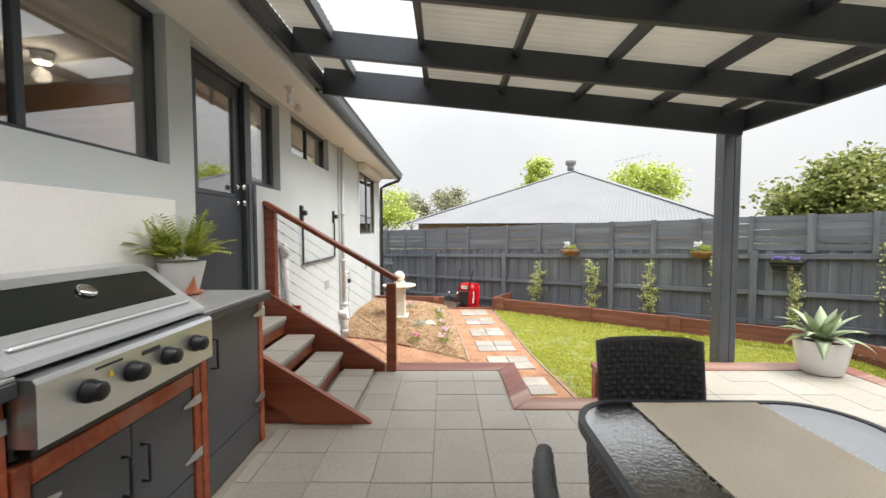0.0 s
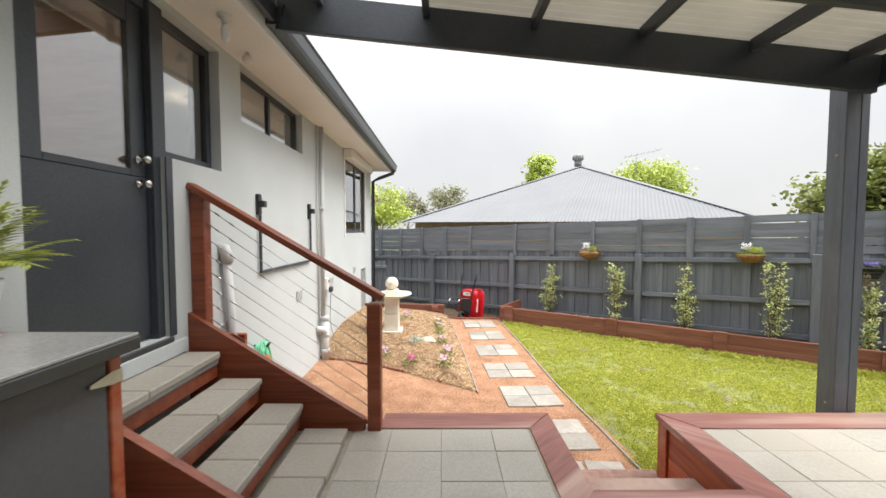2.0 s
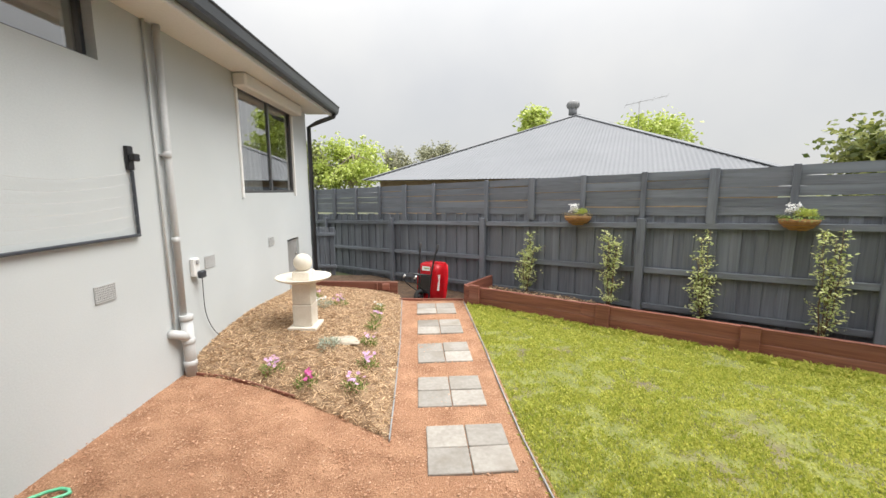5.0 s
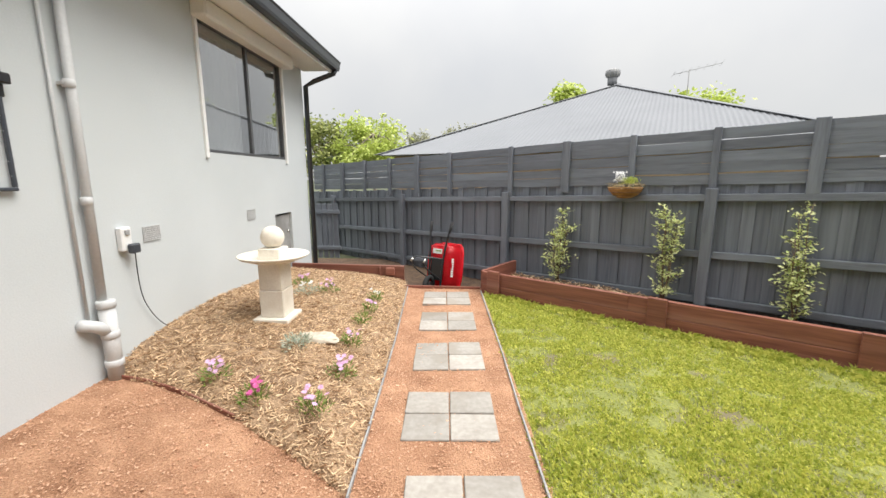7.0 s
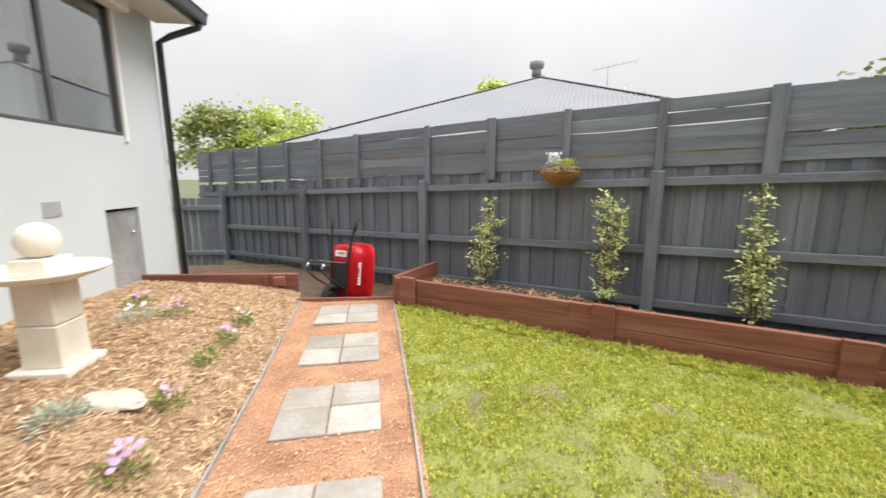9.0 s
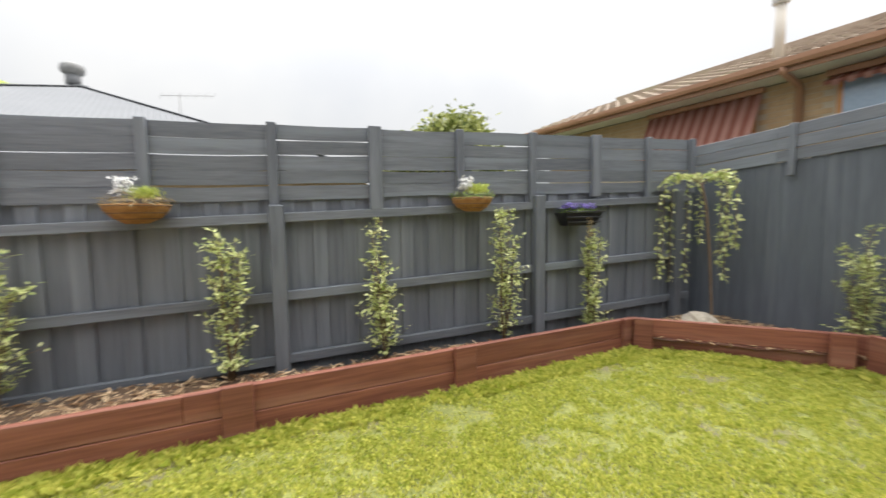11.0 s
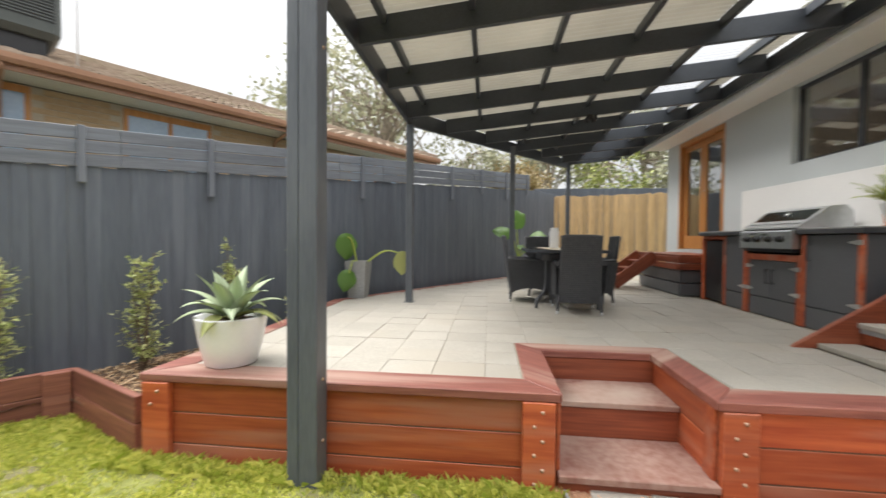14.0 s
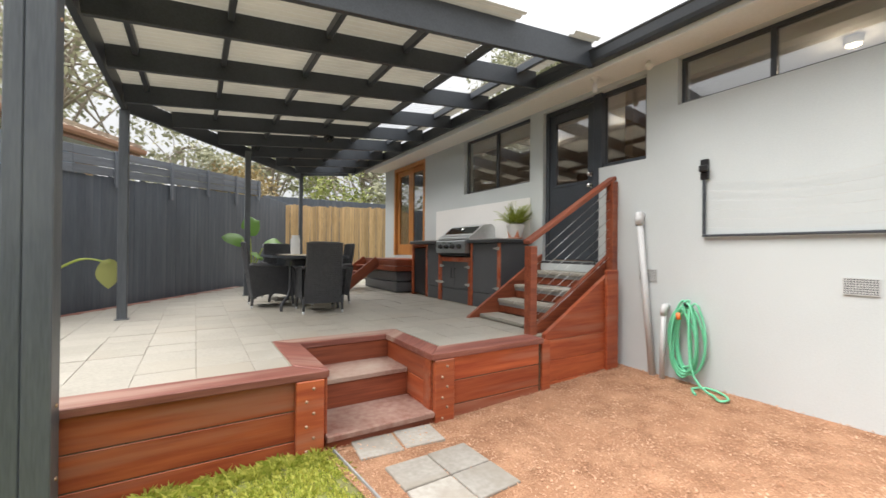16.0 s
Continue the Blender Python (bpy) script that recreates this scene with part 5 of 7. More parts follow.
    part("knob", lathe(bmesh.new(), [(0.037, 0.0), (0.037, 0.012), (0.033, 0.018), (0.030, 0.045), (0.024, 0.052), (0.002, 0.053)], seg=20), BLACK, panel, "black control knob", m=pose(0.641, y, 0.877, 0, 90, 0))
part("badge", newbox(-0.045, 0.045, -0.008, 0.008, 0, 0.003), INK, panel, "dark badge plate", m=pose(0.6405, -2.60, 0.925, 90, 0, 90))
part("print_bar", newbox(-0.055, 0.055, -0.004, 0.004, 0, 0.0015), INK, panel, m=pose(0.6405, -2.79, 0.935, 90, 0, 90))
wb = bmesh.new()
v3 = [wb.verts.new(p) for p in ((-0.014, -0.012, 0.0015), (0.014, -0.012, 0.0015), (0, 0.013, 0.0015))]
wb.faces.new(v3)
part("warning_sticker", wb, YELLOW, panel, "yellow warning triangle sticker", m=pose(0.6405, -2.785, 0.903, 90, 0, 90))
part("drip_tray_front", newbox(0.555, 0.60, YA + 0.02, YB - 0.02, 0.735, 0.772, 0.004), BLACKMETAL, bbq)
hp = [(0.560, 0.985), (0.592, 0.988), (0.588, 1.006), (0.490, 1.076), (0.345, 1.190), (0.295, 1.216), (0.16, 1.224), (0.10, 1.17), (0.09, 1.05), (0.09, 0.985)]
hood_ends = []
for ya, yb in ((YA - 0.03, YA + 0.0195), (YB - 0.0195, YB + 0.03)):
    bm = bmesh.new()
    hood_ends.append(bm)
    a = [bm.verts.new((x, ya, z)) for x, z in hp]
    b = [bm.verts.new((x, yb, z)) for x, z in hp]
    bm.faces.new(a), bm.faces.new(b[::-1])
    for i in range(len(hp)):
        j = (i + 1) % len(hp)
        bm.faces.new((a[i], b[i], b[j], a[j]))
bm = bmesh.new()
for i in range(len(hp) - 1):
    if i in (3,):
        continue
    (x0_, z0_), (x1_, z1_) = hp[i], hp[i + 1]
    v4 = [bm.verts.new(p) for p in ((x0_, YA + 0.02, z0_), (x1_, YA + 0.02, z1_), (x1_, YB - 0.02, z1_), (x0_, YB - 0.02, z0_))]
    bm.faces.new(v4)
bmesh.ops.remove_doubles(bm, verts=bm.verts, dist=0.0005)
hood = part("hood", bm, STEEL, bbq)
for bm in hood_ends:
    part("hood_end", bm, STEEL, hood, "pressed steel hood end")
part("hood_handle", newbox(0.520, 0.552, YA + 0.02, YB - 0.02, 1.036, 1.052, 0.006), STEEL, hood, "full-width steel hood lip")
bm = bmesh.new()
bm.faces.new([bm.verts.new(p) for p in ((0.489, YA + 0.02, 1.075), (0.346, YA + 0.02, 1.188), (0.346, YB - 0.02, 1.188), (0.489, YB - 0.02, 1.075))])
bm.faces.new([bm.verts.new(p) for p in ((0.486, YA + 0.02, 1.071), (0.486, YB - 0.02, 1.071), (0.343, YB - 0.02, 1.184), (0.343, YA + 0.02, 1.184))])
part("hood_window", bm, BLACKGLASS, hood, "dark tinted hood glass")
part("thermometer", lathe(bmesh.new(), [(0.034, 0.0), (0.034, 0.012), (0.026, 0.016), (0.002, 0.014)], seg=20), CHROME, hood, "round chrome thermometer", m=pose(0.400, -2.60, 1.147, 0, 38, 0))
grillplate = part("grill_plate", newbox(0.10, 0.54, YA + 0.04, YB - 0.04, 0.956, 0.972), BLACKMETAL, bbq)

pot = thing("palm_pot", (0.15, -1.64, 0.985), "small palm in a white pot with orange triangle and saucer", "potted plant")
PC = Vector((0.145, -1.655, 0.985))
part("saucer", lathe(bmesh.new(), [(0.09, 0.0), (0.115, 0.018), (0.108, 0.018), (0.085, 0.006)], PC, 28), TERRACOTTA, pot)
pb = part("pot", lathe(bmesh.new(), [(0.075, 0.008), (0.088, 0.02), (0.128, 0.19), (0.130, 0.205), (0.120, 0.205), (0.112, 0.17), (0.01, 0.165)], PC, 32), POTWHITE, pot)
for ang in (-25, 65, 155, 245):
    bm = bmesh.new()
    tri = []
    for da, z in ((-0.42, 0.024), (0.42, 0.024), (0.0, 0.125)):
        r = 0.0885 + 0.04 * (z - 0.02) / 0.17 + 0.0018
        tri.append(bm.verts.new(PC + Vector((r * math.cos(radians(ang) + da), r * math.sin(radians(ang) + da), z))))
    mid = bm.verts.new(PC + Vector((0.100 * math.cos(radians(ang)), 0.100 * math.sin(radians(ang)), 0.024)))
    bm.faces.new((tri[0], mid, tri[2]))
    bm.faces.new((mid, tri[1], tri[2]))
    part("painted_triangle", bm, TERRACOTTA, pb, "orange painted triangle")
part("soil", lathe(bmesh.new(), [(0.112, 0.172), (0.01, 0.178)], PC, 24), SOIL, pot)
bm = bmesh.new()
Rf = rngf(31)
for f in range(72):
    a, tilt = Rf.uniform(0, 6.28), Rf.uniform(0.1, 1.25)
    L = Rf.uniform(0.20, 0.36)
    p, d = PC + Vector((0.03 * math.cos(a), 0.03 * math.sin(a), 0.17)), Vector((math.cos(a) * math.sin(tilt * 0.6), math.sin(a) * math.sin(tilt * 0.6), math.cos(tilt * 0.6)))
    n_ = 16
    for k in range(n_):
        q = p + d * L / n_
        d = (d + Vector((0, 0, -0.055 * tilt)) + Vector((math.cos(a), math.sin(a), 0)) * 0.02).normalized()
        if k > 3:
            side = d.cross(Vector((0, 0, 1))).normalized()
            for sg in (-1, 1):
                dd = (d * 0.75 + side * sg * 0.75 + Vector((0, 0, -0.1))).normalized()
                leaf_quads(bm, q, dd, Vector((0, 0, 1)), 0.088 * (1 - 0.5 * k / n_), 0.014)
        if q.x < 0.03:
            q.x = 0.03
        p = q
part("palm_fronds", bm, L_PALM, pot, "fine feathery green fronds")

# timber landing and small steps by the double doors
landing = thing("timber_landing", (0.4, -5.2, 0), "red timber landing box with dark storage drawers below", "landing")
for r in range(4):
    part("deck_board", newbox(0.004 + 0.2 * r, 0.2 + 0.2 * r, -5.95, -4.22, 0.60, 0.64, 0.004), MERBAU, landing)
for r in range(2):
    plank("fascia_board", (0.815, -5.95, 0.56 - 0.10 * r), (0.815, -4.22, 0.56 - 0.10 * r), 0.03, 0.095, MERBAU, landing)
    plank("fascia_board", (0.0, -4.205, 0.56 - 0.10 * r), (0.815, -4.205, 0.56 - 0.10 * r), 0.03, 0.095, MERBAU, landing)
for r in range(2):
    part("storage_crate", newbox(0.03, 0.78, -5.9, -4.25, 0.01 + 0.205 * r, 0.20 + 0.205 * r, 0.012), CABINET, landing, "dark grey plastic crate")
small = thing("side_steps", (1.1, -5.2, 0), "small red timber steps up to the landing", "steps")
for y in (-5.75, -5.05):
    plank("stringer", (0.83, y, 0.60), (1.50, y, 0.09), 0.04, 0.20, MERBAU, small)
for k in range(4):
    x, z = 0.90 + 0.17 * k, 0.50 - 0.13 * k
    part("tread", newbox(x, x + 0.16, -5.728, -5.072, z - 0.03, z, 0.004), MERBAU, small)

# ---- table and chairs ----
TC, TZ = Vector((2.70, -3.40)), 0.725
table = thing("outdoor_table", (TC.x, TC.y, 0), "rounded square table with a rippled glass top in a dark rim", "table")


def rounded(w, h, r, seg=8):
    pts = []
    for cx, cy, a0 in ((w - r, h - r, 0), (-w + r, h - r, 90), (-w + r, -h + r, 180), (w - r, -h + r, 270)):
        for k in range(seg + 1):
            a = radians(a0 + 90 * k / seg)
            pts.append((cx + r * math.cos(a), cy + r * math.sin(a)))
    return pts


MT = pose(TC.x, TC.y, 0, 0, 0, -1)
part("glass_top", prism(bmesh.new(), rounded(0.475, 0.79, 0.18), TZ - 0.006, TZ), TABLEGLASS, table, "rippled tempered glass", m=MT)
bm = bmesh.new()
o, i_ = rounded(0.495, 0.81, 0.20), rounded(0.472, 0.787, 0.18)
for zz in (0,):
    vo = [[bm.verts.new((x, y, z)) for x, y in o] for z in (TZ - 0.03, TZ + 0.003)]
    vi = [[bm.verts.new((x, y, z)) for x, y in i_] for z in (TZ - 0.03, TZ + 0.003)]
    n_ = len(o)
    for k in range(n_):
        j = (k + 1) % n_
        bm.faces.new((vo[0][k], vo[0][j], vo[1][j], vo[1][k]))
        bm.faces.new((vi[0][j], vi[0][k], vi[1][k], vi[1][j]))
        bm.faces.new((vo[1][k], vo[1][j], vi[1][j], vi[1][k]))
        bm.faces.new((vo[0][j], vo[0][k], vi[0][k], vi[0][j]))
part("rim", bm, CHARCOAL, table, m=MT)
bm = bmesh.new()
ii = rounded(0.30, 0.45, 0.10)
part("apron", prism(bm, ii, TZ - 0.14, TZ - 0.05), WICKER, table, "woven dark resin apron", m=MT)
for sx in (-1, 1):
    for sy in (-1, 1):
        part("leg", tube(bmesh.new(), smooth_path([(sx * 0.37, sy * 0.56, 0.0), (sx * 0.355, sy * 0.54, 0.10), (sx * 0.25, sy * 0.44, 0.24), (sx * 0.24, sy * 0.42, TZ - 0.10)], 4), 0.020, 10), WICKER, table, m=MT)
bm = bmesh.new()
nx_, ny_ = 10, 40
gr = [[bm.verts.new((-0.235 + 0.47 * a / nx_ + 0.006 * noise.noise((b * 0.9, 3, 1)), -0.79 + 1.57 * b / ny_, TZ + 0.006 + 0.003 * noise.noise((a * 0.8, b * 0.8, 2)))) for b in range(ny_ + 1)] for a in range(nx_ + 1)]
for a in range(nx_):
    for b in range(ny_):
        bm.faces.new((gr[a][b], gr[a + 1][b], gr[a + 1][b + 1], gr[a][b + 1])).smooth = True
Rfr = rngf(63)
for k in range(150):
    for sx in (-1, 1):
        y = -0.77 + 1.53 * k / 150
        leaf_quads(bm, Vector((sx * 0.233, y, TZ + 0.008)), Vector((sx, Rfr.uniform(-0.7, 0.7), Rfr.uniform(-0.1, 0.2))).normalized(), Vector((0, 0, 1)), Rfr.uniform(0.008, 0.025), 0.003)
runner = part("table_runner", bm, RUNNER, None, m=MT @ pose(0.0, 0, 0, 0, 0, 1.5))
tagged(runner, "natural jute table runner with frayed edges lying on the table", "table runner")
vase = thing("vase", (2.74, -3.70, TZ), "pale ceramic cylinder vase standing on the table", "vase")
part("body", lathe(bmesh.new(), [(0.06, 0.0), (0.068, 0.01), (0.068, 0.23), (0.055, 0.255), (0.052, 0.29), (0.046, 0.29), (0.046, 0.24), (0.002, 0.23)], (2.74, -3.70, TZ + 0.009), 24), POTWHITE, vase)


def weave(bm, place, nu, nv, bulge=0.005):
    """A closed woven panel: chequered bumps on a bent sheet; place maps (u, v, out) to a point."""
    grid = [[bm.verts.new(place(i / nu, j / nv, 0.0)) for j in range(nv + 1)] for i in range(nu + 1)]
    for i in range(nu):
        for j in range(nv):
            odd = (i + j) % 2
            c = [grid[i][j], grid[i + 1][j], grid[i + 1][j + 1], grid[i][j + 1]]
            du, dv = (0.10, 0.34) if odd else (0.34, 0.10)
            top = [bm.verts.new(place((i + 0.5 + su * (0.5 - du)) / nu, (j + 0.5 + sv * (0.5 - dv)) / nv, bulge)) for su, sv in ((-1, -1), (1, -1), (1, 1), (-1, 1))]
            bm.faces.new(top)
            for k in range(4):
                bm.faces.new((c[k], c[(k + 1) % 4], top[(k + 1) % 4], top[k]))


def make_chair():
    th = thing("wicker_chair", (0, 0, 0), "black woven resin dining armchair with metal-tipped legs", "chair", "chairs round the table")

    # sits facing +y, the back leans out towards -y and is waisted above the seat
    def back(u, v, out, side):
        half = 0.196 + 0.050 * (1 - v) ** 2 + 0.016 * v * v
        x = (2 * u - 1) * half
        y = -0.245 - 0.10 * v - 0.035 * (1 - (2 * u - 1) ** 2) + 0.02 * (1 - v) ** 3
        return (x, y - side * (0.016 + out), 0.13 + 0.76 * v + 0.003 * math.sin(math.pi * u) * v)
    bm = bmesh.new()
    weave(bm, lambda u, v, o: back(u, v, o, 1), 20, 32)
    weave(bm, lambda u, v, o: back(u, v, o, -1), 20, 32)
    part("backrest", bm, WICKER, th)
    rim = [back(0.0, k / 6, 0, 0.0) for k in range(7)] + [back(k / 8, 1.0, 0, 0.0) for k in range(1, 8)] + [back(1.0, 1 - k / 6, 0, 0.0) for k in range(7)]
    part("back_frame", tube(bmesh.new(), rim, 0.018, 8), WICKER, th)
    bm = newbox(-0.235, 0.235, -0.25, 0.26, 0.385, 0.415, 0.012)
    weave(bm, lambda u, v, o: ((u - 0.5) * 0.46, -0.25 + 0.505 * v, 0.417 + o), 20, 22)
    part("seat", bm, WICKER, th)
    bm = newbox(-0.225, 0.225, 0.235, 0.258, 0.20, 0.384)
    weave(bm, lambda u, v, o: ((u - 0.5) * 0.46, 0.260 + o, 0.20 + 0.185 * v), 20, 8)
    part("front_apron", bm, WICKER, th)
    for sx in (-1, 1):
        def side(u, v, out, face):
            low = 0.13 + 0.06 * math.sin(math.pi * u)
            high = 0.565 - 0.02 * u * u
            return (sx * (0.245 + 0.02 * v * (1 - u) + face * (0.013 + out)), -0.26 + 0.53 * u - 0.06 * v * (1 - u), low + (high - low) * v)
        bm = bmesh.new()
        weave(bm, lambda u, v, o: side(u, v, o, 1), 22, 20)
        weave(bm, lambda u, v, o: side(u, v, o, -1), 22, 20)
        part("side_panel", bm, WICKER, th)
        part("armrest", tube(bmesh.new(), smooth_path([(sx * 0.250, -0.30, 0.585), (sx * 0.256, -0.12, 0.580), (sx * 0.254, 0.12, 0.572), (sx * 0.25, 0.245, 0.545), (sx * 0.245, 0.275, 0.45), (sx * 0.245, 0.272, 0.16)], 3), 0.022, 8), WICKER, th)
        for y in (-0.25, 0.25):
            lg = part("leg", tube(bmesh.new(), [(sx * 0.235, y, 0.22), (sx * 0.242, y * 1.07, 0.035)], [0.022, 0.016], 8), WICKER, th)
            part("foot", tube(bmesh.new(), [(sx * 0.242, y * 1.07, 0.036), (sx * 0.243, y * 1.08, 0.0)], 0.014, 8), STEEL, lg, "bright metal foot")
    return th


chair = make_chair()
chair.matrix_basis = pose(2.63, -2.72, 0, 0, 0, 177)
for x, y, a in ((2.32, -3.45, -91), (3.10, -3.55, 88), (2.82, -4.33, 4)):
    copy_thing(chair, pose(x, y, 0, 0, 0, a))

# lamps that burn inside the house
for x, y, nm in ((-1.3, -2.4, "ceiling_downlight"), (-1.0, 1.55, "pendant_lamp"), (-1.4, -0.9, "ceiling_downlight")):
    th = thing(nm, (x, y, 2.70), "warm lit ceiling lamp inside the house", "lamp")
    part("shade", lathe(bmesh.new(), [(0.06, 0.0), (0.07, 0.01), (0.07, 0.075), (0.01, 0.08)], (x, y, 2.70), 18), WHITE, th)
    part("bulb", lathe(bmesh.new(), [(0.005, -0.012), (0.05, -0.008), (0.05, -0.002), (0.005, -0.001)], (x, y, 2.70), 16), LAMPGLOW, th)
    lamp_ = new("lamp_light", bpy.data.lights.new("lamp_light", "POINT"))
    lamp_.data.energy, lamp_.data.color, lamp_.data.shadow_soft_size = 2.2, (1.0, 0.82, 0.62), 0.06
    lamp_.matrix_basis = Matrix.Translation((x, y, 2.60))
    lamp_.parent = th
    lamp_.matrix_basis = Matrix.Translation((0, 0, -0.10))


# ================= garden things =================
def stone_block(name, x0, x1, y0, y1, z0, z1, parent, mat=SANDSTONE, bev=0.008, label=""):
    return part(name, newbox(x0, x1, y0, y1, z0, z1, bev), mat, parent, label)


bath = thing("bird_bath", (0.88, 3.52, -0.27), "cream cast stone bird bath with a ball on its bowl", "bird bath")
BX, BY = 0.885, 3.53
stone_block("base", BX - 0.165, BX + 0.165, BY - 0.165, BY + 0.165, -0.34, -0.245, bath)
stone_block("lower_column", BX - 0.112, BX + 0.112, BY - 0.112, BY + 0.112, -0.245, 0.012, bath)
stone_block("upper_column", BX - 0.108, BX + 0.108, BY - 0.108, BY + 0.108, 0.014, 0.265, bath)
part("bowl", lathe(bmesh.new(), [(0.10, 0.262), (0.20, 0.275), (0.295, 0.31), (0.318, 0.33), (0.312, 0.338), (0.28, 0.325), (0.19, 0.298), (0.01, 0.292)], (BX, BY, 0), 40), SANDSTONE, bath)
stone_block("block", BX - 0.10, BX + 0.10, BY - 0.10, BY + 0.10, 0.292, 0.40, bath)
part("ball", ball(bmesh.new(), (BX, BY, 0.497), 0.104, 1.0, 4), SANDSTONE, bath)


def rock(at, sx, sy, sz, seed, label):
    bm = bmesh.new()
    bmesh.ops.create_icosphere(bm, subdivisions=3, radius=1.0)
    for v_ in bm.verts:
        d = 1 + 0.35 * noise.noise(v_.co * 1.3 + Vector((seed, 0, 0))) + 0.12 * noise.noise(v_.co * 4 + Vector((0, seed, 0)))
        v_.co = Vector((v_.co.x * sx * d, v_.co.y * sy * d, max(v_.co.z, -0.4) * sz * d))
    ob = part("rock", bm, ROCK, None, m=Matrix.Translation(at))
    return tagged(ob, label, "rock")


rock((1.43, 3.14, -0.315), 0.17, 0.09, 0.045, 3, "flat pale garden rock lying on the mulch")
rock((8.15, 1.50, -0.345), 0.24, 0.16, 0.10, 8, "grey rock at the foot of the weeping tree")
rock((6.35, -0.75, -0.34), 0.11, 0.08, 0.05, 12, "small grey rock in the corner bed")


def flower_plant(x, y, size, leaf, petal, n_fl, seed, label, height=0.12):
    z = mulch_z(x, y) - 0.01
    Rr = rngf(seed)
    th = thing("flowering_plant", (x, y, z), label, "flowers", "bedding plants in the mulch")
    bm = bmesh.new()
    for _ in range(190 if leaf is L_SILVER else 120):
        a, el = Rr.uniform(0, 6.28), Rr.uniform(0.1, 1.4)
        r = size * Rr.uniform(0.1, 1.0)
        p = Vector((x + r * math.cos(a), y + r * math.sin(a), z + Rr.uniform(0.01, height) * (1.1 - 0.5 * r / size)))
        d = Vector((math.cos(a) * math.cos(el), math.sin(a) * math.cos(el), math.sin(el)))
        leaf_quads(bm, p, d, Vector((Rr.uniform(-1, 1), Rr.uniform(-1, 1), 1)).normalized(), Rr.uniform(0.03, 0.055), 0.011)
    part("foliage", bm, leaf, th)
    if not petal:
        return th
    for k in range(n_fl):
        a, r = Rr.uniform(0, 6.28), size * Rr.uniform(0.1, 0.95)
        c = Vector((x + r * math.cos(a), y + r * math.sin(a), z + height * Rr.uniform(0.85, 1.35)))
        up = Vector((Rr.uniform(-0.5, 0.5), Rr.uniform(-0.9, 0.1), 1)).normalized()
        s1 = up.orthogonal().normalized()
        s2 = up.cross(s1)
        bm = bmesh.new()
        for i in range(8):
            b = 2 * math.pi * i / 8
            leaf_quads(bm, c, (s1 * math.cos(b) + s2 * math.sin(b) + up * 0.15).normalized(), up, 0.021, 0.014)
        part("flower", bm, petal, th)
    return th


spots = [(0.88, 2.54, 0.10, L_FLOWER, PETAL_PINK, 12, "pale pink daisy clump in the mulch"), (1.27, 2.33, 0.09, L_FLOWER, PETAL_MAG, 12, "magenta daisy clump in the mulch"),
         (1.74, 2.20, 0.10, L_FLOWER, PETAL_PINK, 11, "pink daisy clump with green leaves"), (1.77, 2.65, 0.10, L_FLOWER, PETAL_PINK, 14, "lilac daisy clump in the mulch"),
         (1.69, 3.17, 0.09, L_FLOWER, PETAL_PINK, 7, "green clump with pale lilac flowers"), (1.31, 2.95, 0.11, L_SILVER, None, 0, "silver-leaved low shrub beside the rock"),
         (1.65, 3.69, 0.08, L_FLOWER, None, 0, "small bright green seedling clump"), (1.64, 4.06, 0.08, L_FLOWER, PETAL_PINK, 5, "small green clump with pink flowers"),
         (1.61, 4.49, 0.09, L_FLOWER, PETAL_WHITE, 5, "small clump with white flowers"), (0.85, 4.35, 0.16, L_SILVER, PETAL_WHITE, 6, "silver bush with white flowers"),
         (1.03, 4.54, 0.12, L_FLOWER, PETAL_PINK, 13, "pink flowering clump behind the bird bath"), (0.62, 4.75, 0.11, L_FLOWER, PETAL_PINK, 12, "pink flowering clump near the wall")]
for k, sp_ in enumerate(spots):
    flower_plant(*sp_[:6], 60 + k, sp_[6])


def shrub(x, y, z0, z1, spread, seed, lean=0.0):
    Rr = rngf(seed)
    th = thing("pittosporum_shrub", (x, y, z0), "young upright shrub with small cream-edged green leaves", "shrub", "shrubs along the fence")
    lv = bmesh.new()
    H = z1 - z0
    for s_ in range(4):
        st = bmesh.new()
        a = Rr.uniform(0, 6.28)
        top = Vector((x + lean * H + spread * 0.5 * math.cos(a), y + spread * 0.5 * math.sin(a), z0 + H * (1.0 if s_ == 0 else Rr.uniform(0.66, 0.95))))
        base = Vector((x + 0.015 * math.cos(a), y + 0.015 * math.sin(a), z0))
        line = [base.lerp(top, k / 6) + Vector((Rr.uniform(-0.02, 0.02), Rr.uniform(-0.02, 0.02), 0)) for k in range(7)]
        tube(st, line, [0.009 - 0.001 * k for k in range(7)], 5)
        for k in range(30):
            u = Rr.uniform(0.06, 1.0)
            p = line[min(int(u * 6), 5)].lerp(line[min(int(u * 6) + 1, 6)], u * 6 - int(u * 6))
            b = Rr.uniform(0, 6.28)
            L = spread * (0.85 + 0.8 * noise.noise((u * 4, seed, s_))) * (1.1 - 0.6 * u) * Rr.uniform(0.45, 1.25)
            L = max(L, 0.035)
            d = Vector((math.cos(b), math.sin(b), Rr.uniform(0.25, 0.9))).normalized()
            e = p + d * L
            tube(st, [p, e], [0.003, 0.0015], 4, False)
            for q in range(8):
                c = p.lerp(e, 0.2 + 0.8 * q / 7) + Vector((Rr.uniform(-0.022, 0.022), Rr.uniform(-0.022, 0.022), Rr.uniform(-0.02, 0.02)))
                dd = Vector((Rr.uniform(-1, 1), Rr.uniform(-1, 1), Rr.uniform(-0.3, 0.8))).normalized()
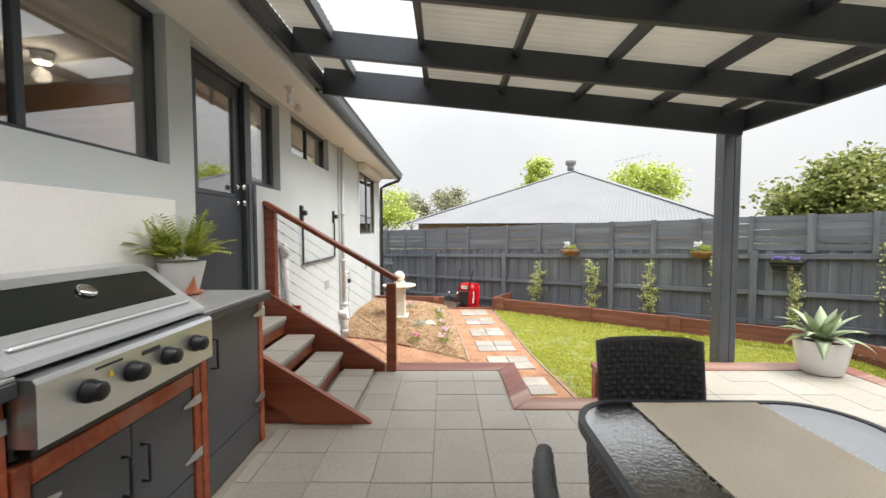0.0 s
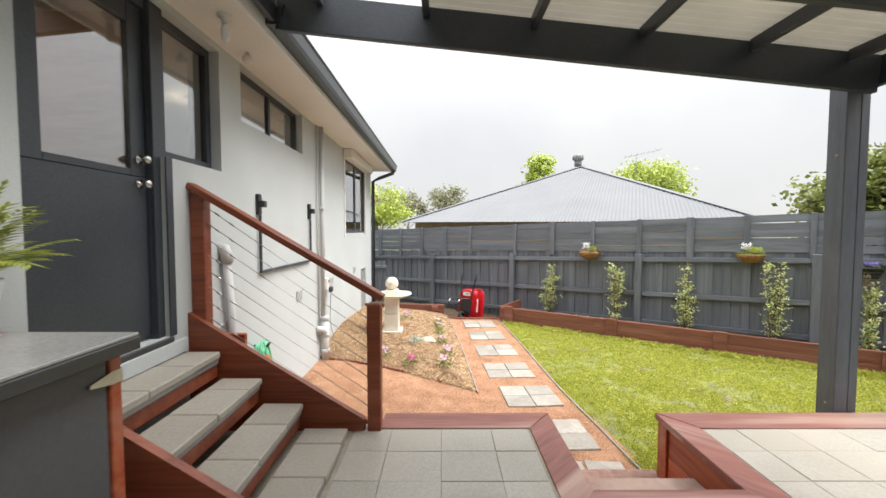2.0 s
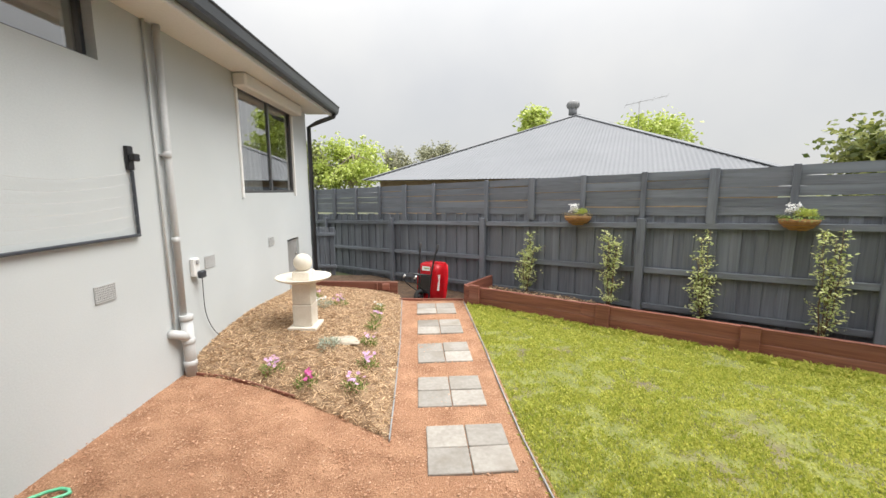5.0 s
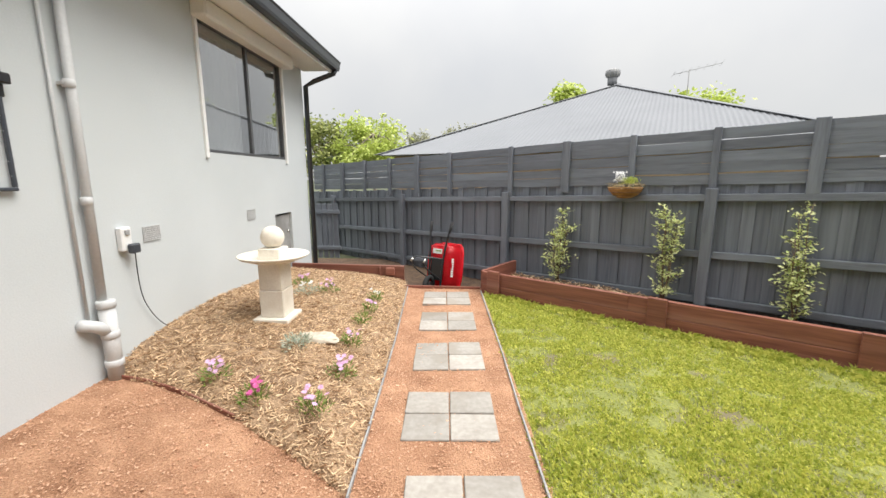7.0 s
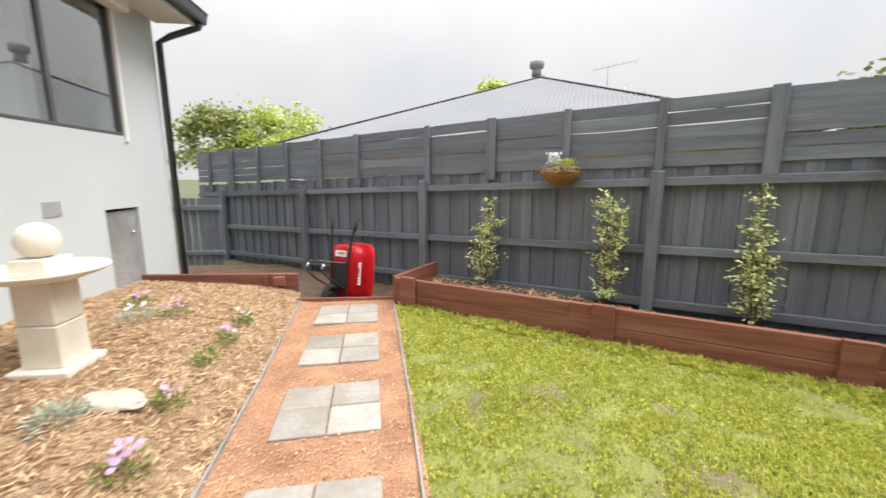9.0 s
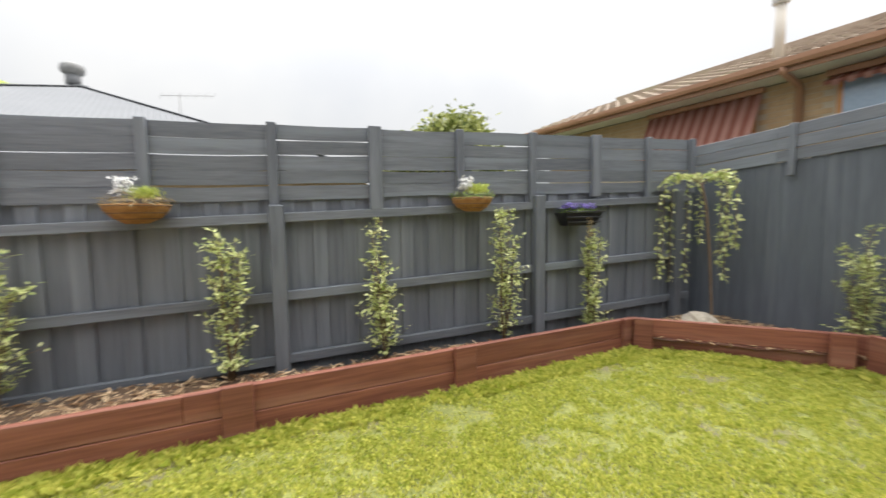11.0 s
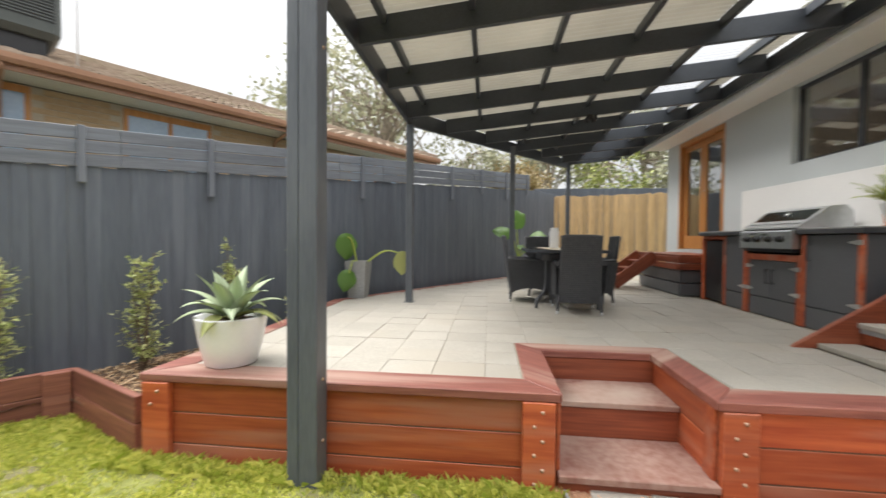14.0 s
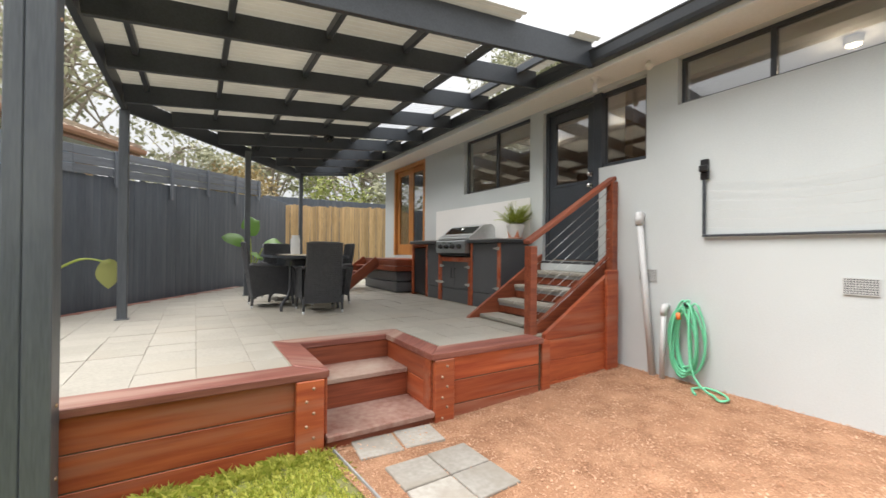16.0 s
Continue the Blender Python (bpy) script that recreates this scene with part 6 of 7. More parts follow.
                leaf_quads(lv, c, dd, Vector((Rr.uniform(-0.6, 0.6), Rr.uniform(-0.9, 0.3), 1)).normalized(), Rr.uniform(0.034, 0.056), Rr.uniform(0.018, 0.029))
        part("stem", st, TWIG, th)
    part("foliage", lv, L_PITTO, th)


cx0, cy0 = 3.2, 1.64
for k, (px, py, z1, sp_) in enumerate([(3.98, 5.69, 0.62, 0.215), (5.065, 4.78, 0.72, 0.215), (6.02, 3.98, 0.80, 0.215), (6.93, 3.22, 0.90, 0.215), (7.75, 2.54, 0.68, 0.15)]):
    shrub(cx0 + (px - cx0) * 0.94, cy0 + (py - cy0) * 0.94, -0.39, z1, sp_, 100 + k)
for k, (px, py, z1, sp_) in enumerate([(7.95, 0.33, 0.66, 0.20), (7.47, -0.36, 0.80, 0.20), (6.93, -1.15, 0.70, 0.20), (6.50, -1.85, 0.76, 0.20), (6.05, -2.50, 0.84, 0.20)]):
    shrub(px - 0.12, py + 0.06, -0.39, z1, sp_, 120 + k)

weep = thing("weeping_tree", (8.33, 1.38, -0.32), "small staked weeping tree with hanging leafy strands", "tree")
part("trunk", tube(bmesh.new(), smooth_path([(8.33, 1.38, -0.40), (8.34, 1.42, 0.3), (8.32, 1.47, 0.85), (8.30, 1.52, 1.10)]), 0.013, 8), TWIG, weep)
st, lv = bmesh.new(), bmesh.new()
Rw = rngf(77)
for k in range(9):
    a = Rw.uniform(0, 6.28)
    rad, drop = Rw.uniform(0.18, 0.42), Rw.uniform(0.45, 1.1)
    c = Vector((8.30, 1.52, 1.10))
    out = Vector((math.cos(a) * 0.75, math.sin(a), 0))
    line = smooth_path([c, c + out * rad * 0.5 + Vector((0, 0, 0.13)), c + out * rad * 0.95 + Vector((0, 0, 0.04)), c + out * rad + Vector((0, 0, -drop * 0.5)), c + out * rad * 1.02 + Vector((0.02, 0, -drop))], 7)
    tube(st, line, 0.004, 4, False)
    for p in line[4:]:
        for q in range(3):
            dd = Vector((Rw.uniform(-1, 1), Rw.uniform(-1, 1), Rw.uniform(-1.2, 0.2))).normalized()
            leaf_quads(lv, p + dd * 0.012, dd, Vector((Rw.uniform(-1, 1), Rw.uniform(-1, 1), 0.6)).normalized(), Rw.uniform(0.045, 0.07), 0.030)
part("branching", st, TWIG, weep)
part("foliage", lv, L_PITTO, weep)


def hanging_basket(s, z, r, seed, label):
    P = MN @ Vector((s, 0.03 + r * 0.75, z))
    th = thing("hanging_basket", P, label, "hanging basket", "baskets on the fence")
    bm = bmesh.new()
    lathe(bm, [(0.01, -0.62 * r), (0.35 * r, -0.60 * r), (0.70 * r, -0.42 * r), (0.94 * r, -0.15 * r), (1.0 * r, 0.05 * r), (0.9 * r, 0.06 * r), (0.01, 0.02 * r)], P, 26)
    for v_ in bm.verts:
        v_.co += (v_.co - P) * 0.06 * noise.noise(v_.co * 30)
    part("liner", bm, COIR, th, "brown coconut fibre liner")
    for a_, b_ in ((0.0, 1.02), (-0.25, 0.9), (-0.45, 0.68)):
        part("wire_ring", tube(bmesh.new(), [P + Vector((b_ * r * math.cos(2 * math.pi * i / 20), b_ * r * math.sin(2 * math.pi * i / 20), a_ * r)) for i in range(21)], 0.003, 5), TWIG, th)
    wall_pt = MN @ Vector((s, 0.03, z + 0.17))
    for sg in (-1, 1):
        part("hanger_wire", tube(bmesh.new(), [P + Vector((sg * r * 0.76, -sg * r * 0.64, 0.02)), wall_pt], 0.002, 4), WIRE, th)
    Rr = rngf(seed)
    moss, leaves, fl = bmesh.new(), bmesh.new(), bmesh.new()
    for _ in range(420):
        a, rr = Rr.uniform(0, 6.28), r * Rr.uniform(0.55, 1.05)
        p = P + Vector((rr * math.cos(a), rr * math.sin(a), 0.03 + Rr.uniform(-0.03, 0.03)))
        leaf_quads(moss, p, Vector((math.cos(a), math.sin(a), Rr.uniform(-0.8, 0.6))).normalized(), Vector((0, 0, 1)), Rr.uniform(0.02, 0.04), 0.012)
    part("moss_rim", moss, L_TAN if seed % 2 else L_FLOWER, th, "mossy rim")
    for _ in range(260):
        a, rr = Rr.uniform(0, 6.28), r * 0.6 * Rr.random()
        p = P + ND * r * 0.25 + Vector((rr * math.cos(a), rr * math.sin(a), 0.04 + Rr.uniform(0, 0.07)))
        leaf_quads(leaves, p, Vector((Rr.uniform(-1, 1), Rr.uniform(-1, 1), 1)).normalized(), Vector((1, 0, 0.3)), Rr.uniform(0.03, 0.05), 0.014)
    part("foliage", leaves, L_LIME, th)
    for _ in range(90):
        a, rr = Rr.uniform(0, 6.28), r * 0.34 * math.sqrt(Rr.random())
        p = P - ND * r * 0.35 + Vector((rr * math.cos(a), rr * math.sin(a), 0.08 + Rr.uniform(0, 0.11)))
        for q in range(3):
            leaf_quads(fl, p, Vector((Rr.uniform(-1, 1), Rr.uniform(-1, 1), Rr.uniform(-0.2, 1))).normalized(), Vector((0, -0.5, 1)), 0.026, 0.017)
    part("blossom", fl, PETAL_WHITE, th, "white flowers")


hanging_basket(4.19, 0.91, 0.195, 41, "coconut-lined hanging basket with white flowers on the fence")
hanging_basket(6.70, 0.965, 0.185, 44, "coconut-lined hanging basket with lime foliage on the fence")
tr = thing("flower_trough", MN @ Vector((7.90, 0.12, 0.72)), "black rail trough with violet flowers on the fence", "planter")
P = MN @ Vector((7.90, 0.0, 0.0))
MTR = MN @ Matrix.Translation((7.90, 0.13, 0.0))
bm = bmesh.new()
lo = [bm.verts.new(p) for p in ((-0.17, -0.06, 0.70), (0.17, -0.06, 0.70), (0.17, 0.06, 0.70), (-0.17, 0.06, 0.70))]
hi = [bm.verts.new(p) for p in ((-0.225, -0.09, 0.83), (0.225, -0.09, 0.83), (0.225, 0.09, 0.83), (-0.225, 0.09, 0.83))]
hj = [bm.verts.new(p) for p in ((-0.205, -0.075, 0.815), (0.205, -0.075, 0.815), (0.205, 0.075, 0.815), (-0.205, 0.075, 0.815))]
bm.faces.new(lo[::-1]), bm.faces.new(hj)
for i in range(4):
    j = (i + 1) % 4
    bm.faces.new((lo[i], lo[j], hi[j], hi[i]))
    bm.faces.new((hi[i], hi[j], hj[j], hj[i]))
part("trough_body", bm, BLACK, tr, m=MTR)
for z in (0.735, 0.785, 0.84):
    k_ = 0.19 + (z - 0.70) * 0.30
    part("rail_wire", tube(bmesh.new(), [(-k_, 0.02 + k_ * 0.4, z), (k_, 0.02 + k_ * 0.4, z)], 0.006, 6), BLACK, tr, m=MTR)
Rt = rngf(51)
lv, fl = bmesh.new(), bmesh.new()
for _ in range(170):
    p = Vector((Rt.uniform(-0.19, 0.19), Rt.uniform(-0.06, 0.07), 0.82 + Rt.uniform(0, 0.04)))
    leaf_quads(lv, p, Vector((Rt.uniform(-1, 1), Rt.uniform(-1, 1), 0.8)).normalized(), Vector((0, 0, 1)), 0.035, 0.018)
for _ in range(120):
    x = Rt.choice((-0.10, 0.12)) + Rt.gauss(0, 0.045)
    p = Vector((x, Rt.uniform(-0.06, 0.07), 0.86 + Rt.uniform(0, 0.06)))
    for q in range(3):
        leaf_quads(fl, p, Vector((Rt.uniform(-1, 1), Rt.uniform(-1, 1), 0.4)).normalized(), Vector((0, 0, 1)), 0.028, 0.022)
part("foliage", lv, L_FLOWER, tr, m=MTR)
part("blossom", fl, PETAL_VIOLET, tr, "violet flowers", m=MTR)
dry = bmesh.new()
for _ in range(60):
    leaf_quads(dry, Vector((0.06 + Rt.uniform(-0.03, 0.03), 0.10, 0.80 - Rt.random() * 0.22)), Vector((Rt.uniform(-1, 1), Rt.uniform(-0.2, 1), -1)).normalized(), Vector((0, 1, 0.2)), 0.03, 0.01)
part("dry_tendrils", dry, L_TAN, tr, "brown dry tendrils", m=MTR)

# agave in a white pot
AP = Vector((5.385, -0.27, 0.006))
ag = thing("agave_pot", AP, "large white tapered pot with a grey-green agave on the capping", "potted plant")
part("pot", lathe(bmesh.new(), [(0.148, 0.0), (0.16, 0.008), (0.195, 0.15), (0.222, 0.31), (0.224, 0.32), (0.208, 0.32), (0.198, 0.28), (0.01, 0.275)], AP, 44), POTWHITE, ag)
part("soil", lathe(bmesh.new(), [(0.199, 0.278), (0.01, 0.29)], AP, 28), SOIL, ag)
Ra = rngf(88)
for k in range(21):
    a = k * 2.399
    tilt = 0.25 + 1.45 * (k / 21)
    L, wd = 0.40 - 0.10 * abs(k / 21 - 0.5) + Ra.uniform(-0.04, 0.04), 0.112
    bm = bmesh.new()
    p = AP + Vector((0.02 * math.cos(a), 0.02 * math.sin(a), 0.30))
    d = Vector((math.cos(a) * math.sin(tilt * 0.75), math.sin(a) * math.sin(tilt * 0.75), math.cos(tilt * 0.75)))
    prev = None
    for i in range(11):
        u = i / 10
        side = d.cross(Vector((0, 0, 1)))
        side = side.normalized() if side.length > 0.01 else Vector((math.sin(a), -math.cos(a), 0))
        nrm = side.cross(d).normalized()
        w = wd * (0.45 + 1.1 * math.sin(math.pi * min(u * 0.75 + 0.18, 1)) * 0.55) * (1 - u ** 4)
        row = [bm.verts.new(p + side * w * 0.5 * s_ + nrm * (0.016 * abs(s_)) * (1 - u)) for s_ in (-1, 0, 1)]
        under = bm.verts.new(p - nrm * 0.014 * (1 - u))
        cur = row + [under]
        if prev:
            for m_, n_ in ((0, 1), (1, 2)):
                bm.faces.new((prev[m_], prev[n_], cur[n_], cur[m_])).smooth = True
            bm.faces.new((prev[2], prev[3], cur[3], cur[2])).smooth = True
            bm.faces.new((prev[3], prev[0], cur[0], cur[3])).smooth = True
        prev = cur
        p = p + d * L / 10
        d = (d + Vector((math.cos(a), math.sin(a), 0)) * 0.03 + Vector((0, 0, -0.15 * tilt * (0.4 + u)))).normalized()
    part("leaf", bm, L_AGAVE if k not in (17, 19) else L_EARYELLOW, ag)


def heart_leaf(base, tip_dir, nrm, size, mat, parent, label=""):
    bm = bmesh.new()
    d, n_ = tip_dir.normalized(), nrm.normalized()
    s_ = d.cross(n_).normalized()
    mid = []
    rows = []
    for i in range(9):
        u = i / 8
        w = size * 0.46 * (math.sin(math.pi * (0.12 + 0.88 * u)) ** 0.75 if u < 1 else 0)
        c = base + d * size * (u - 0.18) - n_ * size * 0.22 * u * u
        rows.append([bm.verts.new(c + s_ * w * q - n_ * 0.10 * size * abs(q) + n_ * 0.012 * math.sin(9 * u) * q) for q in (-1, -0.5, 0, 0.5, 1)])
    for a_, b_ in zip(rows, rows[1:]):
        for q in range(4):
            bm.faces.new((a_[q], a_[q + 1], b_[q + 1], b_[q])).smooth = True
    return part("leaf", bm, mat, parent, label)


def ear_plant(at, h, leaves, label, seed):
    th = thing("elephant_ear_pot", at, label, "potted plant")
    A = Vector(at)
    bm = bmesh.new()
    b0, t0 = 0.11, 0.152
    lo = [bm.verts.new(A + Vector((sx * b0, sy * b0, 0.0))) for sx, sy in ((-1, -1), (1, -1), (1, 1), (-1, 1))]
    hi = [bm.verts.new(A + Vector((sx * t0, sy * t0, h))) for sx, sy in ((-1, -1), (1, -1), (1, 1), (-1, 1))]
    hj = [bm.verts.new(A + Vector((sx * (t0 - 0.025), sy * (t0 - 0.025), h))) for sx, sy in ((-1, -1), (1, -1), (1, 1), (-1, 1))]
    hk = [bm.verts.new(A + Vector((sx * (t0 - 0.03), sy * (t0 - 0.03), h - 0.05))) for sx, sy in ((-1, -1), (1, -1), (1, 1), (-1, 1))]
    bm.faces.new(lo[::-1]), bm.faces.new(hk)
    for i in range(4):
        j = (i + 1) % 4
        for p, q in ((lo, hi), (hi, hj), (hj, hk)):
            bm.faces.new((p[i], p[j], q[j], q[i]))
    part("pot", bm, POTGREY, th)
    for (dx, dy, dz), td, size, mat in leaves:
        e = A + Vector((dx, dy, dz))
        b = A + Vector((dx * 0.1, dy * 0.1, h - 0.06))
        m_ = b.lerp(e, 0.55) + Vector((0, 0, 0.12))
        part("stalk", tube(bmesh.new(), smooth_path([b, m_, e], 5), [0.014] * 6 + [0.010] * 5, 7), L_LIME, th)
        heart_leaf(e, Vector(td), Vector((-0.5, 0.6, 0.55)), size, mat, th)


ear_plant((5.53, -3.34, 0.006), 0.52, [((0.13, 0.1, 0.86), (-0.1, 0.2, -0.9), 0.34, L_EAR), ((-0.66, 0.05, 0.62), (-0.1, 0.1, -1), 0.30, L_EARYELLOW), ((0.06, 0.22, 0.36), (0.1, 0.4, -0.8), 0.28, L_EAR)], "grey concrete pot with a drooping elephant ear plant", 3)
ear_plant((3.05, -6.2, 0.006), 0.48, [((0.1, 0.15, 1.22), (-0.6, 0.4, 0.5), 0.46, L_EAR), ((-0.28, 0.1, 0.90), (-0.7, 0.3, 0.2), 0.42, L_EAR), ((0.2, 0.05, 0.98), (0.7, 0.2, 0.3), 0.40, L_EAR), ((-0.05, 0.25, 0.72), (-0.3, 0.8, -0.3), 0.3, L_EAR)], "grey pot with tall glossy elephant ear leaves", 4)

# wheelbarrow on its nose against the fence
wb = thing("wheelbarrow", (2.27, 6.0, -0.66), "red wheelbarrow tipped up on its nose against the fence", "wheelbarrow")
MW = pose(2.29, 6.04, -0.655, 0, 0, -32) @ pose(0, 0, 0, -8, 0, 0)
bm = bmesh.new()
levels = [(0.0, 0.17, 0.03), (0.03, 0.235, 0.0), (0.12, 0.262, -0.01), (0.38, 0.272, -0.015), (0.55, 0.262, -0.01), (0.64, 0.235, 0.01), (0.685, 0.16, 0.05)]
rows_o = []
for z, hw, dy in levels:
    rows_o.append([bm.verts.new((x, y + dy, z)) for x, y in ((-hw, 0.16), (-hw * 0.97, 0.02), (-hw * 0.85, -0.08), (-hw * 0.6, -0.125), (0, -0.14), (hw * 0.6, -0.125), (hw * 0.85, -0.08), (hw * 0.97, 0.02), (hw, 0.16))])
for a_, b_ in zip(rows_o, rows_o[1:]):
    for q in range(8):
        bm.faces.new((a_[q], a_[q + 1], b_[q + 1], b_[q])).smooth = True
bm.faces.new(rows_o[0]), bm.faces.new(rows_o[-1][::-1])
bmesh.ops.solidify(bm, geom=bm.faces[:], thickness=0.006)
tray = part("tray", bm, RED, wb, m=MW)
part("tray_rim", tube(bmesh.new(), [MW.inverted() @ (MW @ Vector((sx * hw, 0.165 + dy, z))) for sx, (z, hw, dy) in [(-1, l_) for l_ in levels] + [(1, l_) for l_ in levels[::-1]]], 0.011, 8), RED, tray, "rolled red rim", m=MW)
for k in range(8):
    part("lettering_bar", newbox(0.0, 0.034, -0.002, 0.0, 0.0, 0.026), WHITE, tray, "white vertical lettering", m=MW @ pose(0.222, -0.098, 0.20 + 0.036 * k, 0, 0, 48))
part("label_sticker", newbox(-0.10, 0.07, -0.002, 0.0, 0.0, 0.075), WHITE, tray, "white label sticker", m=MW @ pose(0.0, -0.150, 0.535, -4))
part("label_print", newbox(-0.05, 0.05, -0.002, 0.0, 0.0, 0.02), L_FLOWER, tray, "green print on the label", m=MW @ pose(0.0, -0.153, 0.568, -4))
for sx in (-1, 1):
    hd = part("handle", tube(bmesh.new(), smooth_path([(sx * 0.11, -0.19, 0.0), (sx * 0.125, -0.185, 0.45), (sx * 0.165, -0.16, 0.82), (sx * 0.19, -0.12, 1.00)], 4), 0.016, 8), BLACKMETAL, wb, m=MW)
    part("grip", tube(bmesh.new(), [(sx * 0.172, -0.150, 0.86), (sx * 0.193, -0.115, 1.02)], 0.021, 8), RUBBER, hd, "black rubber grip", m=MW)
    part("leg", tube(bmesh.new(), smooth_path([(sx * 0.12, -0.19, 0.46), (sx * 0.12 - 0.13, -0.36, 0.47), (sx * 0.12 - 0.19, -0.42, 0.40), (sx * 0.12 - 0.12, -0.36, 0.28), (sx * 0.12, -0.19, 0.15)], 4), 0.011, 8), BLACKMETAL, wb, m=MW)
    part("leg_foot", tube(bmesh.new(), [(sx * 0.12 - 0.165, -0.40, 0.445), (sx * 0.12 - 0.188, -0.42, 0.39)], 0.017, 8), STRAP, wb, "bare worn metal foot", m=MW)
part("cross_bar", tube(bmesh.new(), [(-0.25, -0.36, 0.47), (-0.01, -0.36, 0.47)], 0.010, 8), BLACKMETAL, wb, m=MW)
wheel = part("wheel", tube(bmesh.new(), [(-0.035, 0, 0), (0.035, 0, 0)], 0.05, 14), BLACKMETAL, wb, m=MW @ pose(-0.06, -0.25, 0.06))
part("tyre", tube(bmesh.new(), [(0, 0.105 * math.cos(2 * math.pi * k / 24), 0.105 * math.sin(2 * math.pi * k / 24)) for k in range(25)], 0.036, 8, False), RUBBER, wheel, "black tyre", m=MW @ pose(-0.06, -0.25, 0.06))
part("under_plate", newbox(-0.105, 0.105, -0.178, -0.160, 0.13, 0.47, 0.004), BLACK, wb, "dark underside plate", m=MW)

# ================= neighbours and distance =================
def ribbed_face(bm, Lp, Rp, Ap, wave=0.10, amp=0.009):
    """A corrugated triangular roof face from its eave corners to its apex; ribs run up the slope."""
    Lp, Rp, Ap = Vector(Lp), Vector(Rp), Vector(Ap)
    along = (Rp - Lp).normalized()
    n_ = along.cross(Ap - Lp).normalized()
    if n_.z < 0:
        n_ = -n_
    foot = (Ap - Lp).dot(along)
    total = (Rp - Lp).length
    up = Ap - Lp - along * foot
    k_max = int(total / (wave / 4))
    prev = None
    for k in range(1, k_max):
        s_ = total * k / k_max
        u = s_ / foot if s_ < foot else (total - s_) / (total - foot)
        off = n_ * amp * math.sin(2 * math.pi * s_ / wave)
        cur = (bm.verts.new(Lp + along * s_ + off), bm.verts.new(Lp + along * s_ + up * u + off))
        if prev:
            bm.faces.new((prev[0], cur[0], cur[1], prev[1])).smooth = True
        prev = cur


nh = thing("north_house", (8, 14, -0.7), "neighbouring house with a pale grey corrugated hip roof", "house")
NAp, NL, NR = Vector((7.59, 14.2, 4.05)), Vector((0.29, 10.55, 1.62)), Vector((9.30, 6.29, 1.57))
NL2, NR2 = NL + Vector((4.9, 10.3, 0)), NR + Vector((4.9, 10.3, 0))
NAp2 = NAp + Vector((2.0, 4.2, 0))
bm = bmesh.new()
ribbed_face(bm, NL, NR, NAp)
roof_n = part("roof", bm, ZINC, nh, "pale grey corrugated steel roof")
bm = bmesh.new()
for q in ((NR, NR2, NAp2, NAp), (NL2, NL, NAp, NAp2), (NR2, NL2, NAp2)):
    bm.faces.new([bm.verts.new(p) for p in q])
part("roof_side", bm, ZINC, nh)
for a, b in ((NL, NAp), (NR, NAp), (NAp, NAp2)):
    plank("ridge_cap", a + Vector((0, 0, 0.012)), b + Vector((0, 0, 0.012)), 0.26, 0.016, ZINC, nh, bev=0.004)
bm = bmesh.new()
cn = sum((NL, NR, NL2, NR2), Vector()) / 4
prism(bm, [(cn + (p - cn) * 0.93).to_2d()[:] for p in (NL, NR, NR2, NL2)], -0.8, 1.6)
part("wall", bm, BRICK, nh)
vt = thing("roof_ventilator", NAp, "round whirling roof ventilator on the neighbouring ridge", "ventilator")
VT = NAp + Vector((-0.12, 0.1, 0.02))
part("neck", lathe(bmesh.new(), [(0.15, 0), (0.15, 0.22)], VT, 20), ZINC, vt)
part("turbine", lathe(bmesh.new(), [(0.15, 0.22), (0.21, 0.28), (0.225, 0.36), (0.20, 0.45), (0.10, 0.50), (0.01, 0.51)], VT, 24), POTGREY, vt)
for k in range(14):
    a = 2 * math.pi * k / 14
    part("vane", tube(bmesh.new(), [VT + Vector((r * math.cos(a), r * math.sin(a), z)) for r, z in ((0.16, 0.23), (0.218, 0.28), (0.233, 0.36), (0.208, 0.45))], 0.009, 4), ZINC, vt)
ant = thing("tv_antenna", (10.65, 15.75, 3.5), "television antenna on the neighbouring roof", "antenna")
AN = Vector((10.65, 15.77, 4.88))
part("mast", tube(bmesh.new(), [AN + Vector((0, 0, -1.6)), AN], 0.014, 6), POTGREY, ant)
part("boom", tube(bmesh.new(), [AN + Vector((-0.5, 0.1, -0.15)), AN + Vector((1.0, -0.2, 0.15))], 0.009, 6), POTGREY, ant)
for k in range(7):
    c = (AN + Vector((-0.5, 0.1, -0.15))).lerp(AN + Vector((1.0, -0.2, 0.15)), k / 6)
    part("element", tube(bmesh.new(), [c + Vector((-0.03, -0.2, 0.06)), c + Vector((0.03, 0.2, -0.06))], 0.004, 5), POTGREY, ant)

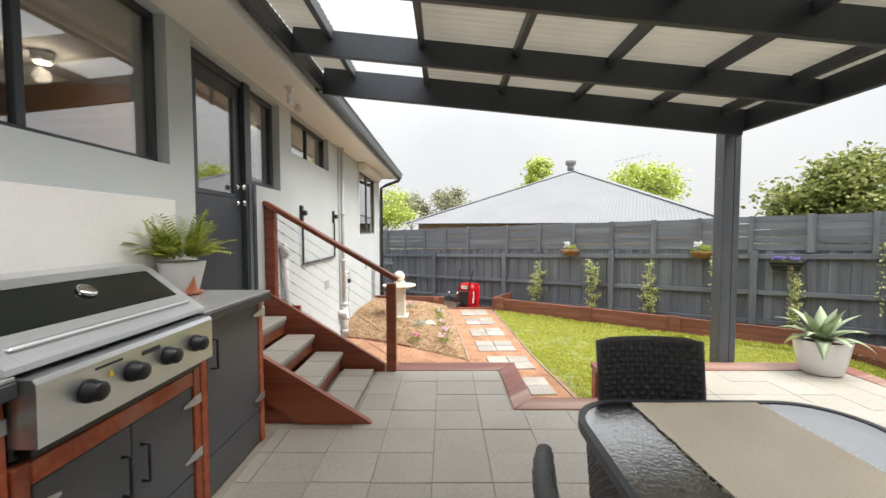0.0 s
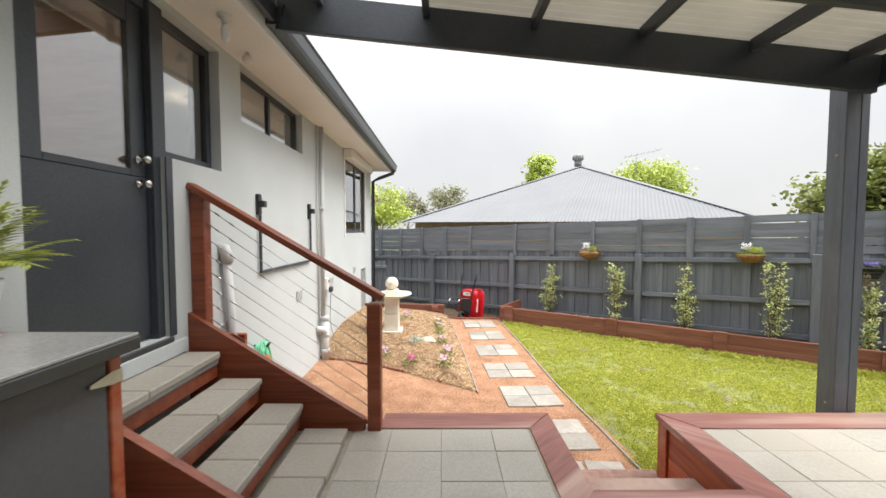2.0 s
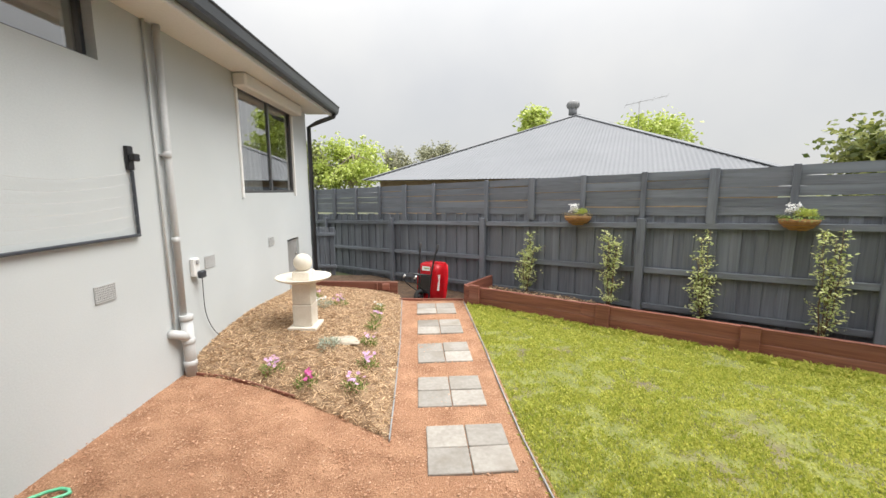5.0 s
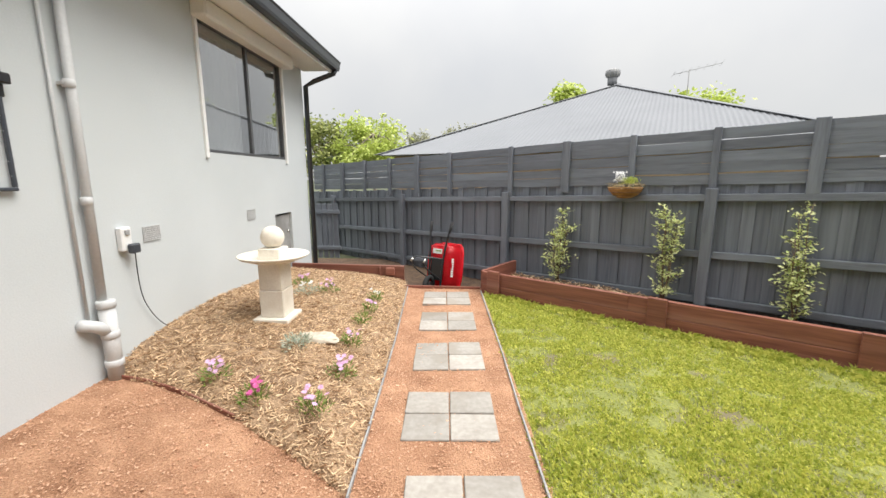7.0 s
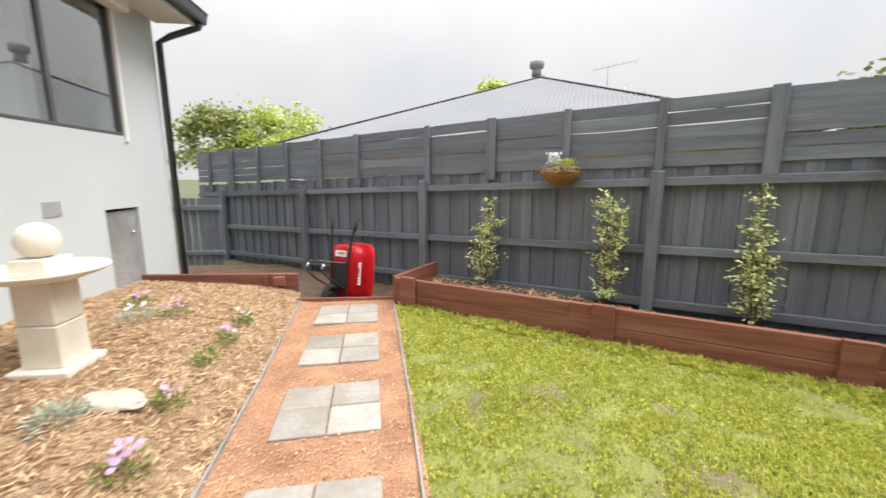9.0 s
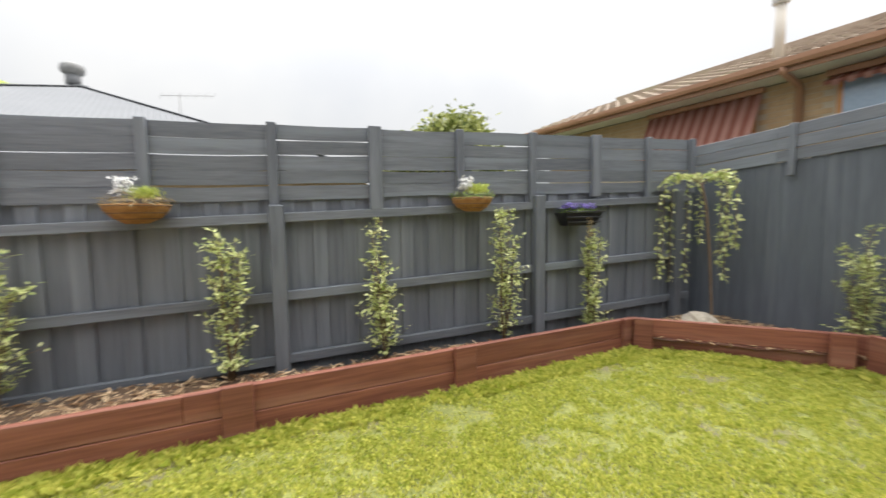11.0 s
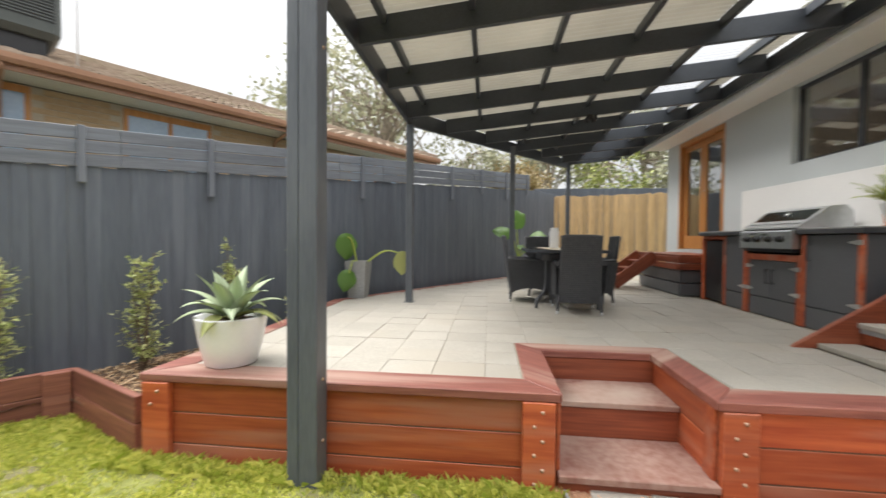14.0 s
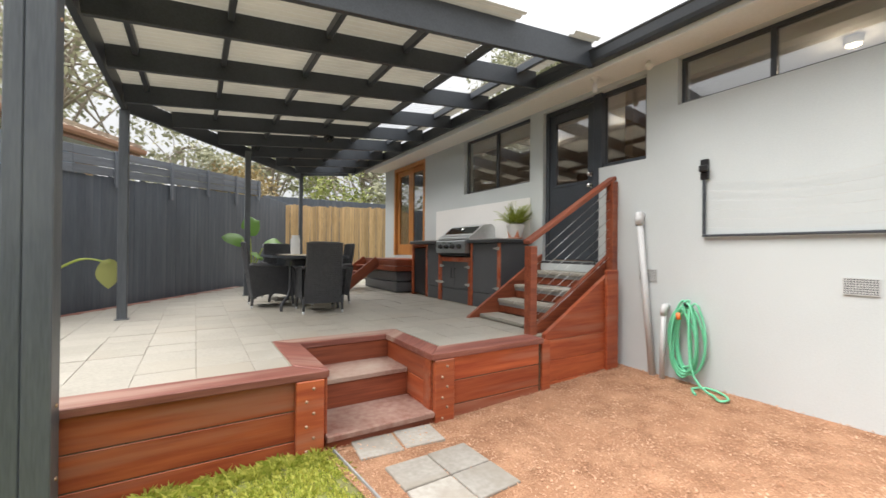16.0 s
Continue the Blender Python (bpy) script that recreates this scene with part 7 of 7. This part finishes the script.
# east neighbour: brick house with tiled roof, parallel to the fence
MH = frame2(EA - EN * 2.45, ED, EN)     # x along the fence, y towards us
eh = thing("east_house", MH @ Vector((5, -2, -0.6)), "neighbouring cream brick house with a weathered tile roof", "house")
X0, X1 = -5.8, 10.25
part("wall", newbox(X0, X1, -7.5, -0.56, -0.8, 2.86), BRICKMORTAR, eh, m=MH)
bv, bf = [], []
Rb = rngf(9)
gaps = [(-2.65, -0.80, 2.0, 2.84), (0.23, 1.75, 2.0, 2.84), (2.35, 2.95, 2.0, 2.86), (3.95, 5.2, 2.0, 2.84), (8.2, 9.8, 2.0, 2.84)]
for r in range(12):
    z = 2.86 - 0.086 * (r + 1)
    for k in range(int((X1 - X0) / 0.24)):
        x = X0 + k * 0.24 + (0.12 if r % 2 else 0)
        if x + 0.23 > X1 or any(g[0] - 0.23 < x < g[1] and z + 0.076 > g[2] and z < g[3] for g in gaps):
            continue
        b0 = len(bv)
        y = -0.556 + Rb.uniform(-0.002, 0.004)
        for yy in (-0.57, y):
            bv += [(x, yy, z), (x + 0.23, yy, z), (x + 0.23, yy, z + 0.076), (x, yy, z + 0.076)]
        bf += [(b0 + 4, b0 + 5, b0 + 6, b0 + 7), (b0, b0 + 1, b0 + 5, b0 + 4), (b0 + 3, b0 + 7, b0 + 6, b0 + 2), (b0, b0 + 4, b0 + 7, b0 + 3), (b0 + 1, b0 + 2, b0 + 6, b0 + 5)]
me = bpy.data.meshes.new("brickwork")
me.from_pydata(bv, [], bf)
me.materials.append(BRICK)
tagged(link("brickwork", me, eh, MH), "cream and tan face bricks", kind="stuff")
part("eave_lining", newbox(X0 - 0.5, X1 + 0.5, -0.55, -0.02, 2.87, 2.89), SOFFIT, eh, m=MH)
part("fascia", newbox(X0 - 0.5, X1 + 0.5, -0.02, 0.01, 2.86, 3.02, 0.004), COPPERGUTTER, eh, m=MH)
bm = bmesh.new()
gp = [(0.012, 2.93), (0.09, 2.93), (0.115, 2.98), (0.12, 3.045), (0.105, 3.045), (0.09, 2.96), (0.03, 2.95), (0.012, 3.04)]
ra = [[bm.verts.new((x, y, z)) for y, z in gp] for x in (X0 - 0.55, X1 + 0.55)]
for i in range(len(gp)):
    j = (i + 1) % len(gp)
    bm.faces.new((ra[0][i], ra[0][j], ra[1][j], ra[1][i]))
bm.faces.new(ra[0][::-1]), bm.faces.new(ra[1])
part("gutter", bm, COPPERGUTTER, eh, m=MH)
tv, tf = [], []
slope = 0.37
n_c = int((X1 - X0 + 1.0) / 0.05)
for row in range(9):
    ya, yb = 0.02 - row * 0.36, 0.02 - (row + 1) * 0.36 - 0.03
    za, zb = 3.05 + row * 0.36 * slope + 0.035, 3.05 + (row + 1) * 0.36 * slope
    b0 = len(tv)
    for k in range(n_c + 1):
        x = X0 - 0.5 + k * 0.05
        w = 0.012 * math.sin(2 * math.pi * x / 0.30) + Rb.uniform(-0.003, 0.003)
        xa, xb = min(x, X1 + 0.5 + ya), min(x, X1 + 0.5 + yb)      # the hip
        tv += [(xa, ya, za + w), (xb, yb, zb + w), (xa, ya, za + w - 0.03)]
    for k in range(n_c):
        p = b0 + 3 * k
        tf += [(p, p + 3, p + 4, p + 1), (p + 2, p + 5, p + 3, p)]
me = bpy.data.meshes.new("roof_tiles")
me.from_pydata(tv, [], tf)
me.materials.append(ROOFTILE)
tagged(link("roof_tiles", me, eh, MH), "weathered lichen-stained terracotta tiles", kind="stuff")
plank("ridge", MH @ Vector((X0, -3.3, 4.30)), MH @ Vector((X1 - 2.8, -3.3, 4.30)), 0.25, 0.10, ROOFTILE, eh)
plank("hip_cap", MH @ Vector((X1 + 0.5, 0.02, 3.09)), MH @ Vector((X1 - 2.8, -3.28, 4.30)), 0.22, 0.08, ROOFTILE, eh)
bm = bmesh.new()
bm.faces.new([bm.verts.new(p) for p in ((X0 - 0.5, -3.2, 4.24), (X1 - 2.7, -3.2, 4.24), (X1 + 0.5, -8.0, 2.9), (X0 - 0.5, -8.0, 2.9))])
bm.faces.new([bm.verts.new(p) for p in ((X0 - 0.4, 0.0, 2.9), (X0 - 0.4, -3.2, 4.24), (X0 - 0.4, -8.0, 2.9))])
bm.faces.new([bm.verts.new(p) for p in ((X1 + 0.49, 0.0, 3.04), (X1 - 2.7, -3.2, 4.24), (X1 + 0.49, -8.0, 2.9))])
part("roof_back", bm, ROOFTILE, eh, m=MH)
for a, b, z0, z1 in ((-2.65, -0.80, 1.9, 2.76), (0.23, 1.75, 1.9, 2.78), (2.35, 2.95, 1.9, 2.80), (3.95, 5.2, 1.9, 2.78), (8.2, 9.8, 1.9, 2.78)):
    wn_ = part("window", newbox(a, b, -0.575, -0.548, z1 - 0.05, z1 + 0.05, 0.004), DOORWOOD, eh, "timber framed window", m=MH)
    for x in (a, (a + b) / 2 - 0.03, b - 0.06):
        part("frame", newbox(x, x + 0.06, -0.575, -0.545, z0, z1 - 0.05, 0.004), DOORWOOD, wn_, m=MH)
    part("pane", newbox(a + 0.06, b - 0.06, -0.559, -0.553, z0, z1 - 0.05), WINBLUE, wn_, "window glass with the sky's reflection painted in its colour", m=MH)
for x in (-0.20, 2.65, 6.35):
    part("downpipe", tube(bmesh.new(), [(x, 0.05, 2.95), (x, 0.02, 2.86), (x, -0.42, 2.76), (x, -0.50, 2.70), (x, -0.50, 1.0)], 0.05 if x < 2 else 0.035, 8), COPPERGUTTER, eh, m=MH)


def awning(x0, x1, z1, drop, out, n_, name="awning"):
    th = thing(name, MH @ Vector(((x0 + x1) / 2, -0.4, z1)), "faded pink striped canvas window awning", "awning", "awnings on the brick house")
    for k in range(n_):
        a, b = x0 + (x1 - x0) * k / n_, x0 + (x1 - x0) * (k + 1) / n_
        bm = bmesh.new()
        t_, u_ = [bm.verts.new((x, -0.53, z1)) for x in (a, b)], [bm.verts.new((x, -0.53 + out, z1 - drop)) for x in (a, b)]
        w_ = [bm.verts.new((x, -0.53 + out, z1 - drop - (0.05 + 0.03 * (k % 2)))) for x in (a, b)]
        bm.faces.new((t_[0], t_[1], u_[1], u_[0])), bm.faces.new((u_[0], u_[1], w_[1], w_[0]))
        bmesh.ops.solidify(bm, geom=bm.faces[:], thickness=0.004)
        part("stripe", bm, AWNING if k % 2 else AWNING_DARK, th, m=MH)
    part("head_box", newbox(x0 - 0.03, x1 + 0.03, -0.555, -0.46, z1, z1 + 0.09, 0.01), COPPERGUTTER, th, m=MH)


awning(-2.75, -0.70, 2.77, 0.85, 0.42, 22)
awning(0.15, 1.85, 2.77, 0.10, 0.22, 20)
flue = thing("roof_flue", MH @ Vector((-0.15, -0.35, 3.2)), "cream metal flue with a rain cap on the tiled roof", "flue")
FB = MH @ Vector((-0.52, -0.55, 3.2))
part("pipe", tube(bmesh.new(), [FB, FB + Vector((0, 0, 0.95))], 0.075, 12), FLUE, flue)
part("cap", lathe(bmesh.new(), [(0.09, 0.90), (0.12, 0.92), (0.12, 1.05), (0.09, 1.07), (0.01, 1.08)], FB, 16), PVC, flue)
cooler = thing("evaporative_cooler", MH @ Vector((3.1, -1.1, 3.5)), "dark green evaporative cooler with louvres on the tiled roof", "cooler")
CO = MH @ Matrix.Translation((2.88, -1.2, 3.50)) @ Matrix.Scale(0.92, 4)
part("cabinet", newbox(-0.46, 0.46, -0.46, 0.46, 0.16, 1.12, 0.09), COOLER, cooler, m=CO)
part("base", newbox(-0.30, 0.30, -0.30, 0.30, -0.15, 0.17, 0.01), BLACK, cooler, m=CO)
for k in range(13):
    part("louvre", newbox(-0.37, 0.37, 0.455, 0.475, 0.42 + 0.048 * k, 0.445 + 0.048 * k, 0.004), COOLER, cooler, m=CO)
part("louvre_back", newbox(-0.38, 0.38, 0.452, 0.461, 0.40, 1.05), BLACK, cooler, m=CO)
part("whip_aerial", tube(bmesh.new(), [(0.60, 0.7, -0.4), (0.60, 0.7, 2.2)], 0.014, 6), PVC, cooler, "thin white pole", m=CO)


def tree(x, y, z0, h, crown, n_clump, per, leaf, size, label, mat=BARK, trunk=0.12, clear=0.35, seed=1, kind="tree"):
    """A tapered trunk with limbs and a crown of leaf clumps with gaps."""
    Rr = rngf(seed)
    th = thing(kind, (x, y, z0), label, "tree")
    tb = bmesh.new()
    base, top = Vector((x, y, z0)), Vector((x + Rr.uniform(-0.4, 0.4), y + Rr.uniform(-0.4, 0.4), z0 + h * 0.85))
    line = [base.lerp(top, k / 5) + Vector((Rr.uniform(-0.1, 0.1), Rr.uniform(-0.1, 0.1), 0)) for k in range(6)]
    tube(tb, line, [trunk * (1 - 0.15 * k) for k in range(6)], 8)
    verts, faces = [], []
    for c in range(n_clump):
        a, el = Rr.uniform(0, 6.28), Rr.uniform(-0.4, 1.0)
        rr = crown * (0.35 + 0.75 * Rr.random())
        cz = z0 + h * (clear + (1 - clear) * (0.5 + 0.5 * el)) - rr * 0.15
        cc = Vector((top.x + rr * math.cos(a) * (1.15 - 0.5 * max(el, 0)), top.y + rr * math.sin(a) * (1.15 - 0.5 * max(el, 0)), cz))
        s_ = line[Rr.randint(2, 5)]
        tube(tb, [s_, s_.lerp(cc, 0.55) + Vector((0, 0, 0.1)), cc], [trunk * 0.35, trunk * 0.2, trunk * 0.06], 5, False)
        cr = crown * Rr.uniform(0.22, 0.42)
        for _ in range(per):
            p = cc + Vector((Rr.gauss(0, 1), Rr.gauss(0, 1), Rr.gauss(0, 0.75))) * cr * 0.55
            d = Vector((Rr.uniform(-1, 1), Rr.uniform(-1, 1), Rr.uniform(-0.8, 0.6))).normalized()
            n_ = Vector((Rr.uniform(-1, 1), Rr.uniform(-1, 1), Rr.uniform(0, 1.2))).normalized()
            sd = d.cross(n_)
            if sd.length < 0.05:
                continue
            sd = sd.normalized() * size * Rr.uniform(0.22, 0.36)
            L = size * Rr.uniform(0.7, 1.3)
            b0 = len(verts)
            verts += [p[:], (p + d * L * 0.5 + sd)[:], (p + d * L)[:], (p + d * L * 0.5 - sd)[:]]
            faces.append((b0, b0 + 1, b0 + 2, b0 + 3))
    part("trunk", tb, mat, th)
    me_ = bpy.data.meshes.new("crown")
    me_.from_pydata(verts, [], faces)
    me_.materials.append(leaf)
    link("crown", me_, th)


tree(-1.9, 20.5, -0.7, 4.6, 1.5, 40, 150, L_LIME, 0.20, "bright lime green tree beyond the side fence", seed=3)
tree(-5.0, 21.5, -0.7, 4.5, 1.6, 34, 150, L_DARK, 0.20, "olive green tree beyond the side fence", seed=4)
tree(-1.9, 40, -0.7, 6.3, 1.6, 26, 90, L_GUM, 0.30, "distant sparse gum tree", seed=5)
tree(1.8, 41, -0.7, 6.8, 2.2, 34, 90, L_GUM, 0.30, "distant spreading gum tree", seed=6)
tree(9.5, 29, -0.7, 7.6, 1.5, 32, 110, L_LIME, 0.30, "fresh green tree behind the neighbouring roof", seed=7)
tree(19.0, 30, -0.7, 7.6, 2.6, 46, 110, L_LIME, 0.32, "light green tree behind the neighbouring roof", seed=8)
tree(12.5, 6.9, -0.7, 4.0, 1.35, 80, 210, L_DARK, 0.16, "dense evergreen tree with glossy leaves behind the fence", seed=9, clear=0.25, trunk=0.16)
tree(8.6, -16.0, -0.7, 11.0, 3.6, 52, 48, L_GUM, 0.26, "tall gum tree with drooping grey-green foliage", seed=11, trunk=0.22)
tree(4.6, -18.5, -0.7, 7.0, 2.3, 30, 50, L_GUM, 0.24, "dark tree behind the terrace fence", seed=12)
tree(2.6, -20.0, -0.7, 5.6, 1.8, 34, 110, L_TAN, 0.24, "dry golden foliage behind the screen", seed=13)
tree(0.3, -24, -0.7, 9.5, 2.7, 40, 56, L_GUM, 0.34, "tall gum with a bare pale trunk", seed=14, clear=0.4, trunk=0.2)
tree(-2.8, -19, -0.7, 6.6, 1.9, 26, 56, L_DARK, 0.22, "green tree behind the timber screen", seed=15)
tree(-5.0, -22, -0.7, 9.0, 2.9, 44, 60, L_GUM, 0.32, "gum tree behind the house corner", seed=16, trunk=0.2)
tree(12.5, -20.0, -0.7, 12.0, 3.8, 46, 48, L_GUM, 0.34, "tall leaning gum tree beyond the brick house", seed=17, trunk=0.25)
tree(-19, -22, -0.7, 18.0, 4.0, 44, 110, L_GUM, 0.4, "very tall gum tree behind our roof", seed=18, trunk=0.3, clear=0.5)


# ================= paving, edging, grass, chips: many small pieces =================
def strip(name, pts, zf, w, h, mat, label):
    th = thing(name, (*pts[0], zf(*pts[0])), label, "edging")
    for a, b in zip(pts, pts[1:]):
        plank("edge_strip", (*a, zf(*a) + h / 2 - 0.015), (*b, zf(*b) + h / 2 - 0.015), w, h, mat, th, bev=0.002)
    return th


strip("lawn_edging", [(3.25, 0.03), (3.17, 0.9), (3.09, 1.69), (3.045, 2.48), (3.005, 3.4), (2.93, 4.6), (2.885, 5.38)], gravel_z, 0.012, 0.035, POTGREY, "thin weathered edging strip between path and lawn")
strip("mulch_edging", [(2.10, 1.64), (2.075, 2.17), (1.995, 3.6), (1.90, 4.8), (1.845, 5.5)], gravel_z, 0.012, 0.04, POTGREY, "thin weathered edging strip beside the mulch")
strip("path_end_edging", [(1.80, 5.50), (2.88, 5.49)], gravel_z, 0.03, 0.05, BEDWOOD, "thin timber edging across the end of the path")
strip("mulch_front_edging", [(0.0, 2.61), (0.35, 2.56), (0.7, 2.45), (1.2, 2.22)], gravel_z, 0.014, 0.045, BEDWOOD, "thin timber edging in front of the mulch")

# stepping pavers, four to a square
stepping = thing("stepping_path", (2.5, 3, -0.52), "grey stone pavers laid four to a square along the path", "path")
sp_me = [mesh_of("paver", newbox(-0.147, 0.147, -0.135, 0.135, -0.03, 0.0, 0.005), STEPPAVER) for _ in range(1)]
Rs = rngf(15)
for x, y, a in ((2.425, 5.01, 3), (2.478, 4.16, 3), (2.525, 3.29, 3.5), (2.572, 2.39, 3), (2.68, 1.555, 3), (2.742, 0.70, 2)):
    for i in (-1, 1):
        for j in (-1, 1):
            link("paver", sp_me[0], stepping, pose(x, y, gravel_z(x, y) + 0.016 + Rs.uniform(-0.003, 0.003), Rs.uniform(-0.6, 0.6), Rs.uniform(-0.6, 0.6), a) @ pose(i * 0.151, j * 0.139, 0, 0, 0, Rs.uniform(-0.8, 0.8)))
for x, y in ((2.66, 0.145), (2.975, 0.135)):
    link("paver", sp_me[0], stepping, pose(x, y, gravel_z(x, y) + 0.012, 0, 0, -5))

# terrace pavers
Rd = rngf(16)
PX, PY = 0.334, 0.295
dk_me = [mesh_of("paver", newbox(-PX / 2 + 0.0014, PX / 2 - 0.0014, -PY / 2 + 0.0014, PY / 2 - 0.0014, -0.03, 0.0, 0.002), PAVER) for _ in range(1)]
clear_poly = [(0.60, -9.6), (1.45, -9.6), (3.20, -6.95), (5.25, -4.02), (5.66, -3.1), (5.62, -1.5), (5.62, -0.215), (3.455, -0.215), (3.455, -1.08), (2.29, -1.08), (2.29, -0.215), (1.10, -0.215), (1.10, -1.33), (0.60, -1.33)]
rest_v, rest_f, count = [], [], 0
cells = []
for j in range(34):
    for i in range(18):
        x, y = 1.352 + (i - 4 + 0.5) * PX, -0.350 - j * PY + 0.0
        cells.append((x, y))
cells.sort(key=lambda c: abs(c[0] - 2.4) * 0.6 + abs(c[1] + 1.4))


def clipped(x, y):
    """The paver's rectangle cut back where a straight terrace edge crosses it; None when outside."""
    x0, x1, y0, y1 = x - PX / 2 + 0.0022, x + PX / 2 - 0.0022, y - PY / 2 + 0.0022, y + PY / 2 - 0.0022
    for step in range(12):
        cs = [(x0, y0), (x1, y0), (x1, y1), (x0, y1)]
        out = [not inside(clear_poly, *c) for c in cs]
        if not any(out):
            return (x0, x1, y0, y1) if x1 - x0 > 0.05 and y1 - y0 > 0.05 else None
        if all(out):
            return None
        if out[2] and out[3]:
            y1 -= PY / 12
        elif out[0] and out[1]:
            y0 += PY / 12
        elif out[1] or out[2]:
            x1 -= PX / 12
        else:
            x0 += PX / 12
    return None


for x, y in cells:
    c = clipped(x, y)
    if not c:
        continue
    w, h = c[1] - c[0], c[3] - c[2]
    cx_, cy_ = (c[0] + c[1]) / 2, (c[2] + c[3]) / 2
    if count < 295:
        link("paver", dk_me[0], terrace, pose(cx_, cy_, Rd.uniform(-0.0025, 0.0025), Rd.uniform(-0.25, 0.25), Rd.uniform(-0.25, 0.25), Rd.uniform(-0.4, 0.4)) @ Matrix.Diagonal((w / (PX - 0.0044), h / (PY - 0.0044), 1, 1)))
        count += 1
    else:
        b0 = len(rest_v)
        z = Rd.uniform(-0.002, 0.002)
        rest_v += [(c[0], c[2], -0.02), (c[1], c[2], -0.02), (c[1], c[3], -0.02), (c[0], c[3], -0.02), (c[0], c[2], z), (c[1], c[2], z), (c[1], c[3], z), (c[0], c[3], z)]
        rest_f += [(b0 + 4, b0 + 5, b0 + 6, b0 + 7)] + [(b0 + k, b0 + (k + 1) % 4, b0 + 4 + (k + 1) % 4, b0 + 4 + k) for k in range(4)]
if rest_v:
    tagged(blades("far_pavers", rest_v, rest_f, PAVER, terrace), "grey concrete pavers at the far end", kind="stuff")

# grass blades
rng = np.random.default_rng(3)


def scatter(poly, n):
    xs, ys = [p[0] for p in poly], [p[1] for p in poly]
    out = []
    while len(out) < n:
        for x, y in zip(rng.uniform(min(xs), max(xs), n), rng.uniform(min(ys), max(ys), n)):
            if inside(poly, x, y):
                out.append((x, y))
                if len(out) == n:
                    break
    return out


def grass(name, poly, n, hmin, hmax, mat, label, zf, seed):
    v_, f_ = [], []
    r_ = rng.random((n, 5))
    for k, (x, y) in enumerate(scatter(poly, n)):
        den = 0.7 * noise.noise((x * 1.7, y * 1.7, seed)) + 0.7 * noise.noise((x * 6, y * 6, seed)) + 0.5 * noise.noise((x * 15, y * 15, seed))
        if r_[k, 4] < 0.88 * max(0.0, min(1.0, (0.02 - den) * 2.2)):
            continue
        a, L = r_[k, 0] * 6.283, (hmin + (hmax - hmin) * r_[k, 1]) * (1.0 + 0.45 * den)
        lean = 0.25 + 0.9 * r_[k, 2]
        z = zf(x, y)
        w = 0.0026 + 0.0025 * r_[k, 3]
        ca, sa = math.cos(a), math.sin(a)
        b0 = len(v_)
        v_ += [(x - sa * w, y + ca * w, z - 0.004), (x + sa * w, y - ca * w, z - 0.004), (x + ca * L * lean * 0.35 + sa * w * 0.8, y + sa * L * lean * 0.35 - ca * w * 0.8, z + L * 0.6), (x + ca * L * lean, y + sa * L * lean, z + L * (1.05 - 0.45 * lean))]
        f_ += [(b0, b0 + 1, b0 + 2), (b0, b0 + 2, b0 + 3)]
    return tagged(blades(name, v_, f_, mat), label, "grass", kind="stuff")


grass("lawn_grass", lawn_poly, 190000, 0.014, 0.034, L_LAWN, "short mown lawn grass, patchy and yellow-green", lawn_z, 2)
grass("lawn_rim_grass", [(3.28, 0.03), (5.85, 0.03), (6.85, -0.44), (7.66, 0.45), (7.42, 2.05), (2.95, 5.28), (2.95, 5.10), (7.22, 1.98), (7.46, 0.5), (6.82, -0.26), (5.9, 0.16), (3.27, 0.16)], 16000, 0.03, 0.085, L_LAWN, "longer unmown grass along the timber edges", lawn_z, 4)


def chips(name, poly, n, lmin, lmax, mat, zf, label, thick=0.35):
    """Flat shreds thrown over a bed."""
    v_, f_ = [], []
    for k, (x, y) in enumerate(scatter(poly, n)):
        a, tl, rl = rng.uniform(0, 6.283), rng.uniform(-0.5, 0.5), rng.uniform(-0.6, 0.6)
        L = lmin + (lmax - lmin) * rng.random() ** 2
        w = L * rng.uniform(0.12, thick)
        m_ = pose(x, y, zf(x, y) + rng.uniform(0.0, 0.016), math.degrees(rl), math.degrees(tl), math.degrees(a))
        b0 = len(v_)
        t_ = min(w * 0.35, 0.005)
        q = [(-L / 2, -w / 2, 0), (L / 2, -w / 3, 0), (L / 2, w / 3, 0), (-L / 2, w / 2, 0), (-L / 2.2, -w / 3, t_), (L / 2.2, -w / 3, t_), (L / 2.2, w / 3, t_), (-L / 2.2, w / 3, t_)]
        v_ += [(m_ @ Vector(p))[:] for p in q]
        f_ += [(b0 + 4, b0 + 5, b0 + 6, b0 + 7)] + [(b0 + k2, b0 + (k2 + 1) % 4, b0 + 4 + (k2 + 1) % 4, b0 + 4 + k2) for k2 in range(4)]
    return tagged(blades(name, v_, f_, mat), label, "mulch", kind="stuff")


chips("mulch_chips", mulch_poly, 36000, 0.010, 0.060, CHIP, lambda x, y: mulch_z(x, y) - 0.002, "shredded pine bark chips in mixed tan and brown", 0.24)
chips("bed_chips", bed_poly, 6500, 0.02, 0.08, CHIP, lambda x, y: -0.38 + 0.03 * noise.noise((x, y, 1)), "bark chips scattered in the fence bed")
chips("gravel_stones", gravel_poly, 60000, 0.004, 0.018, GRAVEL_BIT, lambda x, y: gravel_z(x, y) - 0.004, "small loose orange stones on the path", 0.9)
